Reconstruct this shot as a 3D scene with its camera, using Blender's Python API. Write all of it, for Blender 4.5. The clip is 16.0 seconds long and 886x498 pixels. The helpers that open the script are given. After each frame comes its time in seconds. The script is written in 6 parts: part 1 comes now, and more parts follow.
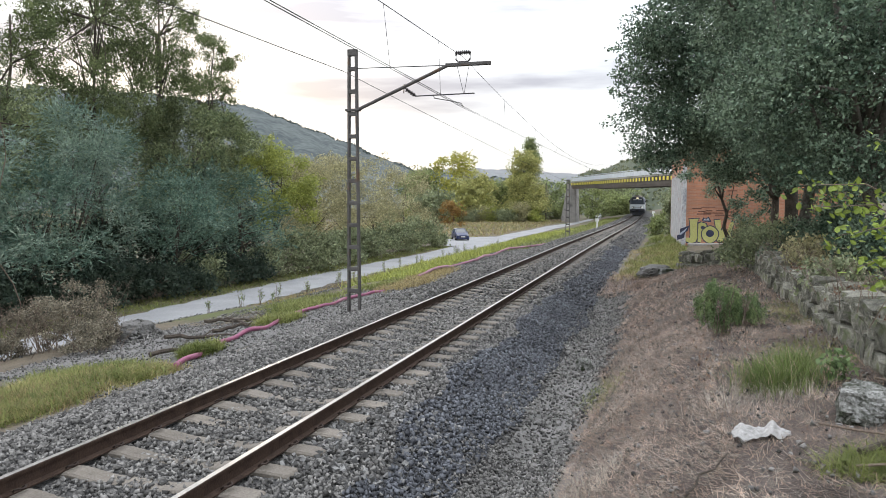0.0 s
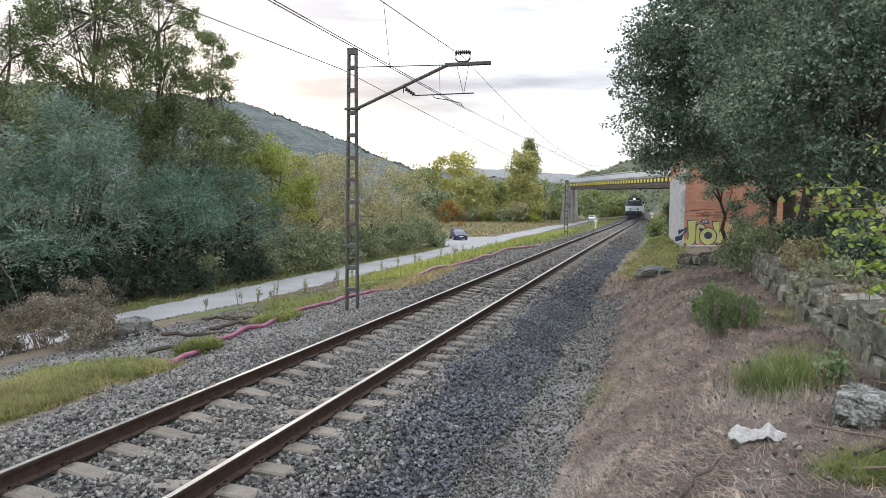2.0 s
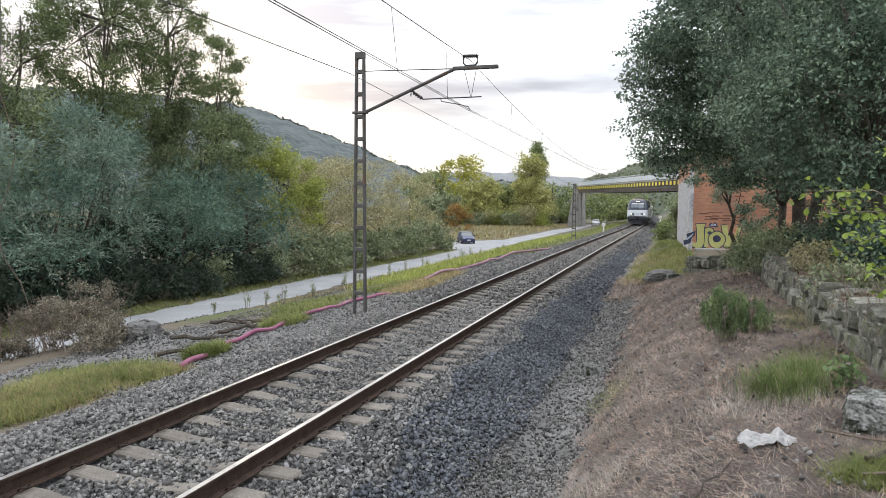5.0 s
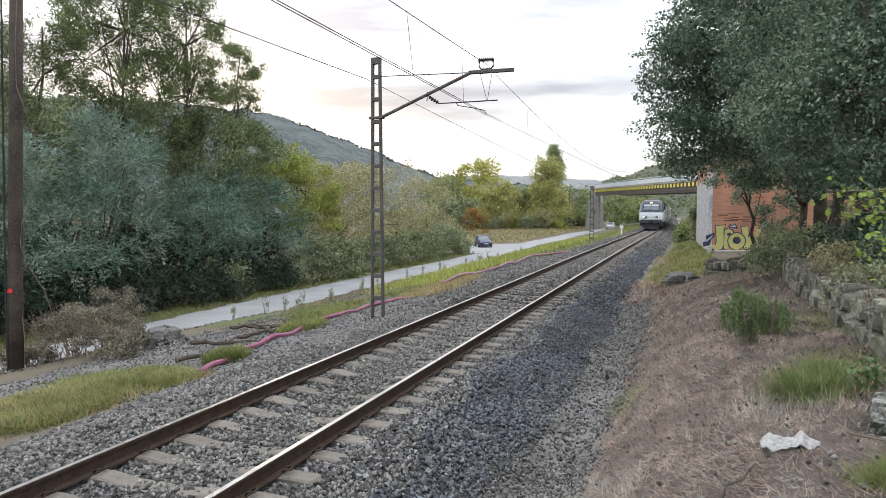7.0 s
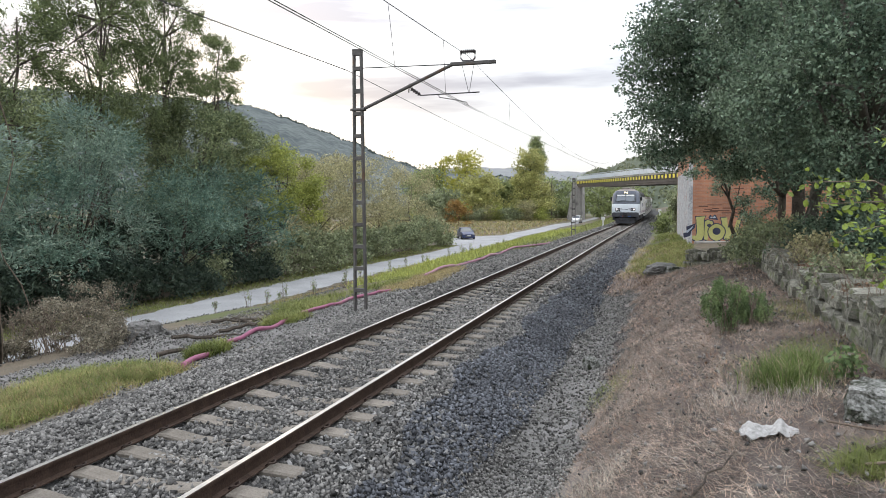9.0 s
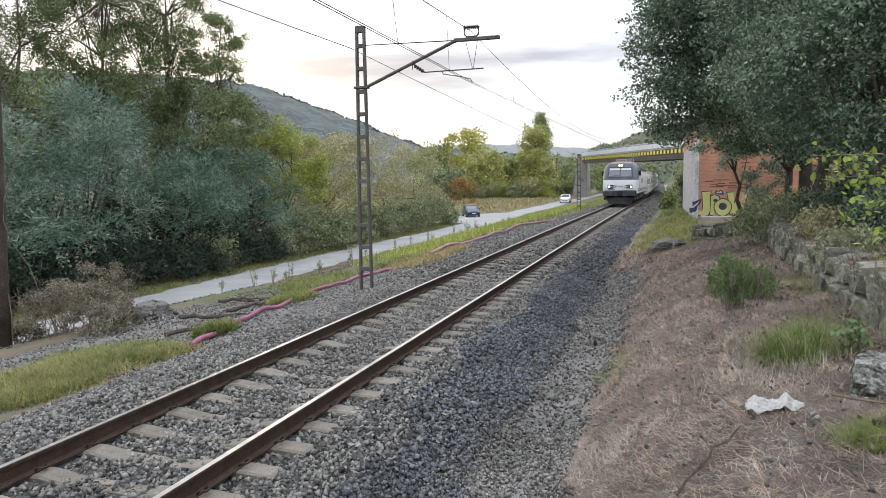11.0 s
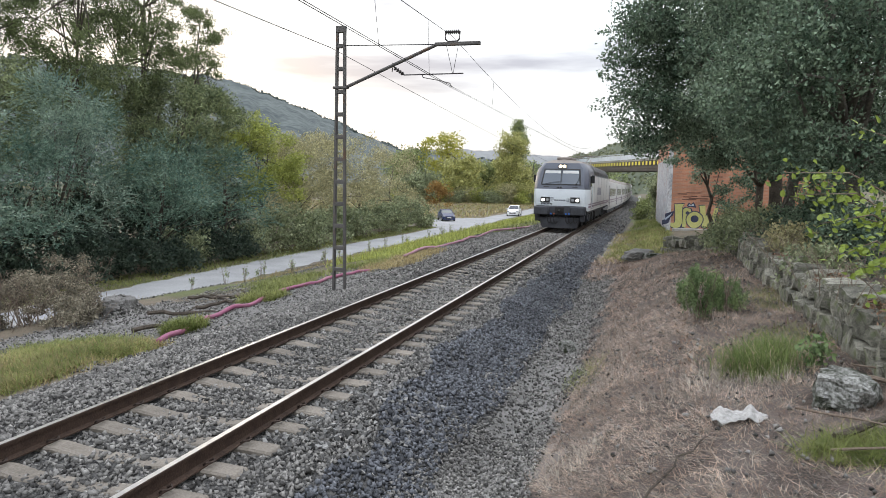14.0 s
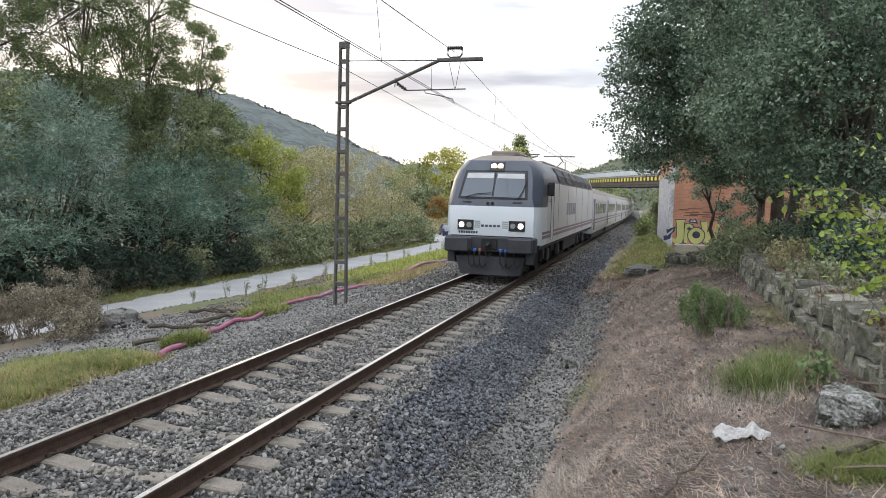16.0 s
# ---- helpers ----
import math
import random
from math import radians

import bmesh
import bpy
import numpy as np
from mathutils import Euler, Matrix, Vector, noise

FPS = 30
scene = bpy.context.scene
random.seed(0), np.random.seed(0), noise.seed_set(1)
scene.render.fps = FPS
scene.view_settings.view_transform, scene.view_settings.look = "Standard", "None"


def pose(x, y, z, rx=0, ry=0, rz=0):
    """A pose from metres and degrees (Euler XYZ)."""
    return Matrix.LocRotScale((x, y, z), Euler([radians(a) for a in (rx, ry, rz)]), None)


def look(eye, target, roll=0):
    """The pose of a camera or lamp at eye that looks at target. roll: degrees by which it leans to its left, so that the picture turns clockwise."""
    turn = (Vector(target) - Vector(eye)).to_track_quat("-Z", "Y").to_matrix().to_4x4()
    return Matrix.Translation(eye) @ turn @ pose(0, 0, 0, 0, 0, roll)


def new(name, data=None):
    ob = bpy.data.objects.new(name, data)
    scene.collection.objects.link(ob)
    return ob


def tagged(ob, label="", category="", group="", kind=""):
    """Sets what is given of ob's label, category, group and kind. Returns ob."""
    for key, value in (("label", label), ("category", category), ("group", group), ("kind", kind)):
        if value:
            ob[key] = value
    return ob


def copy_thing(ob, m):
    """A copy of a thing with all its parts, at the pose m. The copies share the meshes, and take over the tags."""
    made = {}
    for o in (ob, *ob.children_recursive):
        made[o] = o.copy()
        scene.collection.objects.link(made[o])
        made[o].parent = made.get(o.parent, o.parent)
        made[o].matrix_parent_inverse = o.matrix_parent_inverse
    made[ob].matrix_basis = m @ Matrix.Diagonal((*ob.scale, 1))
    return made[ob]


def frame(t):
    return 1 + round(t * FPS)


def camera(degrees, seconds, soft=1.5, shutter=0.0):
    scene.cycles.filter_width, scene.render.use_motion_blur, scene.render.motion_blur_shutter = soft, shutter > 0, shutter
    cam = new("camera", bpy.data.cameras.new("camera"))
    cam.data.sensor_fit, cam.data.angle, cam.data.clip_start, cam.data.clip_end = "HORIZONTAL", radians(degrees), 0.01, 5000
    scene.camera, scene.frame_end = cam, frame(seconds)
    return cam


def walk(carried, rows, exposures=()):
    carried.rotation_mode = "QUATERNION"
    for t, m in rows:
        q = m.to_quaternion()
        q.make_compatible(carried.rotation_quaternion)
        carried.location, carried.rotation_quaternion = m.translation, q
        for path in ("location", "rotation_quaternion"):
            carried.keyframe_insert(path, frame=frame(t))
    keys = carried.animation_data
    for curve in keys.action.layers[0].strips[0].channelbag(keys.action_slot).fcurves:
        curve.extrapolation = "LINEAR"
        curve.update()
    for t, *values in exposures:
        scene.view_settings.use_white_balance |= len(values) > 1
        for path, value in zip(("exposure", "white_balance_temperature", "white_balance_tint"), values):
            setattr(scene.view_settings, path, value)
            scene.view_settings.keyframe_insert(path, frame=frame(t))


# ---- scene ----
# ---- the camera and its walk ----
cam = camera(63.58, 16.0, soft=0.5)
EYE = (4.69, 0.0, 2.45)
PATH = [
    (0.0, 17.20, -3.85, 0.10), (0.5, 17.15, -3.93, 0.30), (1.0, 17.12, -3.90, 0.48), (1.5, 17.09, -3.88, 0.56),
    (2.0, 17.06, -3.88, 0.60), (2.5, 17.02, -3.87, 0.56), (3.0, 16.99, -3.85, 0.46), (3.5, 16.95, -3.84, 0.51),
    (4.0, 16.93, -3.81, 0.43), (6.5, 19.25, -3.26, 0.53), (7.0, 19.06, -3.29, -0.02), (7.5, 19.00, -3.32, -0.08),
    (8.0, 18.66, -3.40, -0.21), (8.5, 17.81, -3.46, -0.14), (9.0, 17.67, -3.92, -0.22), (11.5, 18.20, -5.79, -0.83),
    (12.0, 18.18, -5.75, 0.09), (12.5, 17.10, -5.68, 0.56), (13.0, 16.16, -5.53, 0.72), (13.5, 16.07, -5.46, 0.95),
    (14.0, 16.04, -5.39, 1.23), (14.5, 16.09, -4.70, 1.31), (15.0, 16.14, -4.36, 1.40), (15.5, 16.15, -4.24, 1.45),
    (16.0, 16.19, -4.21, 1.48)]


def aim(yaw, pitch, roll):
    return Matrix.Translation(EYE) @ pose(0, 0, 0, 90 + pitch, 0, yaw) @ pose(0, 0, 0, 0, 0, roll)


walk(cam, [(t, aim(a, b, c)) for t, a, b, c in PATH])

# ---- world, sun, exposure ----
SUN_AZ, SUN_EL = 37.0, 9.0           # degrees to the left of the track's far end, and over the horizon
scene.view_settings.exposure = 0.0
world = bpy.data.worlds.new("world")
scene.world = world
world.use_nodes = True
wn, wl = world.node_tree.nodes, world.node_tree.links
sky = wn.new("ShaderNodeTexSky")
sky.sky_type, sky.sun_disc = "NISHITA", False
sky.sun_elevation, sky.sun_rotation = radians(SUN_EL), radians(-SUN_AZ)
sky.air_density, sky.dust_density = 1.0, 2.0
coord, mapn = wn.new("ShaderNodeTexCoord"), wn.new("ShaderNodeMapping")
mapn.inputs["Scale"].default_value = (1.0, 1.0, 7.0)
wl.new(coord.outputs["Generated"], mapn.inputs["Vector"])
cn = wn.new("ShaderNodeTexNoise")
cn.inputs["Scale"].default_value, cn.inputs["Detail"].default_value = 1.9, 7
wl.new(mapn.outputs[0], cn.inputs["Vector"])
cr = wn.new("ShaderNodeValToRGB")
cr.color_ramp.elements[0].position, cr.color_ramp.elements[0].color = 0.43, (4.3, 4.5, 5.3, 1)
cr.color_ramp.elements[1].position, cr.color_ramp.elements[1].color = 0.58, (9.4, 9.8, 10.2, 1)
thin, clear = wn.new("ShaderNodeMapRange"), wn.new("ShaderNodeMath")      # the cloud thins out towards the horizon
thin.inputs[1].default_value, thin.inputs[2].default_value = 0.05, 0.20
thin.inputs[3].default_value, thin.inputs[4].default_value = 0.16, 0.0
clear.operation = "ADD"
sep, grad, lum = wn.new("ShaderNodeSeparateXYZ"), wn.new("ShaderNodeMapRange"), wn.new("ShaderNodeVectorMath")
wl.new(coord.outputs["Generated"], sep.inputs[0])
wl.new(sep.outputs["Z"], grad.inputs[0])
wl.new(sep.outputs["Z"], thin.inputs[0])
wl.new(cn.outputs[0], clear.inputs[0]), wl.new(thin.outputs[0], clear.inputs[1]), wl.new(clear.outputs[0], cr.inputs[0])
grad.inputs[3].default_value, grad.inputs[4].default_value = 0.76, 3.75      # an overcast sky grows brighter towards the zenith
lum.operation = "MULTIPLY"
wl.new(cr.outputs[0], lum.inputs[0]), wl.new(grad.outputs[0], lum.inputs[1])
wm = wn.new("ShaderNodeMix")
wm.data_type, wm.inputs[0].default_value = "RGBA", 0.90
wl.new(sky.outputs[0], wm.inputs[6]), wl.new(lum.outputs[0], wm.inputs[7])
bg = wn["Background"]
bg.inputs["Strength"].default_value = 0.115
wl.new(wm.outputs[2], bg.inputs["Color"])

sun = new("sun", bpy.data.lights.new("sun", "SUN"))
sun.data.energy, sun.data.angle, sun.data.color = 0.6, radians(12), (1.0, 0.84, 0.62)
sd = Vector((-math.sin(radians(SUN_AZ)) * math.cos(radians(SUN_EL)), math.cos(radians(SUN_AZ)) * math.cos(radians(SUN_EL)), math.sin(radians(SUN_EL))))
sun.matrix_world = look(sd * 100, (0, 0, 0))


# ---- materials ----
def material(name, low, high, scale=8.0, rough=0.8, metal=0.0, bump=0.3, fine=60.0, narrow=0.16, per="", spread=0.25, translucent=0.0, spec=0.3, stain=None):
    """Two noise scales between two colours; per: 'island' or 'object' varies the brightness of each piece."""
    m = bpy.data.materials.new(name)
    m.use_nodes = True
    n, l = m.node_tree.nodes, m.node_tree.links
    b = n["Principled BSDF"]
    b.inputs["Roughness"].default_value, b.inputs["Metallic"].default_value = rough, metal
    b.inputs["Specular IOR Level"].default_value = spec
    tc = n.new("ShaderNodeTexCoord")
    space = "Object"
    big, small = n.new("ShaderNodeTexNoise"), n.new("ShaderNodeTexNoise")
    big.inputs["Scale"].default_value, big.inputs["Detail"].default_value = scale, 5
    small.inputs["Scale"].default_value, small.inputs["Detail"].default_value = fine, 4
    l.new(tc.outputs[space], big.inputs["Vector"]), l.new(tc.outputs[space], small.inputs["Vector"])
    add = n.new("ShaderNodeMath")
    add.operation = "MULTIPLY_ADD"
    add.inputs[1].default_value = 0.5
    half = n.new("ShaderNodeMath")
    half.operation, half.inputs[1].default_value = "MULTIPLY", 0.5
    l.new(small.outputs[0], half.inputs[0])
    l.new(big.outputs[0], add.inputs[0]), l.new(half.outputs[0], add.inputs[2])
    ramp = n.new("ShaderNodeValToRGB")
    ramp.color_ramp.elements[0].position, ramp.color_ramp.elements[0].color = 0.5 - narrow, (*low, 1)
    ramp.color_ramp.elements[1].position, ramp.color_ramp.elements[1].color = 0.5 + narrow, (*high, 1)
    l.new(add.outputs[0], ramp.inputs[0])
    col = ramp.outputs[0]
    if stain:
        big2 = n.new("ShaderNodeTexNoise")
        big2.inputs["Scale"].default_value, big2.inputs["Detail"].default_value = stain[1], 6
        l.new(tc.outputs[space], big2.inputs["Vector"])
        r2 = n.new("ShaderNodeValToRGB")
        r2.color_ramp.elements[0].position, r2.color_ramp.elements[1].position = stain[2], stain[2] + 0.12
        l.new(big2.outputs[0], r2.inputs[0])
        mx = n.new("ShaderNodeMix")
        mx.data_type = "RGBA"
        mx.inputs[7].default_value = (*stain[0], 1)
        l.new(r2.outputs[0], mx.inputs[0]), l.new(col, mx.inputs[6])
        col = mx.outputs[2]
    if per:
        src = n.new("ShaderNodeNewGeometry").outputs["Random Per Island"] if per == "island" else n.new("ShaderNodeObjectInfo").outputs["Random"]
        mr = n.new("ShaderNodeMapRange")
        mr.inputs[3].default_value, mr.inputs[4].default_value = 1 - spread, 1 + spread
        l.new(src, mr.inputs[0])
        hsv = n.new("ShaderNodeHueSaturation")
        l.new(mr.outputs[0], hsv.inputs["Value"]), l.new(col, hsv.inputs["Color"])
        col = hsv.outputs[0]
    l.new(col, b.inputs["Base Color"])
    if bump:
        bp = n.new("ShaderNodeBump")
        bp.inputs["Strength"].default_value, bp.inputs["Distance"].default_value = bump, 0.02
        l.new(small.outputs[0], bp.inputs["Height"]), l.new(bp.outputs[0], b.inputs["Normal"])
    if translucent:
        tr, mix = n.new("ShaderNodeBsdfTranslucent"), n.new("ShaderNodeMixShader")
        l.new(col, tr.inputs["Color"])
        mix.inputs[0].default_value = translucent
        l.new(b.outputs[0], mix.inputs[1]), l.new(tr.outputs[0], mix.inputs[2])
        l.new(mix.outputs[0], n["Material Output"].inputs["Surface"])
    return m


def glow(name, colour, strength):
    m = bpy.data.materials.new(name)
    m.use_nodes = True
    b = m.node_tree.nodes["Principled BSDF"]
    b.inputs["Emission Color"].default_value, b.inputs["Emission Strength"].default_value = (*colour, 1), strength
    b.inputs["Base Color"].default_value = (*colour, 1)
    return m


def glass(name, colour, rough=0.06):
    m = bpy.data.materials.new(name)
    m.use_nodes = True
    b = m.node_tree.nodes["Principled BSDF"]
    b.inputs["Base Color"].default_value, b.inputs["Roughness"].default_value = (*colour, 1), rough
    b.inputs["Specular IOR Level"].default_value = 0.8
    return m


M_GROUND = material("dry soil", (0.080, 0.068, 0.048), (0.176, 0.144, 0.104), 0.9, 0.95, bump=0.8, fine=26, stain=((0.09, 0.11, 0.035), 0.12, 0.52))
# darkened litter: shadow in the gaps between stalks is painted into it
M_BANK = material("dead grass litter", (0.036, 0.029, 0.025), (0.160, 0.132, 0.115), 1.6, 0.95, bump=1.0, fine=75, narrow=0.11)
# near-black bed colour stands in for shade between the loose stones
M_BED = material("ballast bed", (0.020, 0.020, 0.020), (0.105, 0.103, 0.098), 9.0, 0.95, bump=1.0, fine=55, narrow=0.09)
M_GRIT = material("grey grit", (0.101, 0.098, 0.090), (0.234, 0.226, 0.215), 1.3, 0.95, bump=0.9, fine=45)
M_STONE = material("ballast stone", (0.084, 0.081, 0.076), (0.228, 0.220, 0.203), 1.2, 0.85, bump=0.0, fine=25, per="island", spread=0.75)
M_NEARSTONE = material("single ballast stone", (0.087, 0.087, 0.085), (0.218, 0.215, 0.204), 1.2, 0.85, bump=0.0, fine=25, per="object", spread=0.6)
M_DARKSTONE = material("dark fresh ballast stone", (0.045, 0.048, 0.055), (0.135, 0.142, 0.155), 1.2, 0.6, bump=0.0, fine=25, per="island", spread=0.65)
M_RAIL = material("rusty rail steel", (0.035, 0.022, 0.016), (0.085, 0.055, 0.04), 7, 0.75, 0.3, 0.3, 50)
M_RAILTOP = material("polished rail head", (0.42, 0.40, 0.38), (0.62, 0.60, 0.57), 3, 0.28, 1.0, 0.05, 70)
M_SLEEPER = material("weathered sleeper concrete", (0.137, 0.121, 0.100), (0.254, 0.227, 0.191), 4, 0.9, bump=0.5, fine=45, per="object", spread=0.16)
M_CLIP = material("rail clip steel", (0.03, 0.022, 0.018), (0.07, 0.05, 0.04), 9, 0.7, 0.4, 0.2)
M_ROAD = material("pale worn road", (0.225, 0.228, 0.230), (0.335, 0.338, 0.338), 0.5, 0.9, bump=0.3, fine=14)
M_MAST = material("dull galvanised steel", (0.076, 0.072, 0.068), (0.152, 0.144, 0.136), 3, 0.65, 0.35, 0.15, 40, stain=((0.14, 0.09, 0.06), 2.5, 0.56))
M_CABLE = material("dark cable", (0.02, 0.02, 0.022), (0.05, 0.05, 0.05), 5, 0.6, 0.2, 0)
M_INSUL = material("brown insulator", (0.03, 0.025, 0.025), (0.06, 0.05, 0.05), 5, 0.3, 0, 0)
M_WOOD = material("creosoted pole wood", (0.028, 0.022, 0.018), (0.10, 0.08, 0.065), 2.2, 0.9, bump=0.8, fine=30)
M_BRICK = None
M_CONC = material("stained concrete", (0.234, 0.225, 0.207), (0.405, 0.387, 0.360), 0.8, 0.9, bump=0.4, fine=12, stain=((0.13, 0.125, 0.12), 0.5, 0.58))
M_DECK = material("bridge underside", (0.10, 0.085, 0.075), (0.17, 0.15, 0.135), 0.5, 0.85, bump=0.2)
M_YELLOW = material("yellow paint", (0.62, 0.52, 0.05), (0.80, 0.68, 0.08), 2, 0.6, bump=0.1)
M_BLACK = material("black paint", (0.015, 0.015, 0.015), (0.04, 0.04, 0.04), 2, 0.6, bump=0.1)
M_RAILING = material("grey railing panel", (0.462, 0.506, 0.552), (0.660, 0.713, 0.768), 2, 0.5, 0.2, 0.1)
M_WALL = material("rubble wall stone", (0.075, 0.074, 0.058), (0.300, 0.290, 0.240), 3.5, 0.95, bump=0.9, fine=30, narrow=0.12, per="object", spread=0.35, stain=((0.14, 0.155, 0.09), 2.2, 0.54))
M_ROCK = material("lichen rock", (0.060, 0.062, 0.050), (0.32, 0.32, 0.30), 7, 0.95, bump=0.9, fine=45, narrow=0.09, stain=((0.030, 0.036, 0.020), 4.5, 0.49))
M_PAPER = material("crumpled white plastic", (0.26, 0.255, 0.24), (0.47, 0.46, 0.44), 9, 0.5, bump=0.7, fine=25)
M_HOSE = material("magenta corrugated conduit", (0.22, 0.06, 0.12), (0.34, 0.13, 0.19), 2.5, 0.6, bump=0.2, stain=((0.40, 0.27, 0.29), 0.9, 0.62))
M_HOSEFADED = material("faded dusty conduit", (0.24, 0.11, 0.15), (0.37, 0.22, 0.25), 1.5, 0.7, bump=0.2)
M_BARK = material("dark bark", (0.035, 0.028, 0.022), (0.12, 0.10, 0.08), 5, 0.95, bump=0.9, fine=28)
M_BARK2 = material("grey bark", (0.07, 0.062, 0.052), (0.19, 0.175, 0.15), 5, 0.95, bump=0.8, fine=28)
M_TWIG = material("bare twig", (0.10, 0.075, 0.055), (0.24, 0.19, 0.15), 6, 0.95, bump=0)


def leaf(name, low, high, spread=0.35, tr=0.35, rough=0.6):
    return material(name, low, high, 0.7, rough, bump=0, fine=4.0, narrow=0.09, per="island", spread=spread, translucent=tr, spec=0.25)


M_OAK = leaf("holm oak leaves", (0.070, 0.115, 0.076), (0.205, 0.269, 0.182), 0.6, 0.25, 0.55)
M_BLUE = leaf("blue-green mimosa foliage", (0.083, 0.155, 0.121), (0.247, 0.339, 0.251), 0.45)
M_SILVER = leaf("silvery mimosa foliage", (0.120, 0.190, 0.150), (0.310, 0.390, 0.300), 0.40)
# leaf colour darkened to stand for the shade low in the thicket
M_HEDGE = leaf("hedge leaves with painted shade", (0.028, 0.046, 0.034), (0.071, 0.096, 0.065), 0.45)
M_WILLOW = leaf("dull olive willow leaves", (0.123, 0.157, 0.081), (0.283, 0.322, 0.167), 0.4, 0.4)
M_OLIVE = leaf("olive tree leaves", (0.150, 0.187, 0.084), (0.342, 0.390, 0.168), 0.4, 0.4)
M_GREEN = leaf("mid green leaves", (0.153, 0.186, 0.073), (0.299, 0.335, 0.138), 0.35, 0.4)
# brightened so that the sunlight on the meadow tree is in the colour
M_LIME = leaf("yellow-green leaves", (0.270, 0.270, 0.055), (0.490, 0.470, 0.105), 0.3, 0.45)
M_BRIGHT = leaf("bright lime leaves", (0.22, 0.30, 0.03), (0.42, 0.48, 0.07), 0.25, 0.5)
M_BRAMBLE = leaf("bramble leaves", (0.144, 0.174, 0.097), (0.311, 0.340, 0.193), 0.4, 0.3)
M_RUSSET = leaf("russet shrub leaves", (0.189, 0.109, 0.036), (0.348, 0.217, 0.072), 0.35, 0.35)
M_BROWNBUSH = leaf("greyish olive thicket", (0.240, 0.228, 0.129), (0.468, 0.436, 0.240), 0.35, 0.35)
M_GRASS = leaf("green grass blades", (0.132, 0.163, 0.046), (0.270, 0.287, 0.098), 0.35, 0.4)
M_SHRUB = leaf("fresh green shrub leaves", (0.110, 0.165, 0.070), (0.255, 0.330, 0.150), 0.4, 0.4)
M_TUFT = leaf("dark green tuft blades", (0.075, 0.115, 0.035), (0.170, 0.220, 0.070), 0.4, 0.35)
M_SOFTOLIVE = leaf("soft olive-yellow leaves", (0.281, 0.290, 0.106), (0.537, 0.525, 0.213), 0.3, 0.4)
M_DRYGRASS = leaf("straw grass blades", (0.22, 0.17, 0.075), (0.38, 0.31, 0.15), 0.35, 0.3)
M_STRAW = leaf("dead brown stalks", (0.140, 0.094, 0.069), (0.448, 0.336, 0.260), 0.68, 0.15, 0.8)
M_BEIGE = leaf("withered beige leaves", (0.135, 0.120, 0.088), (0.310, 0.280, 0.210), 0.5, 0.2, 0.8)
M_LITTER = leaf("curled dead leaves", (0.120, 0.070, 0.045), (0.330, 0.220, 0.150), 0.6, 0.15, 0.8)
M_PALESTRAW = leaf("bleached stalks", (0.228, 0.196, 0.162), (0.437, 0.392, 0.328), 0.4, 0.1, 0.8)
# greyed and blued: the valley haze is painted into the hillside colour
M_HILL = material("wooded hillside", (0.052, 0.066, 0.066), (0.125, 0.142, 0.135), 0.03, 1.0, bump=0, fine=0.16, narrow=0.10)
M_YGREEN = leaf("soft yellow-green leaves", (0.223, 0.259, 0.061), (0.411, 0.439, 0.121), 0.3, 0.4)
# the haze of distance is mixed into this pale bluish colour
M_HILLFAR = material("far hillside with painted haze", (0.19, 0.20, 0.205), (0.25, 0.255, 0.25), 0.01, 1.0, bump=0, fine=0.06)
M_TALL = leaf("dark olive airy leaves", (0.086, 0.112, 0.049), (0.197, 0.232, 0.101), 0.4, 0.4)
M_HILLEAST = material("green wooded hillside", (0.066, 0.080, 0.052), (0.115, 0.130, 0.088), 0.03, 1.0, bump=0, fine=0.2)
# lighter crowns: their sunlight is part of the leaf colour
M_EASTLEAF = leaf("hillside crowns with painted sunlight", (0.105, 0.120, 0.070), (0.190, 0.205, 0.120), 0.35, 0.3)
M_HILLLEAF = leaf("hillside crowns", (0.070, 0.088, 0.086), (0.128, 0.146, 0.130), 0.3, 0.2)
M_BODY = material("white locomotive paint", (0.62, 0.67, 0.70), (0.72, 0.76, 0.79), 0.7, 0.35, bump=0.02, spec=0.5)
M_BODYSIDE = material("light grey train paint", (0.515, 0.506, 0.497), (0.626, 0.616, 0.598), 0.6, 0.4, bump=0.02, spec=0.5, stain=((0.45, 0.41, 0.37), 0.5, 0.62))
M_DARK = material("dark blue-grey train paint", (0.050, 0.060, 0.082), (0.080, 0.092, 0.120), 0.8, 0.4, bump=0.02, spec=0.5)
M_LETTER = material("grey lettering paint", (0.22, 0.22, 0.25), (0.30, 0.30, 0.33), 1, 0.45, bump=0)
M_AIRBLUE = material("blue air cock", (0.03, 0.12, 0.42), (0.05, 0.18, 0.55), 4, 0.5, bump=0)
M_AIRRED = material("red brown air cock", (0.22, 0.06, 0.04), (0.34, 0.10, 0.06), 4, 0.5, bump=0)
M_UNDER = material("grimy underframe", (0.018, 0.018, 0.02), (0.05, 0.047, 0.045), 2.5, 0.8, 0.2, 0.3)
M_MIDGREY = material("worn dark grey metal", (0.036, 0.038, 0.043), (0.072, 0.074, 0.083), 2.5, 0.65, 0.1, 0.2)
M_ROOF = material("dusty train roof", (0.16, 0.14, 0.125), (0.27, 0.24, 0.21), 0.8, 0.7, bump=0.1)
M_PURPLE = material("purple stripe paint", (0.16, 0.10, 0.14), (0.22, 0.15, 0.19), 1, 0.4, bump=0)
M_WINDOW = glass("dark tinted window", (0.035, 0.042, 0.05))
M_SCREEN = glass("windscreen glass", (0.085, 0.105, 0.125), 0.06)
M_COACHWIN = glass("bronze tinted coach window", (0.27, 0.265, 0.255), 0.15)
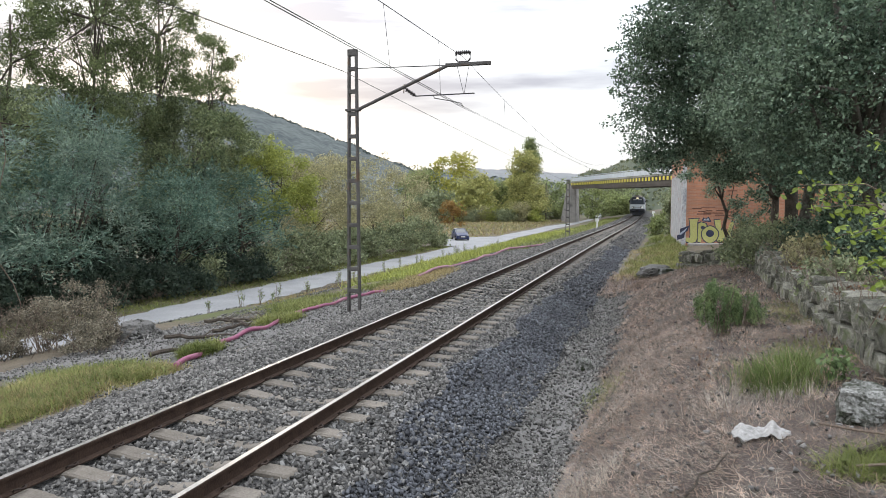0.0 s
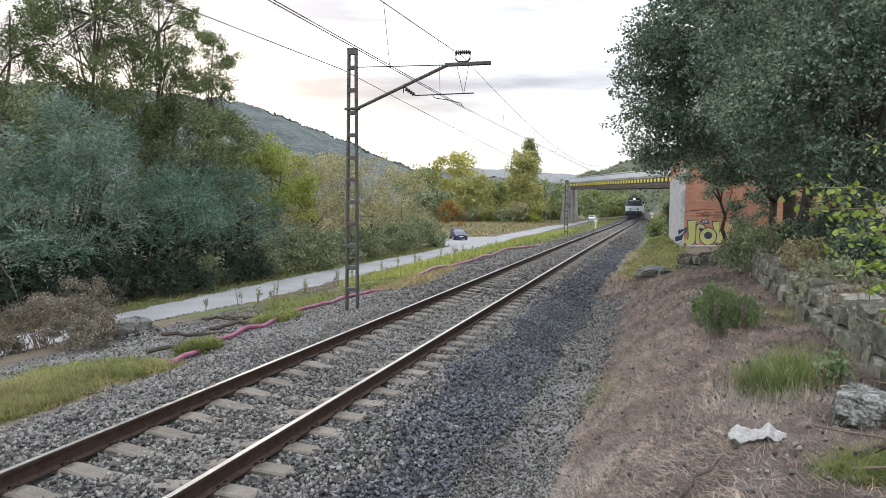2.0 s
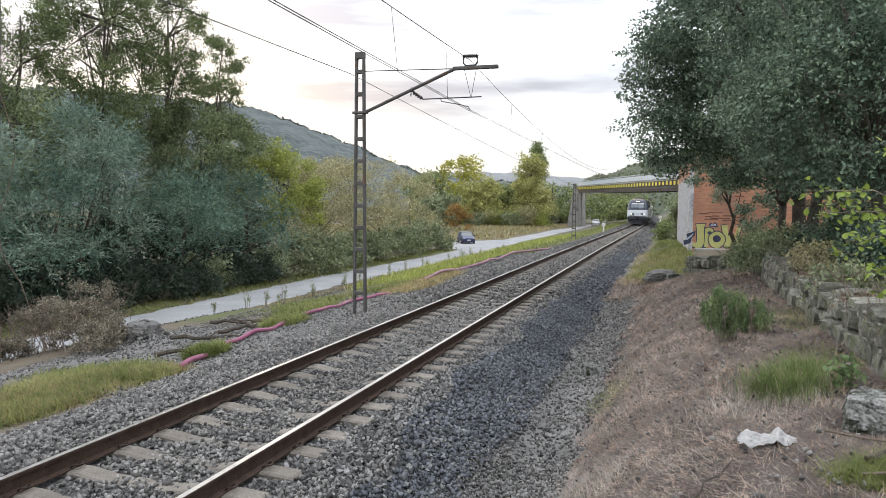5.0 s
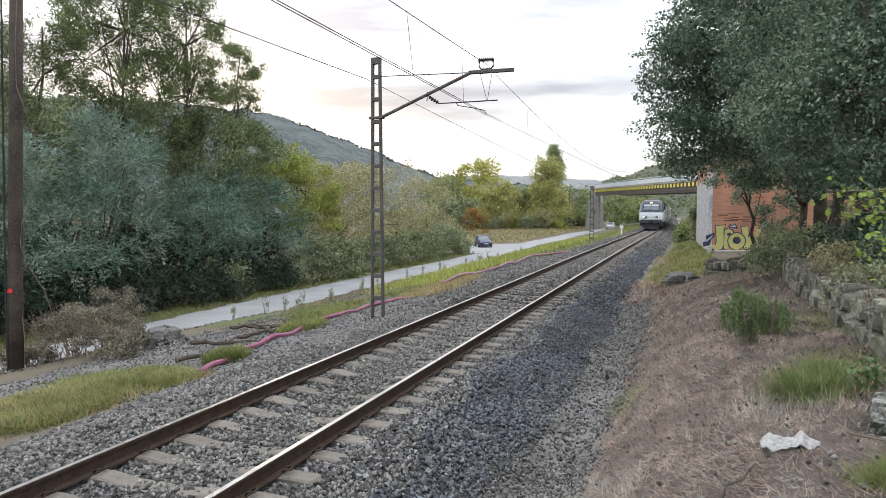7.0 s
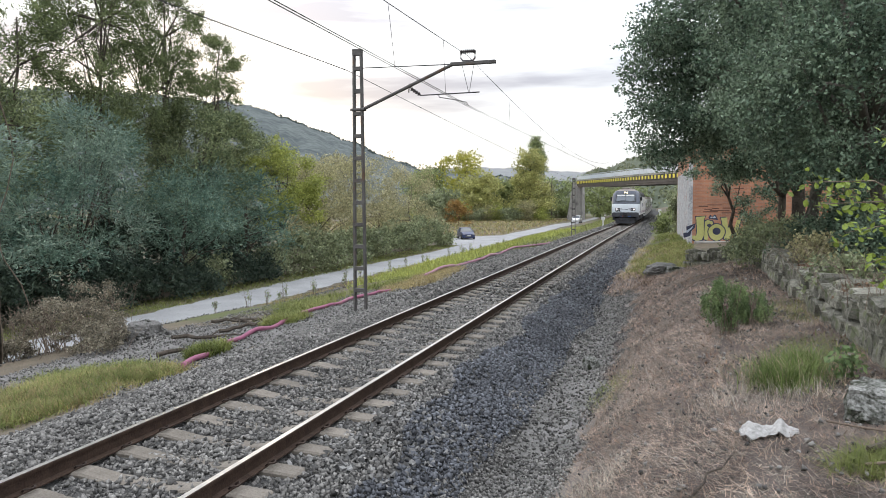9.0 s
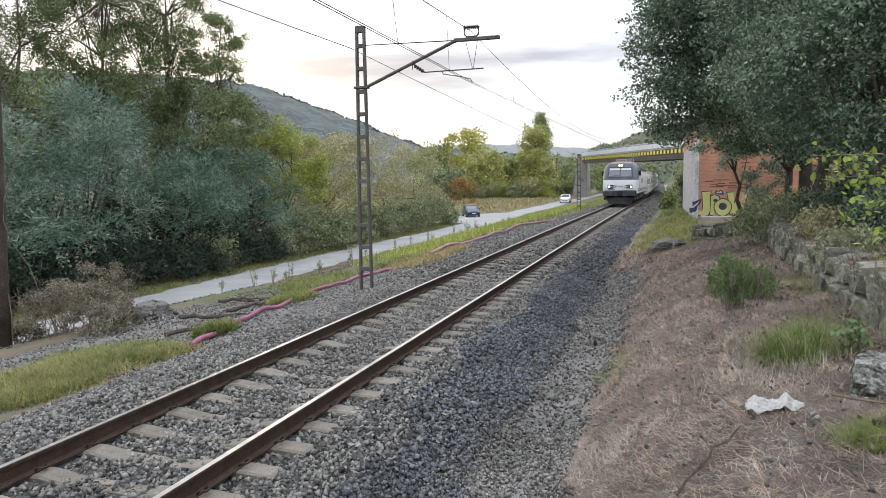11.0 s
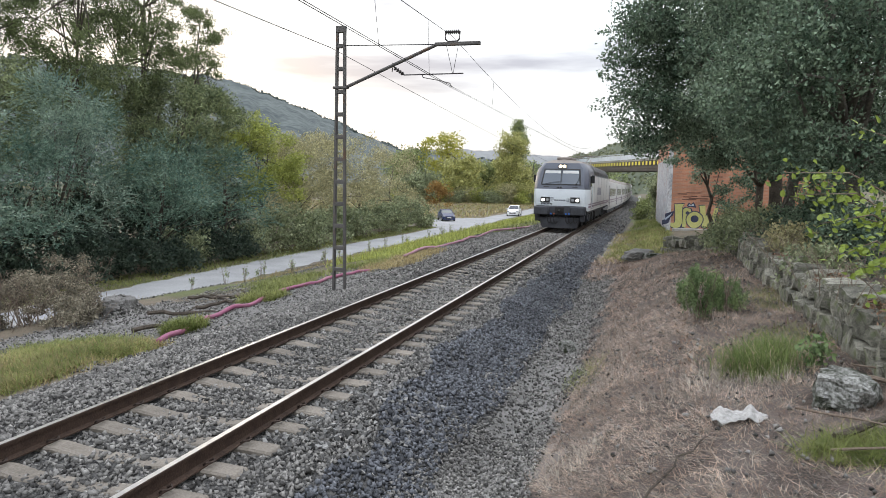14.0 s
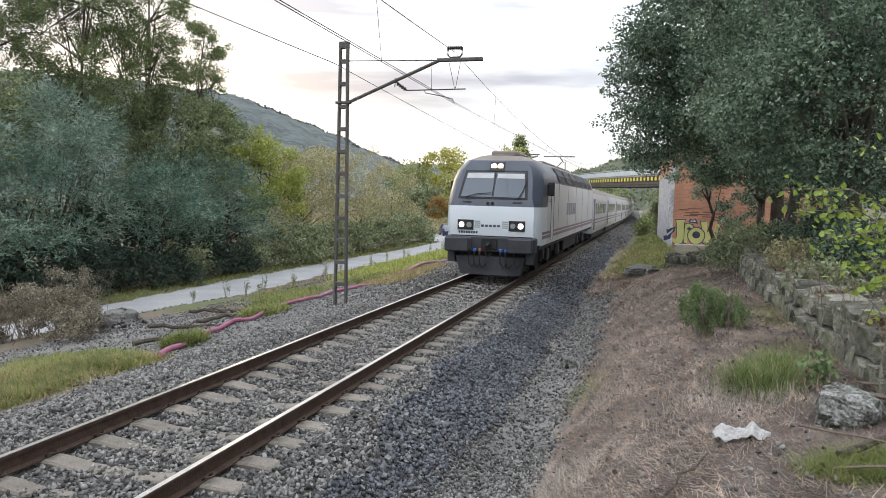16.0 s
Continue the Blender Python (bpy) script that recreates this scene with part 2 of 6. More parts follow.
M_BLIND = material("pale sun blind", (0.42, 0.43, 0.42), (0.52, 0.53, 0.52), 3, 0.5, bump=0)
M_LAMP = glow("lit headlamp", (1.0, 0.96, 0.88), 4.0)
M_LAMPWARM = glow("lit warm top lamp", (1.0, 0.84, 0.58), 4.0)
M_LENS = glass("unlit lamp lens", (0.30, 0.31, 0.32), 0.1)
M_CARBLUE = material("dark blue car paint", (0.008, 0.016, 0.060), (0.014, 0.028, 0.090), 2, 0.3, 0.0, 0, spec=0.6)
M_CARWHITE = material("white car paint", (0.68, 0.68, 0.67), (0.76, 0.76, 0.75), 2, 0.3, 0, 0, spec=0.6)
M_CARGREY = material("silver car paint", (0.33, 0.34, 0.35), (0.42, 0.43, 0.44), 2, 0.3, 0.5, 0, spec=0.6)
M_CARBLACK = material("black car paint", (0.015, 0.015, 0.017), (0.03, 0.03, 0.03), 2, 0.3, 0.2, 0, spec=0.6)
M_TYRE = material("tyre rubber", (0.015, 0.015, 0.015), (0.035, 0.035, 0.035), 5, 0.85, bump=0.1)
M_RIM = material("alloy rim", (0.3, 0.3, 0.3), (0.45, 0.45, 0.45), 5, 0.35, 0.8, 0)
M_GRAFFITI_Y = material("faded yellow spray paint", (0.36, 0.36, 0.12), (0.50, 0.48, 0.19), 1.5, 0.7, bump=0.15, fine=18)
M_GRAFFITI_D = material("dark blue spray paint", (0.02, 0.025, 0.05), (0.06, 0.065, 0.10), 2, 0.7, bump=0.1)
M_GRAFFITI_W = material("pale blue spray paint", (0.30, 0.34, 0.42), (0.45, 0.49, 0.55), 2, 0.7, bump=0.1)
M_WHITEPOST = material("white painted marker", (0.6, 0.6, 0.58), (0.78, 0.78, 0.76), 3, 0.6, bump=0.1)
M_PLASTER = material("peeling pale plaster", (0.270, 0.275, 0.290), (0.560, 0.560, 0.560), 2.6, 0.9, bump=0.5, fine=16, narrow=0.10, stain=((0.36, 0.20, 0.14), 1.7, 0.58))
M_REDTAG = material("red plastic tag", (0.6, 0.03, 0.03), (0.7, 0.05, 0.05), 5, 0.5, bump=0)


def brick_material():
    m = bpy.data.materials.new("hollow brick facade")
    m.use_nodes = True
    n, l = m.node_tree.nodes, m.node_tree.links
    b = n["Principled BSDF"]
    b.inputs["Roughness"].default_value = 0.9
    tc, mp, br = n.new("ShaderNodeTexCoord"), n.new("ShaderNodeMapping"), n.new("ShaderNodeTexBrick")
    mp.inputs["Rotation"].default_value = (radians(90), 0, 0)
    l.new(tc.outputs["Object"], mp.inputs[0]), l.new(mp.outputs[0], br.inputs["Vector"])
    br.inputs["Color1"].default_value, br.inputs["Color2"].default_value = (0.51, 0.245, 0.145, 1), (0.42, 0.195, 0.12, 1)
    br.inputs["Mortar"].default_value = (0.43, 0.29, 0.22, 1)
    br.inputs["Scale"].default_value, br.inputs["Mortar Size"].default_value = 1.0, 0.008
    br.inputs["Brick Width"].default_value, br.inputs["Row Height"].default_value = 0.26, 0.075
    no, rp, mx = n.new("ShaderNodeTexNoise"), n.new("ShaderNodeValToRGB"), n.new("ShaderNodeMix")
    no.inputs["Scale"].default_value, no.inputs["Detail"].default_value = 0.7, 6
    l.new(tc.outputs["Object"], no.inputs["Vector"]), l.new(no.outputs[0], rp.inputs[0])
    rp.color_ramp.elements[0].position, rp.color_ramp.elements[1].position = 0.35, 0.75
    rp.color_ramp.elements[0].color, rp.color_ramp.elements[1].color = (0.75, 0.75, 0.75, 1), (1.2, 1.15, 1.1, 1)
    mx.data_type, mx.blend_type, mx.inputs[0].default_value = "RGBA", "MULTIPLY", 1.0
    l.new(br.outputs["Color"], mx.inputs[6]), l.new(rp.outputs[0], mx.inputs[7])
    l.new(mx.outputs[2], b.inputs["Base Color"])
    bp = n.new("ShaderNodeBump")
    bp.inputs["Distance"].default_value = 0.01
    bp.invert = True
    l.new(br.outputs["Fac"], bp.inputs["Height"]), l.new(bp.outputs[0], b.inputs["Normal"])
    return m


M_BRICK = brick_material()
M_BRICKDARK = material("chipped dark brick", (0.10, 0.055, 0.04), (0.22, 0.11, 0.08), 4, 0.95, bump=0.4, per="object")


# ---- mesh helpers ----
rng = np.random.default_rng(7)


def link_mesh(name, mesh, mat, parent=None, label=""):
    ob = new(name, mesh)
    for m in (mat if isinstance(mat, (list, tuple)) else [mat]):
        if m and len(mesh.materials) < (len(mat) if isinstance(mat, (list, tuple)) else 1):
            mesh.materials.append(m)
    if parent:
        ob.parent = parent
    if label:
        ob["label"] = label
    return ob


def part(name, bm, mat, parent=None, label="", smooth=False):
    mesh = bpy.data.meshes.new(name)
    bm.to_mesh(mesh)
    bm.free()
    if smooth:
        mesh.polygons.foreach_set("use_smooth", [True] * len(mesh.polygons))
    return link_mesh(name, mesh, mat, parent, label)


def arrays(name, verts, faces, mat, parent=None, label="", smooth=False):
    """A mesh from numpy arrays: verts n x 3, faces m x k."""
    mesh = bpy.data.meshes.new(name)
    nf, k = faces.shape
    mesh.vertices.add(len(verts)), mesh.loops.add(nf * k), mesh.polygons.add(nf)
    mesh.vertices.foreach_set("co", np.ascontiguousarray(verts, np.float32).ravel())
    mesh.loops.foreach_set("vertex_index", np.ascontiguousarray(faces, np.int32).ravel())
    mesh.polygons.foreach_set("loop_start", np.arange(0, nf * k, k, dtype=np.int32))
    if smooth:
        mesh.polygons.foreach_set("use_smooth", np.ones(nf, dtype=bool))
    mesh.update(calc_edges=True)
    return link_mesh(name, mesh, mat, parent, label)


def empty(name, at=(0, 0, 0), rz=0.0):
    ob = new(name)
    ob.matrix_basis = pose(*at, 0, 0, rz)
    return ob


def box(bm, x0, x1, y0, y1, z0, z1, bevel=0.0):
    g = bmesh.ops.create_cube(bm, size=1, matrix=Matrix.LocRotScale(((x0 + x1) / 2, (y0 + y1) / 2, (z0 + z1) / 2), None, (x1 - x0, y1 - y0, z1 - z0)))
    if bevel:
        es = list({e for v in g["verts"] for e in v.link_edges})
        bmesh.ops.bevel(bm, geom=es, offset=bevel, segments=1, affect="EDGES")
    return bm


def bbox(x0, x1, y0, y1, z0, z1, bevel=0.0):
    return box(bmesh.new(), x0, x1, y0, y1, z0, z1, bevel)


def rod(bm, a, b, r, r2=None, seg=8):
    a, b = Vector(a), Vector(b)
    d = b - a
    m = Matrix.Translation((a + b) / 2) @ d.to_track_quat("Z", "Y").to_matrix().to_4x4()
    bmesh.ops.create_cone(bm, cap_ends=True, segments=seg, radius1=r, radius2=r if r2 is None else r2, depth=d.length, matrix=m)
    return bm


def brod(a, b, r, r2=None, seg=8):
    return rod(bmesh.new(), a, b, r, r2, seg)


def tube(bm, pts, radii, seg=7):
    """A tube through points with a radius at each."""
    rings = []
    for i, p in enumerate(pts):
        p = Vector(p)
        d = Vector(pts[min(i + 1, len(pts) - 1)]) - Vector(pts[max(i - 1, 0)])
        q = d.to_track_quat("Z", "Y")
        rings.append([bm.verts.new(p + q @ Vector((math.cos(a) * radii[i], math.sin(a) * radii[i], 0))) for a in np.linspace(0, 2 * math.pi, seg, endpoint=False)])
    for r0, r1 in zip(rings, rings[1:]):
        for k in range(seg):
            bm.faces.new((r0[k], r0[(k + 1) % seg], r1[(k + 1) % seg], r1[k]))
    bm.faces.new(rings[0][::-1]), bm.faces.new(rings[-1])
    return bm


def extrude_profile(bm, prof, axis_from, axis_to, along="y"):
    """A closed profile of (a, b) pairs drawn out along one axis; a, b are the two other axes in order."""
    def at(p, s):
        return {"x": (s, p[0], p[1]), "y": (p[0], s, p[1]), "z": (p[0], p[1], s)}[along]
    v0 = [bm.verts.new(at(p, axis_from)) for p in prof]
    v1 = [bm.verts.new(at(p, axis_to)) for p in prof]
    k = len(prof)
    for i in range(k):
        bm.faces.new((v0[i], v0[(i + 1) % k], v1[(i + 1) % k], v1[i]))
    bm.faces.new(v0[::-1]), bm.faces.new(v1)
    bmesh.ops.recalc_face_normals(bm, faces=bm.faces)
    return bm


# ---- the ground ----
LX = [-400, -60, -26, -19, -17.8, -13.9, -13.0, -10.0, -7.3, -5.0, -3.4, -2.3, -1.75, 1.75, 2.25, 3.0, 3.5, 4.0, 4.5, 5.2, 6.4, 9.0, 14, 60, 400]
LZ = [-2.0, -2.6, -2.7, -2.62, -2.65, -2.65, -2.18, -1.32, -1.0, -0.68, -0.52, -0.30, -0.222, -0.222, -0.42, -0.72, -0.62, -0.30, 0.18, 0.62, 0.78, 1.2, 1.5, 2.0, 6.0]
FX = [-400, -60, -26, -19, -17.8, -13.9, -13.0, -10.0, -7.3, -5.0, -3.4, -2.3, -1.75, 1.75, 2.25, 3.0, 4.0, 5.0, 6.4, 9.0, 14, 60, 400]
FZ = [-2.0, -2.6, -2.7, -2.62, -2.65, -2.65, -2.45, -1.7, -1.1, -0.72, -0.52, -0.30, -0.222, -0.222, -0.42, -0.55, -0.38, -0.14, 0.06, 0.2, 0.5, 2.0, 6.0]


def smooth01(a):
    a = np.clip(a, 0, 1)
    return a * a * (3 - 2 * a)


def track_x(y):
    """The track bends gently to the left far beyond the bridge."""
    return -1.1e-4 * np.clip(np.asarray(y, float) - 80, 0, 250) ** 2


def track_z(y):
    """The track falls a little on its way to the bridge."""
    return -0.36 * smooth01((np.asarray(y, float) - 30) / 80)


def ground_z(x, y):
    """Height of the ground without its small roughness."""
    tx = track_x(y)
    w = smooth01((12 - np.abs(x - tx)) / 6)
    xe = x - tx * w
    near, far = np.interp(xe, LX, LZ), np.interp(xe, FX, FZ)
    s = smooth01((np.asarray(y, float) - 19) / 9)
    return near * (1 - s) + far * s + track_z(y) * w


def bumps(x, y, off):
    """Soft unevenness, from a few crossing waves."""
    return 0.5 * np.sin(1.7 * x + 0.6 * y + off) * np.sin(0.9 * y - 0.5 * x) + 0.3 * np.sin(4.1 * x - 2.7 * y + off) + 0.2 * np.sin(7.3 * x + 5.9 * y)


def ground_h(x, y):
    z = ground_z(x, y)
    w = np.where((x > 3.3) | (x < -3.4), 1.0, 0.15) * np.where((x < -13.6) & (x > -18), 0.05, 1.0) * np.where(np.abs(x) < 1.9, 0.0, 1.0)
    return z + 0.045 * w * bumps(x, y, 1.0)


def axis_steps():
    xs = np.concatenate([[-2500, -900, -400, -200, -100, -60], np.arange(-40, -9, 0.6), np.arange(-9, 8.5, 0.16), np.arange(8.5, 20, 0.6), [25, 40, 70, 150, 400, 900, 2500]])
    ys = np.concatenate([[-2500, -400, -100, -40, -20, -10], np.arange(-5, 4, 0.5), np.arange(4, 24, 0.18), np.arange(24, 60, 0.5), np.arange(60, 220, 2.5), [260, 320, 450, 700, 1200, 2500]])
    return xs, ys


def grid_sheet(name, xs, ys, mat, lift=0.0):
    X, Y = np.meshgrid(xs, ys)
    Z = ground_h(X, Y) + lift
    v = np.stack([X, Y, Z], -1).reshape(-1, 3)
    nx, ny = len(xs), len(ys)
    i = (np.arange(ny - 1)[:, None] * nx + np.arange(nx - 1)[None]).ravel()
    f = np.stack([i, i + 1, i + 1 + nx, i + nx], 1)
    return arrays(name, v, f, mat, smooth=True)


def ground():
    xs, ys = axis_steps()
    g = grid_sheet("ground", xs, ys, [M_GROUND, M_BANK, M_BED, M_GRIT])
    me = g.data
    c = np.zeros(len(me.polygons) * 3, np.float32)
    me.polygons.foreach_get("center", c)
    c = c.reshape(-1, 3)
    x, y = c[:, 0], c[:, 1]
    w = 0.25 * bumps(x * 1.3, y * 1.1, 3.0)
    idx = np.zeros(len(c), np.int32)
    idx[(np.abs(x - track_x(y) + 0.2 * w) < 3.1)] = 2
    idx[(x > 2.75 + w) & (x < 3.9 + w) & (y < 45)] = 3
    idx[(x > 3.72 + w) & (x < 9 + w) & (y < 27 + 2 * w)] = 1
    idx[(x < -3.2 + w) & (x > -8.5 + 2 * w) & (y > 9 + 2 * w) & (y < 17 + 3 * w)] = 3
    idx[(x < -3.0) & (x > -5.3 + w) & (y > 17) & (y < 62)] = 3
    me.polygons.foreach_set("material_index", idx)
    tagged(g, "uneven ground of dry soil, grit and dead grass", "ground", kind="structure")


ground()


def road_bend(y):
    """The road swings towards the track to pass under the bridge."""
    return 2.2 * float(smooth01((y - 138) / 42))


def road():
    ys = np.concatenate([np.arange(-40, 8, 4.0), np.arange(8, 60, 0.7), np.arange(60, 330, 6.0)])
    v, f = [], []
    for y in ys:
        for x in (-17.6, -16.5, -15.0, -14.0):
            wear = 0.16 * math.sin(y * 1.9 + x) + 0.10 * math.sin(y * 4.7) if x in (-17.6, -14.0) else 0.0
            v.append((x + wear - 0.4 + 0.35 * math.sin(y * 0.11) * (y < 110) + road_bend(y), y, -2.625 + 0.03 * (1 - abs(x + 15.8) / 1.8)))
    for i in range(len(ys) - 1):
        for k in range(3):
            a = i * 4 + k
            f.append((a, a + 1, a + 5, a + 4))
    r = arrays("road", np.array(v), np.array(f), M_ROAD, smooth=True)
    tagged(r, "narrow pale grey worn asphalt road below the railway bank", "road", kind="structure")


def lay_by():
    """A widening of the road where the car stands: a worn strip with a ragged outline."""
    n = 24
    v, f = [], []
    for i in range(n + 1):
        y = 76 + i
        w = 6.0 * math.sin(math.pi * i / n) ** 0.7 + 0.25 * math.sin(i * 2.3)
        for k in range(4):
            v.append((-17.3 - w * k / 3, y, -2.592 - 0.004 * k))
    for i in range(n):
        for k in range(3):
            a = i * 4 + k
            f.append((a, a + 4, a + 5, a + 1))
    r = arrays("lay_by", np.array(v), np.array(f), M_ROAD, smooth=True)
    tagged(r, "pale worn lay-by widening the road", "road", kind="structure")


road()
lay_by()

# ---- the railway track ----
RAIL = [(-0.07, -0.172), (0.07, -0.172), (0.07, -0.160), (0.012, -0.145), (0.008, -0.045), (0.034, -0.034), (0.036, -0.006), (0.028, 0.0), (-0.028, 0.0), (-0.036, -0.006), (-0.034, -0.034), (-0.008, -0.045), (-0.012, -0.145), (-0.07, -0.160)]


def track():
    for side in (-0.87, 0.87):
        bm, ring = bmesh.new(), None
        for y in (-30, *range(30, 330, 6)):
            dx, dz = float(track_x(y)), float(track_z(y))
            now = [bm.verts.new((side + a + dx, y, b + dz)) for a, b in RAIL]
            for k in range(len(now) if ring else 0):
                bm.faces.new((ring[k - 1], ring[k], now[k], now[k - 1]))
            if ring is None:
                bm.faces.new(now)
            ring = now
        bm.faces.new(ring[::-1])
        bmesh.ops.recalc_face_normals(bm, faces=bm.faces)
        for f in bm.faces:          # the flat running surface is polished
            if f.normal.z > 0.97 and max(v.co.z - float(track_z(v.co.y)) for v in f.verts) > -0.002:
                f.material_index = 1
        r = part("rail", bm, [M_RAIL, M_RAILTOP])
        tagged(r, "rusty steel rail with a polished running surface", "rail", "rails of the track", "structure")
    bm = bmesh.new()
    prof = [(-1.3, -0.40), (1.3, -0.40), (1.3, -0.185), (1.05, -0.172), (0.68, -0.172), (0.35, -0.215), (-0.35, -0.215), (-0.68, -0.172), (-1.05, -0.172), (-1.3, -0.185)]
    extrude_profile(bm, prof, -0.12, 0.12)
    bmesh.ops.bevel(bm, geom=[e for e in bm.edges if e.calc_face_angle(0) > 1.0], offset=0.02, segments=1, affect="EDGES")
    first = part("sleeper", bm, M_SLEEPER)
    tagged(first, "weathered grey concrete railway sleeper bedded in ballast", "sleeper", "sleepers of the track")
    for s in (-1, 1):
        for k in (-1, 1):
            cb = bmesh.new()
            xx = s * 0.87 + k * 0.095
            tube(cb, [(xx - k * 0.035, -0.05, -0.15), (xx, -0.06, -0.125), (xx + k * 0.035, -0.02, -0.13), (xx + k * 0.035, 0.02, -0.13), (xx, 0.06, -0.125), (xx - k * 0.035, 0.05, -0.15)], [0.011] * 6, 5)
            part("rail_clip", cb, M_CLIP, first, "rusty spring clip")
    first.matrix_basis = pose(0, 5.46 - 0.6 * 4, 0)
    for k in range(-6, 150):
        if k != -4:
            y = 5.46 + 0.6 * k
            copy_thing(first, pose(random.uniform(-0.015, 0.015) + float(track_x(y)), y, random.uniform(-0.004, 0.004) + float(track_z(y)), 0, 0, random.uniform(-0.4, 0.4)))


def stones(name, label, n, sampler, size, mat, sink=0.25):
    """Loose broken stones: boxes with uneven corners, strewn over the ground."""
    x, y, z = sampler(n)
    base = np.array([(-0.5, -0.45, -0.4), (0.5, -0.4, -0.45), (0.0, 0.5, -0.4), (-0.4, -0.45, 0.4), (0.45, -0.3, 0.45), (0.05, 0.45, 0.35)], float)
    n = len(x)
    s = size * rng.uniform(0.55, 1.25, (n, 1)) * rng.uniform(0.6, 1.15, (n, 3))
    v = base[None] * s[:, None, :] + rng.normal(0, 0.13, (n, 6, 3)) * s[:, None, :]
    a = rng.normal(size=(n, 4))
    a /= np.linalg.norm(a, axis=1, keepdims=True)
    w, i, j, k = a.T
    R = np.stack([1 - 2 * (j * j + k * k), 2 * (i * j - k * w), 2 * (i * k + j * w), 2 * (i * j + k * w), 1 - 2 * (i * i + k * k), 2 * (j * k - i * w), 2 * (i * k - j * w), 2 * (j * k + i * w), 1 - 2 * (i * i + j * j)], 1).reshape(n, 3, 3)
    v = np.einsum("nij,nkj->nki", R, v)
    v += np.stack([x, y, z + size * (sink + rng.uniform(-0.3, 0.3, n))], 1)[:, None, :]
    q = np.array([(0, 2, 1), (3, 4, 5), (0, 1, 4), (0, 4, 3), (1, 2, 5), (1, 5, 4), (2, 0, 3), (2, 3, 5)])
    f = (np.arange(n)[:, None, None] * 6 + q[None]).reshape(-1, 3)
    ob = arrays(name, v.reshape(-1, 3), f, mat)
    return tagged(ob, label, "ballast", kind="stuff")


def strewn(x0, x1, y0, y1, keep=None):
    def f(n):
        x, y = rng.uniform(x0, x1, n), y0 + (y1 - y0) * rng.uniform(0, 1, n)
        if keep is not None:
            m = keep(x, y)
            x, y = x[m], y[m]
        return x, y, ground_h(x, y)
    return f


def off_rail(x, y):
    """Clear of rails, of sleeper tops, and of the dark shoulder."""
    k = np.abs((y - 5.46 + 0.3) % 0.6 - 0.3)
    ax = np.abs(x)
    on_sleeper = (k < 0.15) & (ax < 1.21) & (ax > 0.34 + 0.15 * np.sin(y * 5.3))
    return (~on_sleeper | (np.sin(x * 91.7 + y * 57.3) > 0.82)) & (np.abs(ax - 0.87) > 0.085)


def dark_zone(x, y):
    w = 0.3 * bumps(x * 1.5, y * 0.6, 0.4)
    return (x > 1.75 + w) & (x < 2.75 + 0.6 * w)


def ballast():
    stones("ballast", "loose grey angular ballast stones of the track bed", 47000, strewn(-3.1, 2.1, 4.5, 18, lambda x, y: off_rail(x, y) & ~dark_zone(x, y)), 0.051, M_STONE, 0.10)
    stones("ballast", "loose grey ballast stones further along the track", 13000, strewn(-3.1, 2.3, 18, 44, lambda x, y: off_rail(x, y) & ~dark_zone(x, y)), 0.074, M_STONE)
    stones("ballast", "coarser grey ballast stones far along the track", 7500, strewn(-3.1, 3.0, 44, 150, off_rail), 0.095, M_STONE)
    stones("ballast", "dark bluish fresh ballast on the shoulder slope", 19000, strewn(1.3, 3.1, 4.5, 20, dark_zone), 0.054, M_DARKSTONE, 0.18)
    stones("ballast", "dark fresh ballast on the far shoulder slope", 9000, strewn(1.3, 3.1, 20, 45, dark_zone), 0.068, M_DARKSTONE)
    stones("gravel", "fine grey gravel in the trough beside the track", 11000, strewn(2.4, 4.2, 5, 24, lambda x, y: (x > 2.65 + 0.3 * bumps(x, y * 0.6, 0)) & (x < 3.75 + 0.35 * bumps(x, y, 2))), 0.042, M_STONE)
    stones("gravel", "fine gravel at the near end of the trough", 5000, strewn(2.4, 3.7, 4.2, 8.5), 0.036, M_STONE)
    stones("gravel", "grey gravel along the foot of the far ballast", 9000, strewn(-5.6, -2.9, 22, 56), 0.06, M_STONE)
    stones("gravel", "loose grit along the road's worn edge", 6500, strewn(-14.4, -9.8, 12, 40), 0.058, M_STONE)
    stones("gravel", "grey gravel strewn over the verge", 9000, strewn(-8.5, -3.0, 8.5, 22), 0.045, M_STONE)


# ---- overhead line ----
def mast(y, height, base_z, arm=True):
    m = empty("catenary_mast", (-2.87, y, base_z))
    tagged(m, "weathered grey steel catenary mast of two channels with battens", "mast", "catenary masts")
    for s in (-1, 1):
        bm = extrude_profile(bmesh.new(), [(s * 0.17 - 0.024, -0.055), (s * 0.17 + 0.024, -0.055), (s * 0.17 + 0.024, 0.055), (s * 0.17 - 0.024, 0.055)], 0, height, "z")
        for v in bm.verts:
            v.co.x -= s * (0.02 if v.co.z < 1 else 0.075)
        part("upright", bm, M_MAST, m)
    z = 0.55
    while z < height - 0.1:
        h = 0.145 - 0.055 * z / height
        part("batten", bbox(-h, h, -0.05, 0.05, z - 0.05, z + 0.05, 0.008), M_MAST, m)
        z += 0.56
    part("cap", bbox(-0.125, 0.125, -0.062, 0.062, height - 0.16, height + 0.004, 0.008), M_MAST, m)
    return m


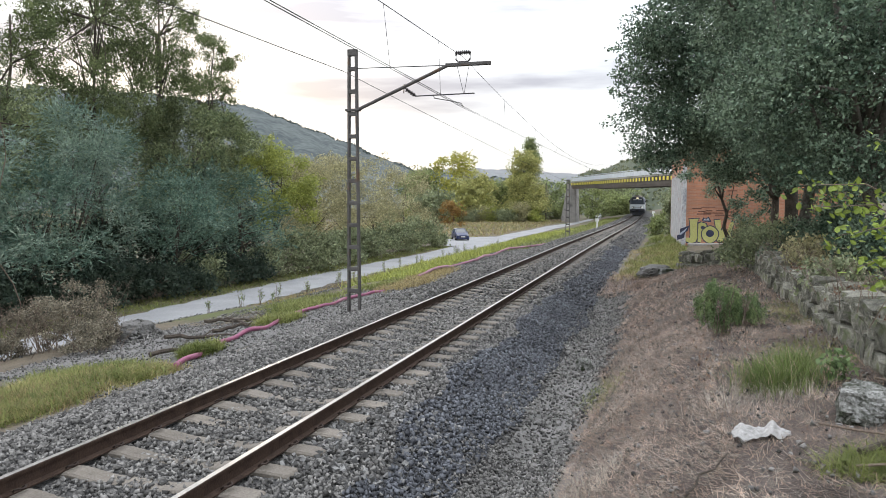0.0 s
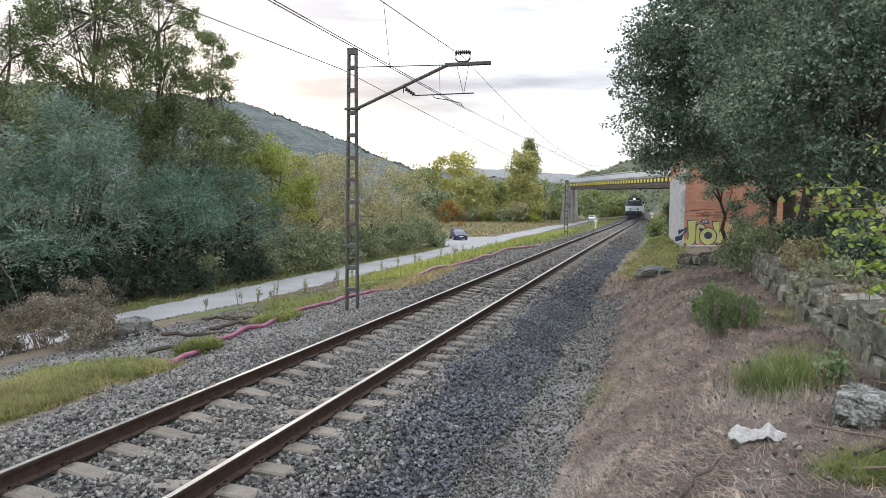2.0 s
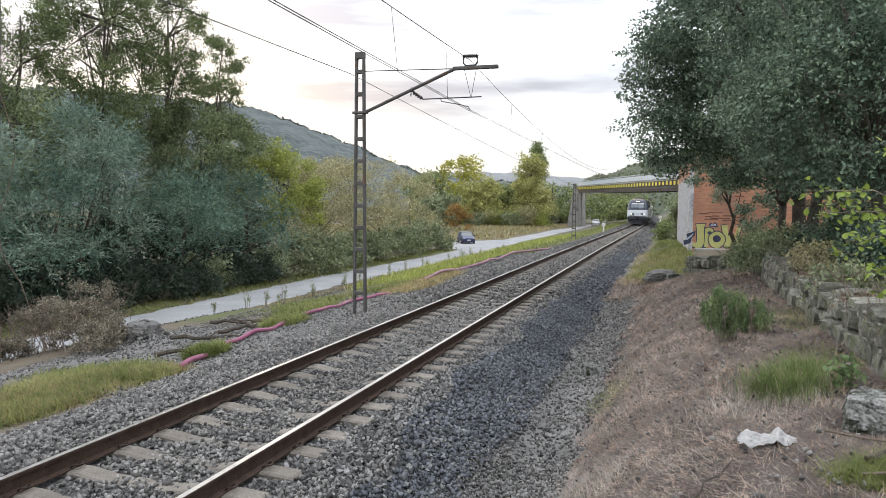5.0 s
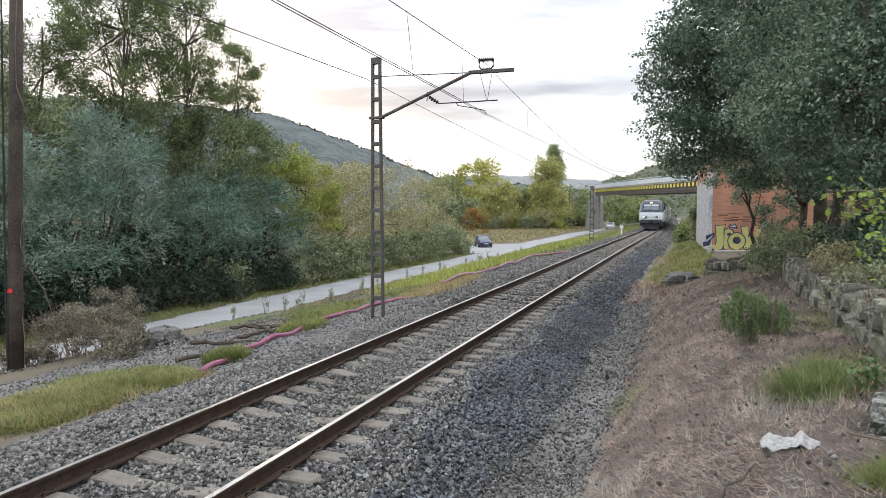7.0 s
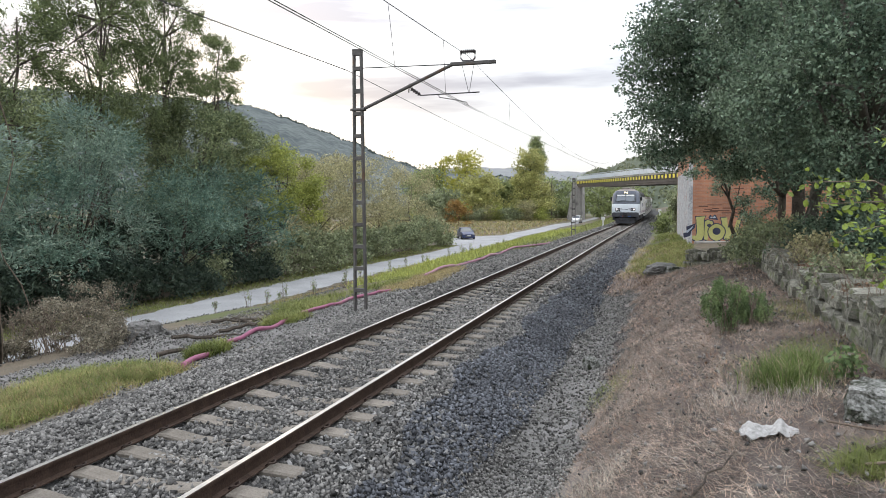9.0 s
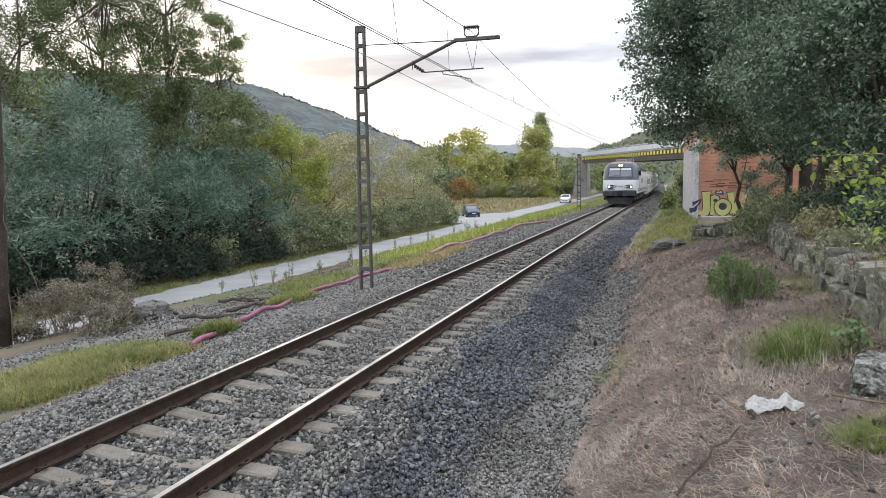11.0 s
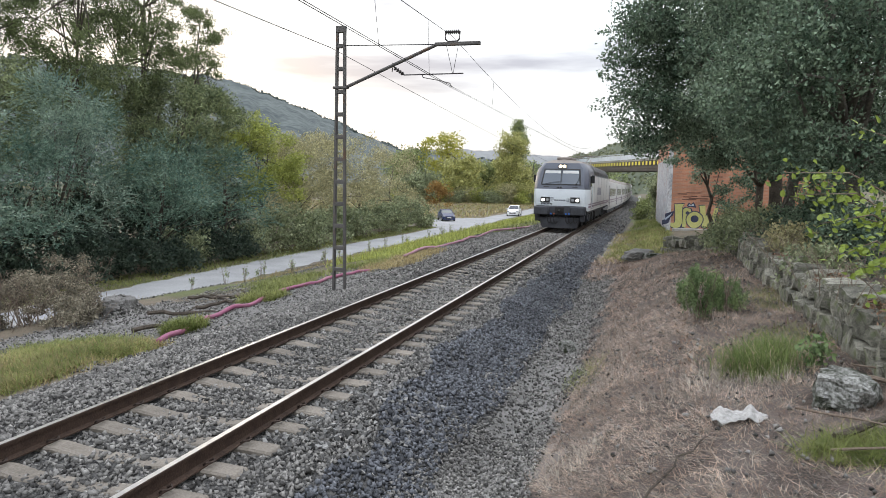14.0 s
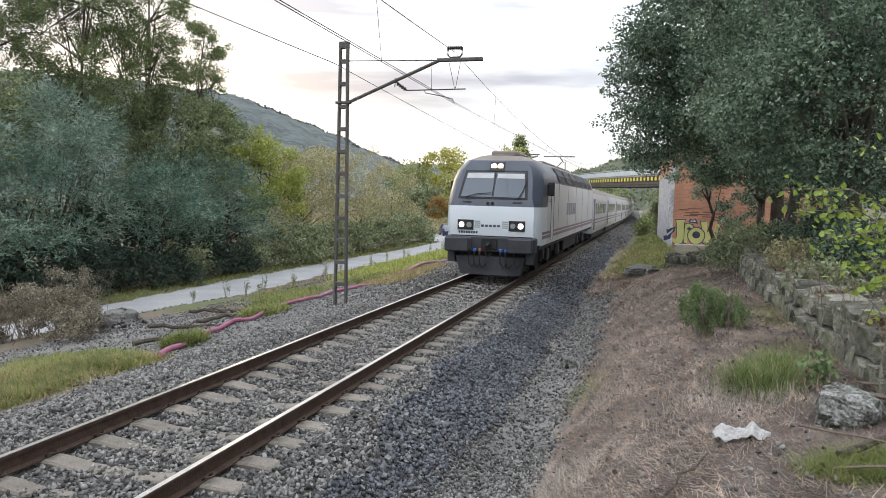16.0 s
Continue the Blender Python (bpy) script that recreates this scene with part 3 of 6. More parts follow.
def cantilever(m, height):
    """The bracket: sloped strut, level beam, insulators, steady arm."""
    top, zc = height, height - 0.16
    part("clamp", bbox(-0.19, 0.19, -0.075, 0.075, top - 1.53, top - 1.47, 0.008), M_MAST, m)
    part("strut", brod((0.12, 0, top - 1.5), (2.50, 0, zc - 0.36), 0.042, None, 8), M_MAST, m)
    part("beam", bbox(2.44, 3.56, -0.05, 0.05, zc - 0.40, zc - 0.315, 0.012), M_MAST, m)
    part("tie_rod", brod((0.10, 0, top - 0.47), (2.48, 0, zc - 0.36), 0.012, None, 6), M_CABLE, m)
    fr = bmesh.new()
    tube(fr, [(2.72, 0, zc - 0.06), (2.70, 0, zc - 0.12), (2.70, 0, zc - 0.24), (2.76, 0, zc - 0.30), (2.99, 0, zc - 0.30), (3.05, 0, zc - 0.24), (3.05, 0, zc - 0.12), (3.03, 0, zc - 0.06)], [0.022] * 8, 6)
    part("insulator_frame", fr, M_INSUL, m)
    ins = bmesh.new()
    rod(ins, (2.68, 0, zc - 0.08), (3.07, 0, zc - 0.08), 0.022, None, 8)
    core = part("insulator", ins, M_INSUL, m, "dark ribbed insulator")
    for k in range(7):
        a = 2.715 + k * 0.05
        part("shed", brod((a, 0, zc - 0.08), (a + 0.02, 0, zc - 0.08), 0.062, 0.036, 10), M_INSUL, core)
    part("registration_tube", brod((1.66, 0, zc - 1.06), (3.16, 0, zc - 1.05), 0.015, None, 6), M_INSUL, m)
    i2 = bmesh.new()
    rod(i2, (1.38, 0, zc - 0.84), (1.68, 0, zc - 1.06), 0.018, None, 6)
    rod(i2, (1.36, 0, zc - 0.98), (1.38, 0, zc - 0.76), 0.015, None, 6)
    core = part("insulator", i2, M_INSUL, m)
    for k in range(4):
        a = 1.44 + k * 0.06
        part("shed", brod((a, 0, zc - 0.90 - k * 0.04), (a + 0.03, 0, zc - 0.918 - k * 0.04), 0.055, 0.03, 10), M_INSUL, core)
    sa = bmesh.new()
    tube(sa, [(2.12, 0, zc - 1.05), (2.16, 0, zc - 1.13), (2.62, 0, zc - 1.22), (2.84, 0, zc - 1.28), (2.88, 0, top - 1.53)], [0.011] * 5, 6)
    part("steady_arm", sa, M_INSUL, m)
    for a in (2.73, 3.02):
        part("drop_wire", brod((a, 0, zc - 0.40), (2.90 + (a - 2.88) * 0.05, 0, zc - 1.05), 0.006, None, 5), M_CABLE, m)


def wire(name, pts, r, label):
    bm = tube(bmesh.new(), pts, [r] * len(pts), 5)
    ob = part(name, bm, M_CABLE)
    return tagged(ob, label, "cable")


def sag(a, b, drop, n=16):
    a, b = Vector(a), Vector(b)
    return [a.lerp(b, k / n) + Vector((0, 0, -4 * drop * (k / n) * (1 - k / n))) for k in range(n + 1)]


MY = 16.73
ZC = 6.63                      # mast height over its foot; the foot stands at -0.40


def overhead():
    m = mast(MY, ZC, -0.40)
    cantilever(m, ZC)
    m2 = mast(58.9, 4.75, -0.55)
    za = -0.40 + ZC - 0.24
    wire("messenger_wire", sag((0.8, MY - 50, za), (0.0, MY, za - 0.1), 0.35), 0.008, "bare messenger cable of the overhead line")
    wire("messenger_wire", sag((0.0, MY, za - 0.1), (-0.1, 58.9, za - 0.6), 0.85), 0.006, "bare messenger cable of the overhead line")
    zw = 4.70
    for dx in (0.0, 0.06):
        wire("contact_wire", sag((1.9 + dx, MY - 50, zw + 0.05), (-0.02 + dx, MY, zw), 0.02, 8), 0.0065, "twin copper contact wire over the track")
        wire("contact_wire", sag((-0.02 + dx, MY, zw), (-0.35 + dx, 58.9, zw), 0.03, 8) + [Vector((0.1 + dx, 140, zw))], 0.0045, "twin copper contact wire over the track")
    for y in (-9.5, -4.5, 4.0, 11.45, 14.7, 21.5, 27.0, 33.0, 41.0):
        s = (y - MY) / 42.2 if y > MY else (y - MY + 50) / 50
        zt = za - 0.1 * s - 1.4 * s * (1 - s) if y < MY else za - 0.1 - 3.4 * s * (1 - s) - 0.5 * s
        xt = 0.8 - 0.8 * s if y < MY else -0.10 * s
        xx = 1.9 - 1.92 * s if y < MY else -0.02 - 0.33 * s
        if zt > zw + 0.1:
            wire("dropper", [(xt, y, zt), (xx + 0.02, y, zw)], 0.0045, "thin dropper between messenger and contact wire")
    wire("feeder_cable", sag((-3.15, MY - 50, 5.75), (-3.15, MY, 5.72), 0.15), 0.010, "return cable strung along the masts")
    wire("feeder_cable", sag((-3.15, MY, 5.72), (-3.1, 58.9, 4.1), 0.1), 0.008, "return cable strung along the masts")


def near_stones():
    """The loose stones closest to the bank, each a piece of its own."""
    bed = empty("ballast_bed")
    tagged(bed, "loose angular stones along the track's edge", "ballast", kind="structure")
    base = [(-0.5, -0.45, -0.4), (0.5, -0.4, -0.45), (0.0, 0.5, -0.4), (-0.4, -0.45, 0.4), (0.45, -0.3, 0.45), (0.05, 0.45, 0.35)]
    faces = [(0, 2, 1), (3, 4, 5), (0, 1, 4, 3), (1, 2, 5, 4), (2, 0, 3, 5)]
    g = np.random.default_rng(12)
    shapes = []
    for k in range(14):
        m = bpy.data.meshes.new("stone")
        m.from_pydata([tuple(np.array(p) * g.uniform(0.7, 1.2, 3) + g.normal(0, 0.1, 3)) for p in base], [], faces)
        m.materials.append(M_NEARSTONE)
        shapes.append(m)
    made = 0
    while made < 300:
        x, y = g.uniform(1.0, 2.3), g.uniform(6.2, 8.6)
        if not off_rail(np.array(x), np.array(y)):
            continue
        ob = new("stone", shapes[int(g.integers(0, 14))])
        ob.parent = bed
        ob.matrix_basis = pose(x, y, gz(x, y) + 0.03, *g.uniform(0, 360, 3)) @ Matrix.Scale(g.uniform(0.035, 0.065), 4)
        made += 1


def gz(x, y):
    return float(ground_h(np.array(float(x)), np.array(float(y))))


track()
overhead()
ballast()
near_stones()

# ---- trees and plants ----
def leaves(centres, size, aspect=0.55, droop=0.0, along=None, spread=1.0):
    """One rhombus leaf at each centre, turned at random."""
    n = len(centres)
    d = rng.normal(size=(n, 3)) if along is None else along + spread * rng.normal(size=(n, 3))
    d[:, 2] -= droop
    d /= np.linalg.norm(d, axis=1, keepdims=True)
    o = np.cross(d, rng.normal(size=(n, 3)))
    o /= np.linalg.norm(o, axis=1, keepdims=True) + 1e-9
    L = size * rng.uniform(0.6, 1.3, (n, 1))
    W = L * aspect
    v = np.stack([centres - d * L * 0.5, centres + o * W * 0.5 - d * L * 0.05, centres + d * L * 0.5, centres - o * W * 0.5 - d * L * 0.05], 1).reshape(-1, 3)
    return v, (np.arange(n)[:, None] * 4 + np.arange(4)[None])


def clump_points(clumps, total, fill=0.45):
    """Points near the shells of ellipsoid clumps (x, y, z, rx, ry, rz), more of them on large clumps."""
    c = np.array(clumps, float)
    w = c[:, 3] * c[:, 4] + c[:, 4] * c[:, 5]
    pick = rng.choice(len(c), total, p=w / w.sum())
    d = rng.normal(size=(total, 3))
    d /= np.linalg.norm(d, axis=1, keepdims=True)
    r = 1 - fill * rng.uniform(0, 1, (total, 1)) ** 1.3 + 0.09 * rng.normal(size=(total, 1))
    return c[pick, :3] + d * r * c[pick, 3:], d


def grow_clumps(n, cx, cy, z0, z1, rad, size, shape="oval", seed=1):
    """Clump centres that fill a crown of a given outline."""
    g = np.random.default_rng(seed)
    out = []
    for k in range(n):
        h = g.uniform(0, 0.93)
        prof = {"bulb": min(1.0, 0.6 + 2.2 * h) if h < 0.45 else math.sqrt(max(0.02, 1 - ((h - 0.45) / 0.6) ** 2)), "oval": math.sqrt(max(0.0, 1 - (2 * h - 1) ** 2)) * 0.95 + 0.05, "cone": (1 - h) * 0.9 + 0.12, "dome": math.sqrt(max(0.03, 1 - h * h)), "spire": (0.35 + 0.65 * min(1, h * 6)) * (1 - h) ** 0.6 + 0.08}[shape]
        a, r = g.uniform(0, 2 * math.pi), rad * prof * math.sqrt(g.uniform(0.05, 1))
        s = size * g.uniform(0.6, 1.35)
        out.append((cx + r * math.cos(a), cy + r * math.sin(a), z0 + (z1 - z0) * h, s, s, s * g.uniform(0.55, 0.9)))
    return out


def limbs(t, base, top, r0, clumps, n, seed, bark, seg=7, lean=0.25):
    """A bent tapered trunk, and limbs that reach to some of the clumps, each a part."""
    g = np.random.default_rng(seed)
    b, e0 = Vector(base), Vector(top)
    pts = [b.lerp(e0, k / 6) + Vector((g.normal(0, lean * 0.4), g.normal(0, lean * 0.4), 0)) * (0 if k == 0 else 1) for k in range(7)]
    part("trunk", tube(bmesh.new(), pts, [r0 * (1 - 0.12 * k) for k in range(7)], seg), bark, t, smooth=True)
    for c in (clumps[i] for i in g.choice(len(clumps), min(n, len(clumps)), replace=False)):
        s = pts[int(g.integers(2, 6))]
        e = Vector(c[:3])
        mid = s.lerp(e, 0.5) + Vector((g.normal(0, 0.2), g.normal(0, 0.2), g.uniform(0, 0.4)))
        part("limb", tube(bmesh.new(), [s, s.lerp(mid, 0.6), mid, e], [r0 * 0.42, r0 * 0.33, r0 * 0.22, r0 * 0.06], 5), bark, t, smooth=True)


def tree(name, label, base, top, r0, clumps, n_leaf, size, mat, bark=None, aspect=0.5, droop=0.0, n_limb=10, seed=1, fill=0.5, category="tree", group="", lean=0.25, tuft=9, frond=False):
    """Leaves sit in tufts on the clumps, or along drooping feathery fronds."""
    t = empty(name, base)
    tagged(t, label, category, group)
    o = np.array(base)
    loc = [(c[0] - o[0], c[1] - o[1], c[2] - o[2], *c[3:]) for c in clumps]
    if r0:
        limbs(t, (0, 0, -0.2), tuple(np.array(top) - o), r0, loc, n_limb, seed, bark or M_BARK, lean=lean)
    thin = 0.80 if mat == M_OAK else 0.62
    n_leaf, size = int(n_leaf * thin), size * thin ** -0.45
    p, d = clump_points(loc, n_leaf // tuft, fill)
    p, d = np.repeat(p, tuft, 0), np.repeat(d, tuft, 0)
    if frond:
        a = np.repeat(d[::tuft] * 0.7 + np.array((0, 0, 0.35)) + 0.45 * rng.normal(size=(len(p) // tuft, 3)), tuft, 0)
        a /= np.linalg.norm(a, axis=1, keepdims=True)
        run = rng.uniform(0, 1, (len(p), 1))
        p = p + a * run * size * 5.0 - np.array((0, 0, 1.0)) * run ** 2 * size * 1.6
        side = np.cross(a, np.array((0, 0, 1.0))) * rng.choice((-1.0, 1.0), (len(p), 1))
        d = a * 1.1 + side
        p = p + side * size * 0.35
        spread = 0.25
    else:
        p = p + rng.normal(size=p.shape) * size * np.array((0.85, 0.85, 0.65))
        d, spread = d * 0.6, 0.8
    p[:, 2] = np.maximum(p[:, 2], ground_h(p[:, 0] + o[0], p[:, 1] + o[1]) - o[2] + 0.02)
    v, f = leaves(p, size, aspect, droop, d, spread)
    arrays("crown", v, f, mat, t)
    return t

# ---- planting along the road and round the track ----
def planting():
    T = tree
    # far side of the road, tall airy trees
    for k, (x, y, top, rad, n, z0) in enumerate(((-26.5, 33.0, 16.6, 4.1, 66000, 5.5), (-26.5, 38.4, 17.0, 3.6, 54000, 6.5), (-27.5, 28.2, 12.8, 3.8, 36000, 3.0))):
        T("tall_tree", "tall airy dark olive tree behind the roadside thicket", (x, y, -2.6), (x + 0.4, y + 0.4, top - 1), 0.15,
          [(*c[:5], c[3] * 1.25) for c in grow_clumps(150, x, y, z0, top, rad, 0.70, "bulb", 11 + k)], int(n * 1.15), 0.13, M_TALL, M_BARK, 0.42, n_limb=26, seed=k + 2, fill=0.9, group="roadside trees")
    T("slender_tree", "slender leaning tree with a pointed tuft of leaves", (-25, 40.2, -2.6), (-26.0, 44.3, 13.6), 0.13,
      grow_clumps(70, -26, 44.3, 8.2, 14.4, 2.3, 0.5, "oval", 21) + grow_clumps(40, -25.4, 43.2, 3.0, 8.8, 3.9, 0.8, "dome", 22), 50000, 0.125, M_TALL, M_BARK, 0.42, n_limb=22, seed=9, fill=0.85, group="roadside trees", lean=0.08)
    T("leafy_tree", "olive green leafy tree behind the roadside bushes", (-24.5, 39.5, -2.6), (-24.5, 39.5, 6.5), 0.18,
      grow_clumps(44, -24.5, 39.5, 0.5, 8.6, 3.8, 1.05, "oval", 31), 26000, 0.18, M_WILLOW, M_BARK, 0.40, seed=4, fill=0.6, group="roadside trees")
    T("leafy_tree", "yellowish green tree at the end of the thicket", (-23.0, 47.0, -2.6), (-23.0, 47.0, 5.2), 0.14,
      grow_clumps(44, -23.0, 47.0, 0.0, 7.6, 2.9, 0.8, "bulb", 33), 26000, 0.16, M_YGREEN, M_BARK, 0.45, seed=5, fill=0.6, group="roadside trees")
    T("leafy_tree", "dark olive tree at the bend of the thicket", (-26, 24.0, -2.6), (-26, 24, 7.5), 0.2,
      grow_clumps(44, -26, 24.0, 0.5, 9.6, 4.0, 1.1, "oval", 35), 24000, 0.18, M_WILLOW, M_BARK, 0.40, seed=6, fill=0.6, group="roadside trees")
    for k, (x, y, top, rad) in enumerate(((-28.0, 35.0, 8.6, 4.2), (-28.5, 42.5, 8.2, 4.0), (-30.0, 29.5, 9.0, 4.4), (-26.0, 46.0, 7.0, 3.2))):
        T("willow_tree", "fine-leaved dull olive willow deep in the thicket", (x, y, -2.6), (x, y, top - 2), 0.16,
          grow_clumps(50, x, y, -0.5, top, rad, 1.1, "oval", 360 + k), 22000, 0.15, M_WILLOW, M_BARK, 0.32, seed=k + 360, fill=0.6, group="roadside trees")
    # feathery blue-green bushes
    for k, (x, y, top, rad, n) in enumerate(((-21.8, 27.0, 7.0, 3.3, 28000), (-22.0, 21.5, 5.6, 3.4, 22000), (-21.2, 33.5, 4.0, 3.2, 20000), (-21.0, 39.5, 4.2, 3.0, 17000), (-21.6, 24.5, 4.0, 2.6, 16000), (-22.5, 36.5, 5.0, 3.0, 18000), (-23.5, 30.5, 6.2, 3.0, 20000))):
        T("mimosa_bush", "silvery feathery mimosa bush standing over the verge" if k in (0, 1) else "feathery blue-green mimosa bush leaning over the verge", (x, y, -2.6), (x, y, top - 2.5), 0.12,
          grow_clumps(60, x, y, -0.3, top, rad, 0.62, "dome", 41 + k), int(n * 1.5), 0.15, M_SILVER if k in (0, 1) else M_BLUE, M_BARK, 0.2, frond=True, tuft=16, seed=k + 40, fill=0.75, category="bush", group="roadside bushes")
    # low growth at the foot of the thicket, mostly in leaves painted dark for shade
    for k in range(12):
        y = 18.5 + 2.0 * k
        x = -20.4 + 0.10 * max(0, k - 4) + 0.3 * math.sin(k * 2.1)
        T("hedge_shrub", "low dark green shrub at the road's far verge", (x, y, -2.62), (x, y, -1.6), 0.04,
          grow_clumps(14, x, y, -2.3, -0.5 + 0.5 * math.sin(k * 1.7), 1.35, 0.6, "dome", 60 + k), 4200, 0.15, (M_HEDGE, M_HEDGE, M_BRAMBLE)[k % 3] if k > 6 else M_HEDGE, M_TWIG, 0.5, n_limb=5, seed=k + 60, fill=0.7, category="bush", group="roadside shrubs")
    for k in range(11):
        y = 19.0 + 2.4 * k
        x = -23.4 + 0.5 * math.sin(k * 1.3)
        T("undergrowth_bush", "dense undergrowth inside the thicket, its shade put in the colour", (x, y, -2.62), (x, y, -0.8), 0.05,
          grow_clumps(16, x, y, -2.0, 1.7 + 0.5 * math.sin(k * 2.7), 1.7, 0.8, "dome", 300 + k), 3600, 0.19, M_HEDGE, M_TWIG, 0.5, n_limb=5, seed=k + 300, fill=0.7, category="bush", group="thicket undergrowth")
    # brambles
    for k in range(11):
        y = 43.5 + 3.2 * k
        x = -19.9 - 0.02 * k + 0.4 * math.sin(k * 1.3)
        T("bramble_bush", "tangled green bramble spilling towards the road", (x, y, -2.62), (x, y, -1.4), 0.03,
          grow_clumps(15, x, y, -2.2, 0.2 + 0.4 * math.sin(k * 2.3), 1.9, 0.75, "dome", 80 + k), 4200, 0.19, M_BRAMBLE, M_TWIG, 0.55, n_limb=4, seed=k + 80, fill=0.7, category="bush", group="roadside shrubs")
    # brownish thicket
    for k, (x, y, top, rad) in enumerate(((-22.8, 53.0, 5.2, 3.2), (-23.2, 60.0, 6.1, 3.8), (-23.6, 67.5, 6.0, 4.0), (-23.4, 76.0, 5.2, 3.8), (-28, 62, 6.6, 4.5), (-29, 50, 6.3, 4.5))):
        T("thicket_tree", "greyish brown twiggy willow thicket", (x, y, -2.62), (x, y, top - 2), 0.1,
          grow_clumps(34, x, y, -1.8, top + 0.7, rad, 1.2, "bulb", 100 + k), 15000, 0.19, M_BROWNBUSH, M_BARK, 0.35, seed=k + 100, fill=0.7, group="roadside thicket")
    # far meadow's edge
    T("poplar", "tall pointed poplar with a dark tip", (-29.1, 179, -2.6), (-29.1, 179, 11), 0.32,
      grow_clumps(120, -29.1, 179, -1.8, 15.2, 6.2, 1.55, "spire", 120), 24000, 0.46, M_SOFTOLIVE, M_BARK, 0.5, seed=120, fill=0.7)
    T("cypress", "dark pointed cypress rising behind the poplar", (-28.5, 184, -2.6), (-28.5, 184, 16), 0.26,
      grow_clumps(70, -28.7, 184, 8.5, 19.4, 3.0, 0.95, "cone", 121), 12000, 0.40, M_OLIVE, M_BARK, 0.4, seed=121, fill=0.8)
    for k, (x, y, top, rad, mat) in enumerate(((-47, 182, 15.6, 7.3, M_LIME), (-41.8, 177, 8.7, 5.8, M_SOFTOLIVE), (-58, 186, 10.8, 6.9, M_OLIVE), (-37.7, 193, 7.3, 5.5, M_GREEN), (-33.5, 205, 7.3, 5.5, M_BROWNBUSH), (-34, 214, 10.4, 6.9, M_OLIVE), (-47, 160, 3.8, 4.6, M_BRAMBLE))):
        T("meadow_tree", ("yellow-green tree beyond the meadow, sunlight put in its colour" if mat == M_LIME else "leafy tree at the meadow's edge"), (x, y, -2.6), (x, y, top - 3), 0.3,
          grow_clumps(64, x, y, -1.2, top, rad, 2.3, "oval" if mat == M_LIME else "bulb", 130 + k), 11000, 0.62, mat, M_BARK, 0.5, seed=k + 130, fill=0.7, group="meadow trees")
    T("russet_bush", "russet autumn bush in the meadow", (-36.5, 140, -2.6), (-36.5, 140, -0.5), 0.07,
      grow_clumps(20, -36.5, 140, -2.2, 2.8, 2.7, 0.8, "dome", 150), 4000, 0.29, M_RUSSET, M_TWIG, 0.5, seed=150, category="bush")
    for k in range(8):
        x, y = -36.0 + 2.0 * k, 188 + 2.6 * k
        T("undergrowth_bush", "dark bush at the foot of the far trees", (x, y, -2.6), (x, y, -1.5), 0.06,
          grow_clumps(12, x, y, -2.3, 1.9 + 0.6 * math.sin(k * 2.0), 2.9, 1.3, "dome", 160 + k), 2200, 0.48, (M_BRAMBLE, M_GREEN)[k % 2], M_TWIG, 0.5, n_limb=4, seed=k + 160, category="bush", group="far bushes")
    for k in range(12):
        x, y = -60 + 3.1 * k, 166 + 1.6 * math.sin(k * 1.9) + 0.6 * k
        T("reed_clump", "grey-green reeds and scrub at the meadow's edge", (x, y, -2.6), (x, y, -1.8), 0.04,
          grow_clumps(12, x, y, -2.3, 1.3 + 0.8 * math.sin(k * 2.7), 2.5, 1.1, "bulb", 400 + k), 2600, 0.40, (M_BRAMBLE, M_BROWNBUSH, M_YGREEN)[k % 3], M_TWIG, 0.35, n_limb=4, seed=k + 400, category="bush", group="meadow scrub")
    # seen under the bridge
    for k, (x, y, top, rad, mat) in enumerate(((-14, 205, 6.0, 6, M_GREEN), (-9, 215, 5.0, 5, M_OLIVE), (-22, 210, 9, 6, M_OLIVE), (-6.5, 190, 3.2, 3.2, M_GREEN), (-13, 240, 9.5, 7, M_BRAMBLE), (12, 150, 6.0, 4.5, M_OLIVE), (9, 190, 7.0, 5, M_BRAMBLE), (14, 230, 9.0, 6, M_OLIVE), (-8, 280, 8, 6, M_OLIVE), (7, 290, 8, 6, M_BRAMBLE))):
        T("far_tree", "hazy green tree seen beyond the bridge", (x, y, gz(x, y)), (x, y, top - 3), 0.2,
          grow_clumps(26, x, y, gz(x, y) + 0.6, top, rad, 1.6, "oval", 180 + k), 4200, 0.55, mat, M_BARK, 0.5, seed=k + 180, fill=0.7, group="far trees")
    for k, (x, y, top, rad) in enumerate(((4.5, 66, 0.9, 0.7), (5.6, 82, 2.2, 1.1), (4.9, 96, 1.5, 1.0), (5.3, 61.5, 2.6, 0.6), (7.5, 104, 4.0, 2.0))):
        T("trackside_bush", "green bush beside the track", (x, y, gz(x, y)), (x, y, 1.0), 0.05,
          grow_clumps(14, x, y, gz(x, y) + 0.2, top, rad, 0.5, "dome", 200 + k), 4500, 0.2, (M_GREEN, M_BRAMBLE)[k % 2], M_TWIG, 0.5, n_limb=4, seed=k + 200, category="bush", group="trackside bushes")


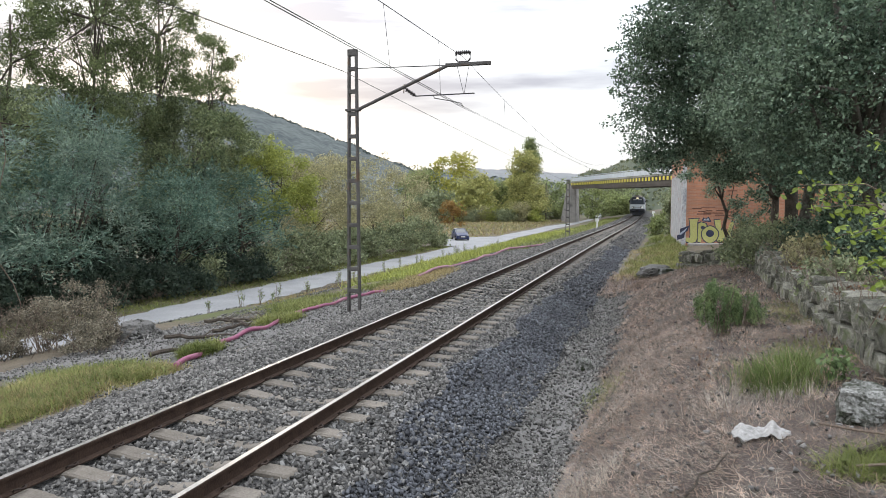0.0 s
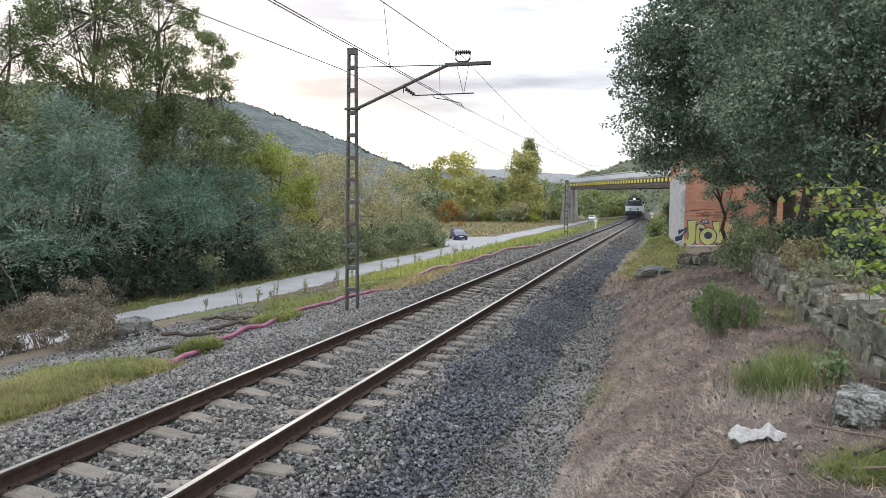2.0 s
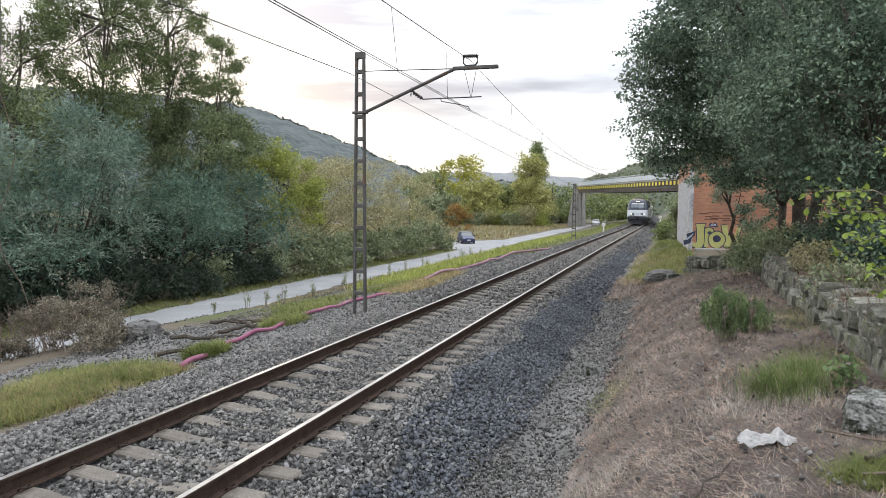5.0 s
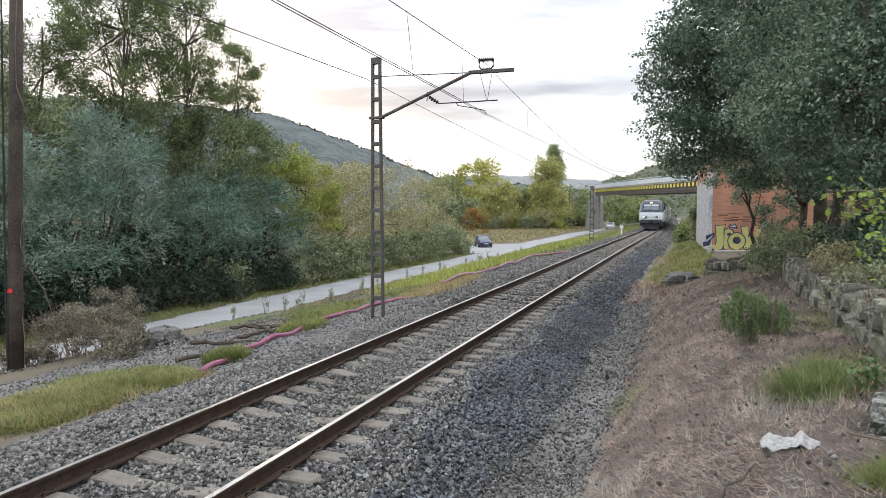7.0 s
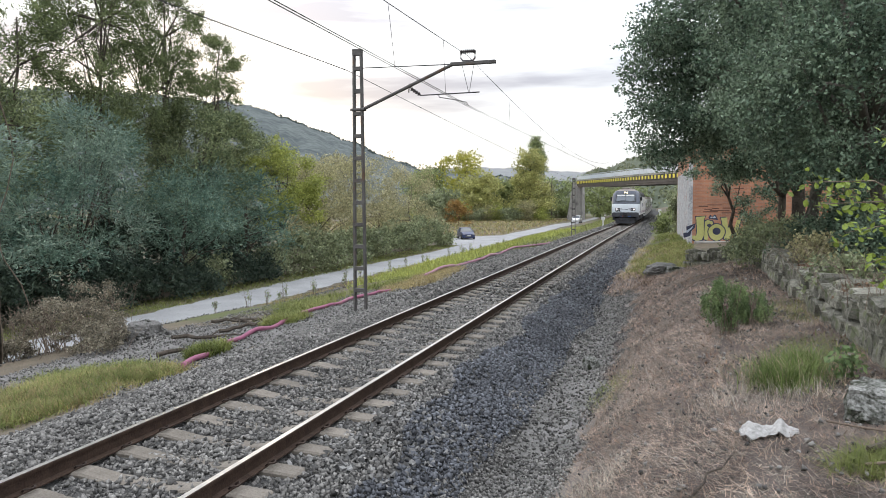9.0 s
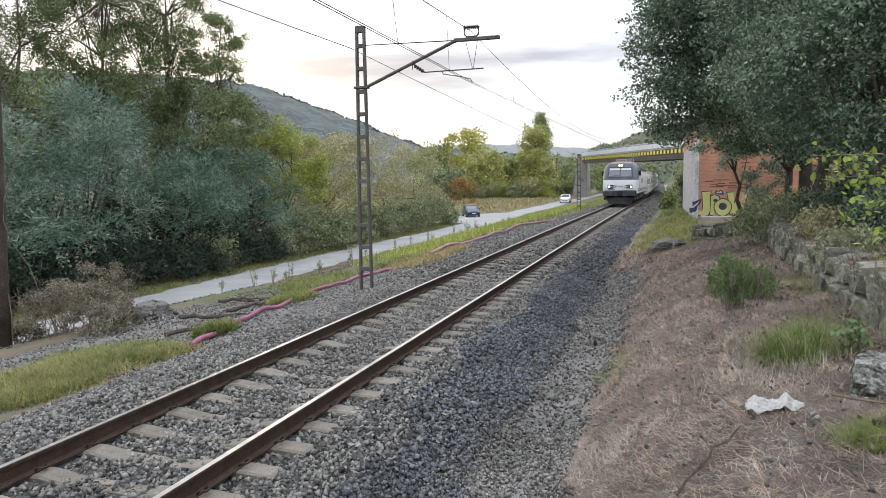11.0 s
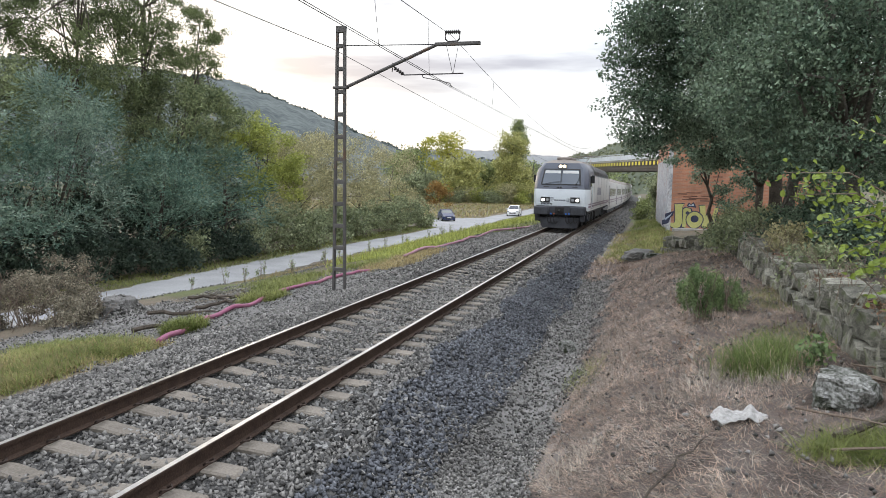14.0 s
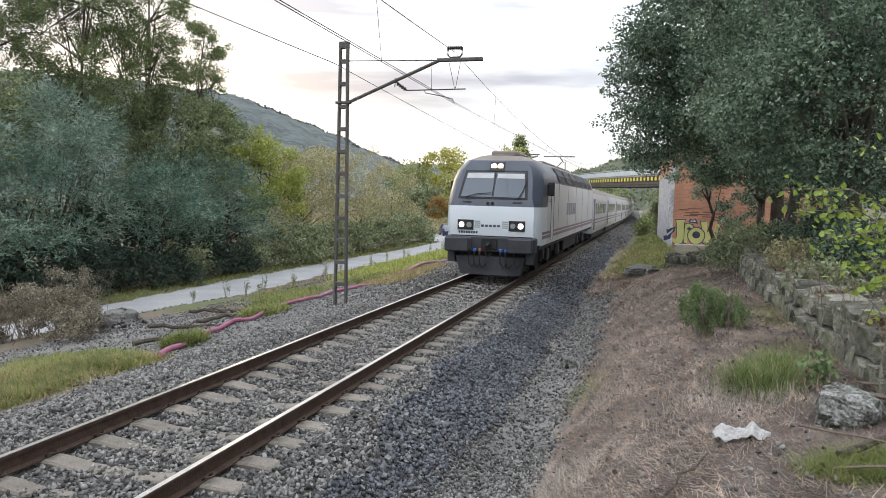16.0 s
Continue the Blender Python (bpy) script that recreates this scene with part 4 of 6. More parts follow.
def oaks():
    specs = (((8.6, 24.5), (7.55, 24.2), 4.2, 10.6, 3.45, 150000, 0.096, 0.24), ((7.9, 18.6), (7.7, 18.2), 3.0, 9.5, 2.5, 72000, 0.083, 0.2),
             ((8.35, 15.2), (8.1, 14.8), 2.9, 9.0, 2.1, 68000, 0.074, 0.2), ((11.0, 21.0), (11.0, 21.0), 2.6, 10.5, 3.0, 15000, 0.1, 0.2), ((8.9, 30.5), (8.4, 30.0), 3.6, 10.0, 3.5, 14000, 0.13, 0.18))
    for k, (b, c, z0, z1, rad, n, size, r0) in enumerate(specs):
        z = gz(*b)
        lobes = grow_clumps(110 if k == 0 else 90, c[0], c[1], z0, z1, rad, 0.88 if k == 0 else 0.72, "bulb", 220 + k)
        if k == 0:        # the bough that hangs towards the track
            lobes += grow_clumps(46, 4.35, 24.2, 3.7, 8.4, 1.45, 0.66, "bulb", 219) + grow_clumps(34, 7.2, 26.5, 3.3, 5.2, 2.3, 0.6, "bulb", 218) + grow_clumps(12, 8.6, 25.0, 2.3, 4.2, 0.9, 0.45, "bulb", 217)
        tree("holm_oak", "dense dark green holm oak behind the rubble wall", (b[0], b[1], z), (c[0], c[1], z1 - 2.5), r0,
             lobes, n, size, M_OAK, M_BARK2 if k in (1, 2) else M_BARK, 0.55, n_limb=18, seed=220 + k, fill=0.55, group="holm oaks", tuft=8)
    tree("young_oak", "thin crooked young oak before the brick building", (7.65, 36.5, gz(7.65, 36.5)), (6.9, 36.0, 3.8), 0.12,
         grow_clumps(16, 6.9, 36.0, 2.9, 5.2, 1.5, 0.55, "oval", 240) + grow_clumps(8, 8.6, 35.5, 1.2, 3.0, 0.9, 0.45, "oval", 241), 12000, 0.10, M_OAK, M_BARK, 0.55, n_limb=4, seed=240, fill=0.7, group="holm oaks")
    for k, (x, y, top, rad, n, mat) in enumerate(((7.75, 20.0, 1.95, 0.95, 7000, M_BRAMBLE), (8.0, 16.8, 2.3, 0.9, 9000, M_OAK), (7.9, 23.0, 1.8, 1.0, 6000, M_BRAMBLE), (8.1, 13.4, 2.1, 0.7, 7000, M_OAK), (9.6, 18.5, 3.6, 1.4, 9000, M_OAK), (7.6, 26.5, 1.7, 0.9, 5000, M_BRAMBLE), (7.0, 18.0, 1.9, 0.75, 7000, M_BRAMBLE), (6.95, 21.0, 1.6, 0.75, 6000, M_BRAMBLE), (7.3, 14.6, 1.75, 0.5, 4500, M_BROWNBUSH), (7.2, 11.8, 1.6, 0.45, 3500, M_BRAMBLE), (10.4, 27, 3.5, 1.6, 7000, M_OAK))):
        z = gz(x, y)
        tree("understorey_shrub", "shady green shrub growing behind the rubble wall", (x, y, z), (x, y, z + 0.6), 0.03,
             grow_clumps(16, x, y, z + 0.1, top, rad, 0.36, "dome", 250 + k), n, 0.07, mat, M_TWIG, 0.55, n_limb=7, seed=250 + k, fill=0.7, category="bush", group="understorey")


planting()
oaks()


def blades(name, label, cat, n, sampler, length, width, mat, lie=0.3, kind="stuff", parent=None, bend=0.35):
    """Grass blades or stalks: a thin bent strip each; lie: 0 upright, 1 flat."""
    x, y = sampler(n)
    n = len(x)
    z = ground_h(x, y)
    a = rng.uniform(0, 2 * math.pi, n)
    tilt = np.clip(rng.normal(lie, 0.18, n), 0, 0.98) * math.pi / 2
    L = length * rng.uniform(0.5, 1.4, n)
    d = np.stack([np.cos(a) * np.sin(tilt), np.sin(a) * np.sin(tilt), np.cos(tilt)], 1)
    o = np.stack([-np.sin(a), np.cos(a), np.zeros(n)], 1) * (width / 2)
    p0 = np.stack([x, y, z - 0.01], 1)
    p1 = p0 + d * (L * 0.55)[:, None]
    p2 = p1 + (d + np.stack([np.cos(a) * bend, np.sin(a) * bend, -np.full(n, bend)], 1)) * (L * 0.45)[:, None]
    v = np.stack([p0 - o, p0 + o, p1 - o * 0.8, p1 + o * 0.8, p2 - o * 0.2, p2 + o * 0.2], 1).reshape(-1, 3)
    i = np.arange(n)[:, None] * 6
    f = np.concatenate([i + np.array([[0, 1, 3, 2]]), i + np.array([[2, 3, 5, 4]])])
    if lie > 0.75 or width >= 0.02:            # flat or far blades: one face each
        v = np.stack([p0 - o, p0 + o, p2 + o * 0.35, p2 - o * 0.35], 1).reshape(-1, 3)
        f = np.arange(n)[:, None] * 4 + np.arange(4)[None]
    ob = arrays(name, v, f, mat, parent)
    return tagged(ob, label, cat, kind=kind)


def off_layby(x, y):
    """True away from the lay-by beside the road."""
    return ~((x > -17.6 - 6.2 * np.sin(np.pi * np.clip((y - 76) / 24, 0, 1)) ** 0.7) & (y < 100))


def area(x0, x1, y0, y1, keep=None):
    def f(n):
        x, y = rng.uniform(x0, x1, n), rng.uniform(y0, y1, n)
        if keep is not None:
            m = keep(x, y)
            x, y = x[m], y[m]
        return x, y
    return f


def patch(*spots):
    """Round-edged patches (x, y, rx, ry), ragged at the rim."""
    s = np.array(spots, float)

    def f(n):
        k = rng.integers(0, len(s), n)
        a, r = rng.uniform(0, 2 * math.pi, n), np.sqrt(rng.uniform(0, 1, n)) * (1 + 0.18 * rng.normal(size=n))
        return s[k, 0] + s[k, 2] * r * np.cos(a), s[k, 1] + s[k, 3] * r * np.sin(a)
    return f


def bank_edge(x, y):
    return x > 3.78 + 0.3 * bumps(x, y, 2)


def grasses():
    blades("dead_grass", "dense mat of dead brown grass stalks on the bank", "dead grass", 92000, area(3.2, 7.2, 3.6, 13, bank_edge), 0.10, 0.0046, M_STRAW, 0.80)
    blades("dead_grass", "dead brown grass and litter on the far bank", "dead grass", 34000, area(3.3, 7.0, 13, 28, bank_edge), 0.13, 0.010, M_STRAW, 0.8)
    blades("bleached_stalks", "long pale bleached stalks lying on the bank", "dead grass", 36000, area(3.5, 7.0, 3.6, 12, bank_edge), 0.12, 0.0042, M_PALESTRAW, 0.93, bend=0.1)
    blades("bleached_stalks", "pale stalks lying on the far bank", "dead grass", 11000, area(3.6, 7.0, 12, 27, bank_edge), 0.15, 0.008, M_PALESTRAW, 0.93, bend=0.1)
    blades("leaf_litter", "curled brown dead leaves strewn over the bank", "leaf litter", 15000, area(3.6, 6.9, 7.5, 28, bank_edge), 0.045, 0.026, M_LITTER, 0.7)
    blades("bank_weeds", "sparse greenish weed stems among the dead grass", "weeds", 2600, patch((3.9, 10.5, 0.3, 0.8), (6.3, 8.6, 0.4, 0.8), (6.5, 11.5, 0.3, 1.0)), 0.12, 0.004, M_GRASS, 0.5)
    stones("litter_stones", "small stones scattered over the bank", 1500, strewn(3.4, 6.8, 4.2, 22), 0.034, M_STONE, 0.6)
    blades("dry_tufts", "thin standing straw tufts on the bank", "dead grass", 2600, patch((4.3, 9.0, 0.45, 0.9), (4.9, 13.0, 0.6, 1.2), (4.2, 12, 0.4, 1.2), (5.4, 7.0, 0.7, 0.4), (4.1, 6.6, 0.3, 0.4)), 0.16, 0.004, M_PALESTRAW, 0.5)
    blades("grass_tuft", "lush green grass tuft beside the boulder", "grass", 3400, patch((5.82, 7.6, 0.25, 0.36), (5.7, 7.4, 0.17, 0.22), (6.0, 7.9, 0.17, 0.26), (5.8, 7.5, 0.40, 0.5)), 0.28, 0.0050, M_TUFT, 0.42)
    blades("dry_tufts", "straw stems mixed into the green tuft", "dead grass", 350, patch((5.85, 7.6, 0.5, 0.55)), 0.32, 0.004, M_STRAW, 0.4)
    blades("grass", "thin yellowish grass at the bank's corner", "grass", 2600, patch((6.15, 5.1, 0.4, 0.3)), 0.15, 0.006, M_GRASS, 0.6)
    blades("grass", "yellowing green grass patch beside the ballast", "grass", 22000, patch((-5.0, 9.2, 1.3, 1.2), (-5.2, 10.4, 1.4, 0.7), (-4.2, 8.0, 0.7, 1.1), (-3.95, 10.0, 0.6, 0.5)), 0.18, 0.010, M_GRASS, 0.5)
    blades("dry_grass", "straw-coloured grass mixed into the verge patch", "grass", 15000, patch((-5.0, 9.2, 1.5, 1.3), (-4.4, 8.0, 0.9, 1.0), (-4.1, 10.2, 0.8, 0.5)), 0.17, 0.010, M_DRYGRASS, 0.55)
    blades("grass", "green grass tufts along the pink conduit", "grass", 12000, patch((-4.05, 12.0, 0.3, 0.5), (-4.75, 16.2, 0.5, 0.7), (-5.6, 18.8, 0.7, 1.4), (-6.6, 21.0, 1.1, 1.8), (-5.7, 25, 0.8, 2.2)), 0.24, 0.014, M_GRASS, 0.4)
    blades("dry_grass", "straw-coloured grass strip beside the ballast", "grass", 9000, patch((-4.2, 24.5, 0.9, 2.4), (-4.6, 28.5, 0.8, 2.5)), 0.2, 0.014, M_DRYGRASS, 0.5)
    blades("grass", "tall green weeds between track and road", "grass", 26000, area(-9.5, -4.0, 29, 86, lambda x, y: (x < -5.35 + 0.4 * bumps(x, y * 0.3, 0)) & (x > -9 + 0.8 * bumps(x, y * 0.3, 4))), 0.45, 0.035, M_YGREEN, 0.35)
    blades("grass", "lime green ground plants beside the far track", "grass", 12000, area(-9.5, -3.3, 44, 150, lambda x, y: (y < 90) | (x > -7.5)), 0.32, 0.06, M_GRASS, 0.45)
    blades("road_verge", "short green grass along the road's far verge", "grass", 18000, area(-20.5, -17.9, 16, 76), 0.2, 0.03, M_GRASS, 0.5)
    blades("road_verge", "short dry grass along the road's near verge", "grass", 14000, area(-14.2, -11.5, 12, 60, lambda x, y: bumps(x, y * 0.4, 1) > 0), 0.22, 0.02, M_DRYGRASS, 0.4)
    blades("meadow_grass", "dry straw meadow beyond the road", "grass", 17000, area(-70, -18.6, 84, 190, off_layby), 0.5, 0.12, M_DRYGRASS, 0.5)
    blades("meadow_grass", "greenish weeds in the meadow", "grass", 8000, area(-70, -18.6, 82, 190, off_layby), 0.4, 0.11, M_GRASS, 0.5)
    blades("grass", "rank green grass beside the far bank", "grass", 26000, area(2.5, 5.8, 27, 62, lambda x, y: (x > 3.2 + 0.03 * (y - 27) * 0.5 + 0.5 * bumps(x, y * 0.5, 1)) & (bumps(x * 0.7, y * 0.35, 2.0) > -0.35)), 0.24, 0.02, M_GRASS, 0.45)
    blades("dry_grass", "straw and litter over the bank's foot", "dead grass", 4000, area(2.7, 4.2, 23, 30), 0.2, 0.014, M_STRAW, 0.7)
    blades("dry_grass", "straw mixed into the grass beside the far bank", "grass", 5000, area(2.9, 5.6, 27, 45), 0.24, 0.02, M_DRYGRASS, 0.55)


grasses()

# ---- hills ----
def hill(name, label, dist, depth, spans, mat, rough, seed, crowns=0, crown_size=5.0, low=11, wood=None):
    """A ridge round the eye: spans are (degrees left of the track, height)."""
    spans = sorted(spans)
    az = np.array([s[0] for s in spans], float)
    hh = np.array([s[1] for s in spans], float)
    a = np.linspace(az[0], az[-1], 260)
    h = np.interp(a, az, hh)
    g = np.random.default_rng(seed)
    h = h + rough * (np.interp(np.linspace(0, 60, 260), np.arange(61), g.normal(size=61)) + 0.5 * np.interp(np.linspace(0, 170, 260), np.arange(171), g.normal(size=171)))
    rows = []
    for k in range(14):
        s = k / 13
        r = dist - depth * (1 - s)
        z = (h + 6) * smooth01(np.array(s)) ** 0.8 - 6 + (0 if k in (0, 13) else 1) * rough * 1.5 * np.interp(np.linspace(0, 90, 260), np.arange(91), g.normal(size=91))
        rows.append(np.stack([EYE[0] - r * np.sin(np.radians(a)), r * np.cos(np.radians(a)), z], 1))
    for s in (1.15, 1.5):
        r = dist * s
        rows.append(np.stack([EYE[0] - r * np.sin(np.radians(a)), r * np.cos(np.radians(a)), h * (1.6 - s) - 6], 1))
    v = np.concatenate(rows)
    n = 260
    i = (np.arange(len(rows) - 1)[:, None] * n + np.arange(n - 1)[None]).ravel()
    ob = arrays(name, v, np.stack([i, i + n, i + n + 1, i + 1], 1), mat, smooth=True)
    tagged(ob, label, "hill", kind="structure")
    if crowns:
        k = g.integers(low * n, 14 * n - 2, crowns)
        k = k[(k % n) < n - 1]
        t, s = g.uniform(0, 1, (len(k), 1)), g.uniform(0, 1, (len(k), 1))
        up = np.minimum(k + n, len(v) - 2)
        up = np.where(up < 14 * n, up, k)
        c = (v[k] * (1 - t) + v[k + 1] * t) * (1 - s) + (v[up] * (1 - t) + v[up + 1] * t) * s
        c = c + g.normal(0, crown_size * 0.2, c.shape)
        lv, lf = leaves(c, crown_size, 0.8)
        c2 = arrays("hill_wood", lv, lf, wood or M_HILLLEAF)
        tagged(c2, "distant woodland covering the hillside", "woodland", kind="stuff")


def hills():
    hill("hill_west", "wooded grey-green mountain across the valley", 900, 500, ((75, 120), (55, 122), (40, 120), (32, 110), (28.1, 89), (23.7, 65), (21, 46), (18.3, 37), (15, 32), (10, 25), (6, 17)), M_HILL, 1.4, 5, 9000, 3.6, 11)
    hill("hill_far", "distant hills on the skyline, pale blue with painted haze", 2200, 500, ((26, 100), (18, 95), (14.5, 100), (12, 98), (10, 90), (4, 80), (-6, 70)), M_HILLFAR, 0.9, 6)
    hill("hill_east", "green wooded hill behind the bridge", 420, 200, ((9.5, 3), (7.0, 13), (4.5, 20), (2.0, 26), (-2.0, 34), (-12, 46), (-30, 55), (-60, 50)), M_HILLEAST, 0.7, 8, 18000, 1.9, 3, M_EASTLEAF)


hills()


# ---- bridge over the track ----
BL, BR = Vector((-17.4, 177, 5.75)), Vector((9.5, 97.0, 4.95))      # ends of the deck's lower edge


def bridge():
    b = empty("road_bridge")
    tagged(b, "road bridge with yellow and black striped fascia and metal parapet", "bridge")
    d = (BR - BL)
    L = d.length
    ux = d.normalized()
    nrm = Vector((-ux.y, ux.x, 0)).normalized()
    if nrm.y < 0:
        nrm = -nrm
    m = Matrix(((ux.x, nrm.x, 0, BL.x), (ux.y, nrm.y, 0, BL.y), (ux.z, 0, 1, BL.z), (0, 0, 0, 1)))

    def slab(name, x0, x1, y0, y1, z0, z1, mat, parent=b, label=""):
        bm = bbox(x0, x1, y0, y1, z0, z1)
        bmesh.ops.transform(bm, matrix=m, verts=bm.verts)
        return part(name, bm, mat, parent, label)
    slab("deck", 0, L, 0.15, 8, 0, 0.95, M_DECK)
    slab("girder", 0, L, 0.3, 0.9, -0.35, 0, M_DECK)
    slab("girder", 0, L, 6.8, 7.4, -0.35, 0, M_DECK)
    slab("fascia", 0, L, 0, 0.15, 0.42, 1.18, M_BLACK)
    n = 48
    for k in range(n):
        x = 0.6 + (L - 1.2) * k / n
        slab("stripe", x, x + 0.80, -0.03, 0, 0.52, 1.08, M_YELLOW, label="yellow warning block")
    slab("kerb_beam", 0, L, -0.05, 0.35, 1.18, 1.42, M_CONC)
    for k in range(41):
        x = 0.2 + (L - 0.5) * k / 40
        slab("parapet_post", x, x + 0.1, 0.05, 0.15, 1.42, 2.45, M_RAILING)
    for k in range(40):
        x = 0.2 + (L - 0.5) * k / 40
        slab("parapet_panel", x + 0.16, x + (L - 0.5) / 40 - 0.06, 0.09, 0.12, 1.52, 2.28, M_RAILING)
    slab("handrail", 0, L, 0.04, 0.16, 2.45, 2.53, M_RAILING)
    # supports
    bm = bmesh.new()
    extrude_profile(bm, [(-19.6, -2.9), (-15.9, -2.9), (-16.2, 5.72), (-18.2, 5.72)], 176.5, 183.5, "y")
    bm.verts.ensure_lookup_table()
    part("pier", bm, M_CONC, b, "stained concrete pier with a sloped flank")
    for k in range(3):
        part("pier_rib", bbox(-18.4 + 0.95 * k, -18.2 + 0.95 * k, 176.3, 176.5, -2.8, 5.3), M_CONC, b)
    slab("pier", L - 8, L - 6, 0.6, 7.4, -6.5, -0.002, M_CONC)
    bm = bmesh.new()
    extrude_profile(bm, [(-14, -8.6), (-1.92, -8.6), (-1.92, 0.9), (-6, 0.9)], 0.3, 1.3, "y")
    bmesh.ops.transform(bm, matrix=m, verts=bm.verts)
    part("abutment", bm, M_CONC, b)


bridge()


# ---- brick building ----
def building():
    b = empty("brick_building", (5.65, 42.0, 0.0), 1.9)
    tagged(b, "derelict brick building with graffiti and a plastered corner", "building")
    z0, z1, W, D = -0.3, 5.6, 9.0, 15.0
    part("front_wall", bbox(0.19, W, 0, 0.3, z0, z1), M_BRICK, b, "orange brick end wall")
    part("side_wall", bbox(0, 0.18, 0.45, D, z0, 4.1), M_PLASTER, b, "white plastered side wall with peeling paint")
    part("upper_side_wall", bbox(0.02, 0.18, 0.45, D, 4.1, z1), M_BRICK, b)
    part("corner_pillar", bbox(-0.03, 0.19, -0.03, 0.45, z0, 4.5, 0.02), M_PLASTER, b, "flaking grey-white corner pillar")
    part("corner_top", bbox(-0.01, 0.19, -0.01, 0.45, 4.5, z1, 0.02), M_BRICK, b)
    part("rear_wall", bbox(0, W, D, D + 0.3, z0, z1), M_BRICK, b)
    part("far_side_wall", bbox(W - 0.3, W, 0.3, D, z0, z1), M_BRICK, b)
    bm = extrude_profile(bmesh.new(), [(0.05, z1), (W - 0.05, z1), (W / 2, z1 + 0.8)], 0.05, D + 0.2, "y")
    part("roof", bm, M_DECK, b)
    part("plinth", bbox(0.3, W, -0.5, 0, z0, 0.15, 0.03), M_CONC, b, "grey concrete ledge along the wall's foot")
    for k, (x0, x1, za, zb) in enumerate(((0.75, 1.5, 1.72, 1.78), (1.1, 2.1, 1.78, 1.84), (0.5, 1.0, 2.02, 2.08), (1.7, 2.5, 1.66, 1.72), (3.1, 3.6, 1.05, 1.12), (0.95, 1.7, 2.1, 2.15), (2.9, 3.5, 1.3, 1.36), (1.2, 1.55, 1.9, 1.96), (1.75, 2.2, 1.92, 1.98), (0.8, 1.2, 1.86, 1.92), (2.3, 2.7, 1.84, 1.9), (2.3, 2.8, 3.0, 3.05), (3.4, 3.9, 1.55, 1.61))):
        part("worn_course", bbox(x0, x1, -0.012, 0, za, zb), M_BRICKDARK, b, "chipped brick course")
    # graffiti: pale yellow lettering-like shapes on a rough field
    yf = -0.008

    def flat(name, pts, y, mat, label=""):
        g = bmesh.new()
        vs0 = [g.verts.new((p[0] * 1.06 - 0.30, y, p[1])) for p in pts]
        vs1 = [g.verts.new((p[0] * 1.06 - 0.30, 0, p[1])) for p in pts]
        g.faces.new(vs0)
        for i in range(len(pts)):
            g.faces.new((vs0[i], vs0[(i + 1) % len(pts)], vs1[(i + 1) % len(pts)], vs1[i]))
        bmesh.ops.recalc_face_normals(g, faces=g.faces)
        return part(name, g, mat, b, label)

    def blob(cx, cz, rx, rz, n=18, wob=0.0):
        return [(cx + rx * math.cos(a) * (1 + wob * math.sin(3 * a)), cz + rz * math.sin(a) * (1 + wob * math.cos(4 * a))) for a in np.linspace(0, 2 * math.pi, n, endpoint=False)]
    # four fat letters in yellow, each on a wider dark outline
    J = [(0.62, 1.46), (1.10, 1.50), (1.02, 1.30), (1.04, 0.45), (0.95, 0.20), (0.70, 0.12), (0.34, 0.30), (0.36, 0.44), (0.66, 0.42), (0.70, 0.60), (0.66, 1.28)]
    P_ = [(1.06, 0.22), (1.22, 0.18), (1.26, 0.62), (1.46, 0.72), (1.52, 1.00), (1.44, 1.22), (1.22, 1.30), (1.08, 1.22)]
    W_ = [(1.86, 1.42), (2.16, 1.44), (2.20, 0.82), (2.36, 1.12), (2.50, 0.78), (2.62, 1.30), (2.84, 1.34), (2.66, 0.66), (2.78, 0.24), (2.56, 0.32), (2.40, 0.60), (2.28, 0.20), (2.04, 0.24), (1.98, 0.80)]

    def grown(pts, k):
        cx, cz = sum(p[0] for p in pts) / len(pts), sum(p[1] for p in pts) / len(pts)
        return [(p[0] + k * (1 if p[0] > cx else -1), p[1] + k * (1 if p[1] > cz else -1)) for p in pts]
    for k, pts in enumerate((J, P_, W_)):
        flat("graffiti_outline", grown(pts, 0.045), -0.006 - 0.001 * k, M_GRAFFITI_D, "dark spray-painted outline")
        flat("graffiti_fill", pts, -0.012 - 0.001 * k, M_GRAFFITI_Y, "faded yellow spray-painted letter shape")
    flat("graffiti_outline", blob(1.66, 0.62, 0.45, 0.50, 26, 0.03), -0.016, M_GRAFFITI_D)
    flat("graffiti_fill", blob(1.66, 0.62, 0.40, 0.45, 26, 0.03), -0.018, M_GRAFFITI_Y)
    flat("graffiti_spot", blob(1.66, 0.68, 0.20, 0.20), -0.022, M_GRAFFITI_D)
    flat("graffiti_spot", blob(1.30, 1.00, 0.11, 0.09), -0.022, M_GRAFFITI_D)
    flat("graffiti_spot", [(1.24, 1.42), (1.34, 1.58), (1.44, 1.48), (1.56, 1.62), (1.66, 1.46), (1.72, 1.30), (1.30, 1.34)], -0.005, M_GRAFFITI_D)
    flat("graffiti_spot", [(1.32, 1.40), (1.38, 1.50), (1.46, 1.43), (1.55, 1.54), (1.62, 1.40)], -0.008, M_GRAFFITI_W)
    flat("graffiti_arrow", [(0.02, 0.55), (0.2, 0.62), (0.16, 0.92), (0.62, 1.10), (0.58, 0.85), (0.44, 0.72), (0.36, 0.40), (0.05, 0.30)], -0.040, M_GRAFFITI_D, "dark blue sprayed arrow shape")
    flat("graffiti_arrow", [(0.10, 0.62), (0.36, 0.84), (0.52, 0.98), (0.44, 0.80), (0.22, 0.58)], -0.044, M_GRAFFITI_W)


building()


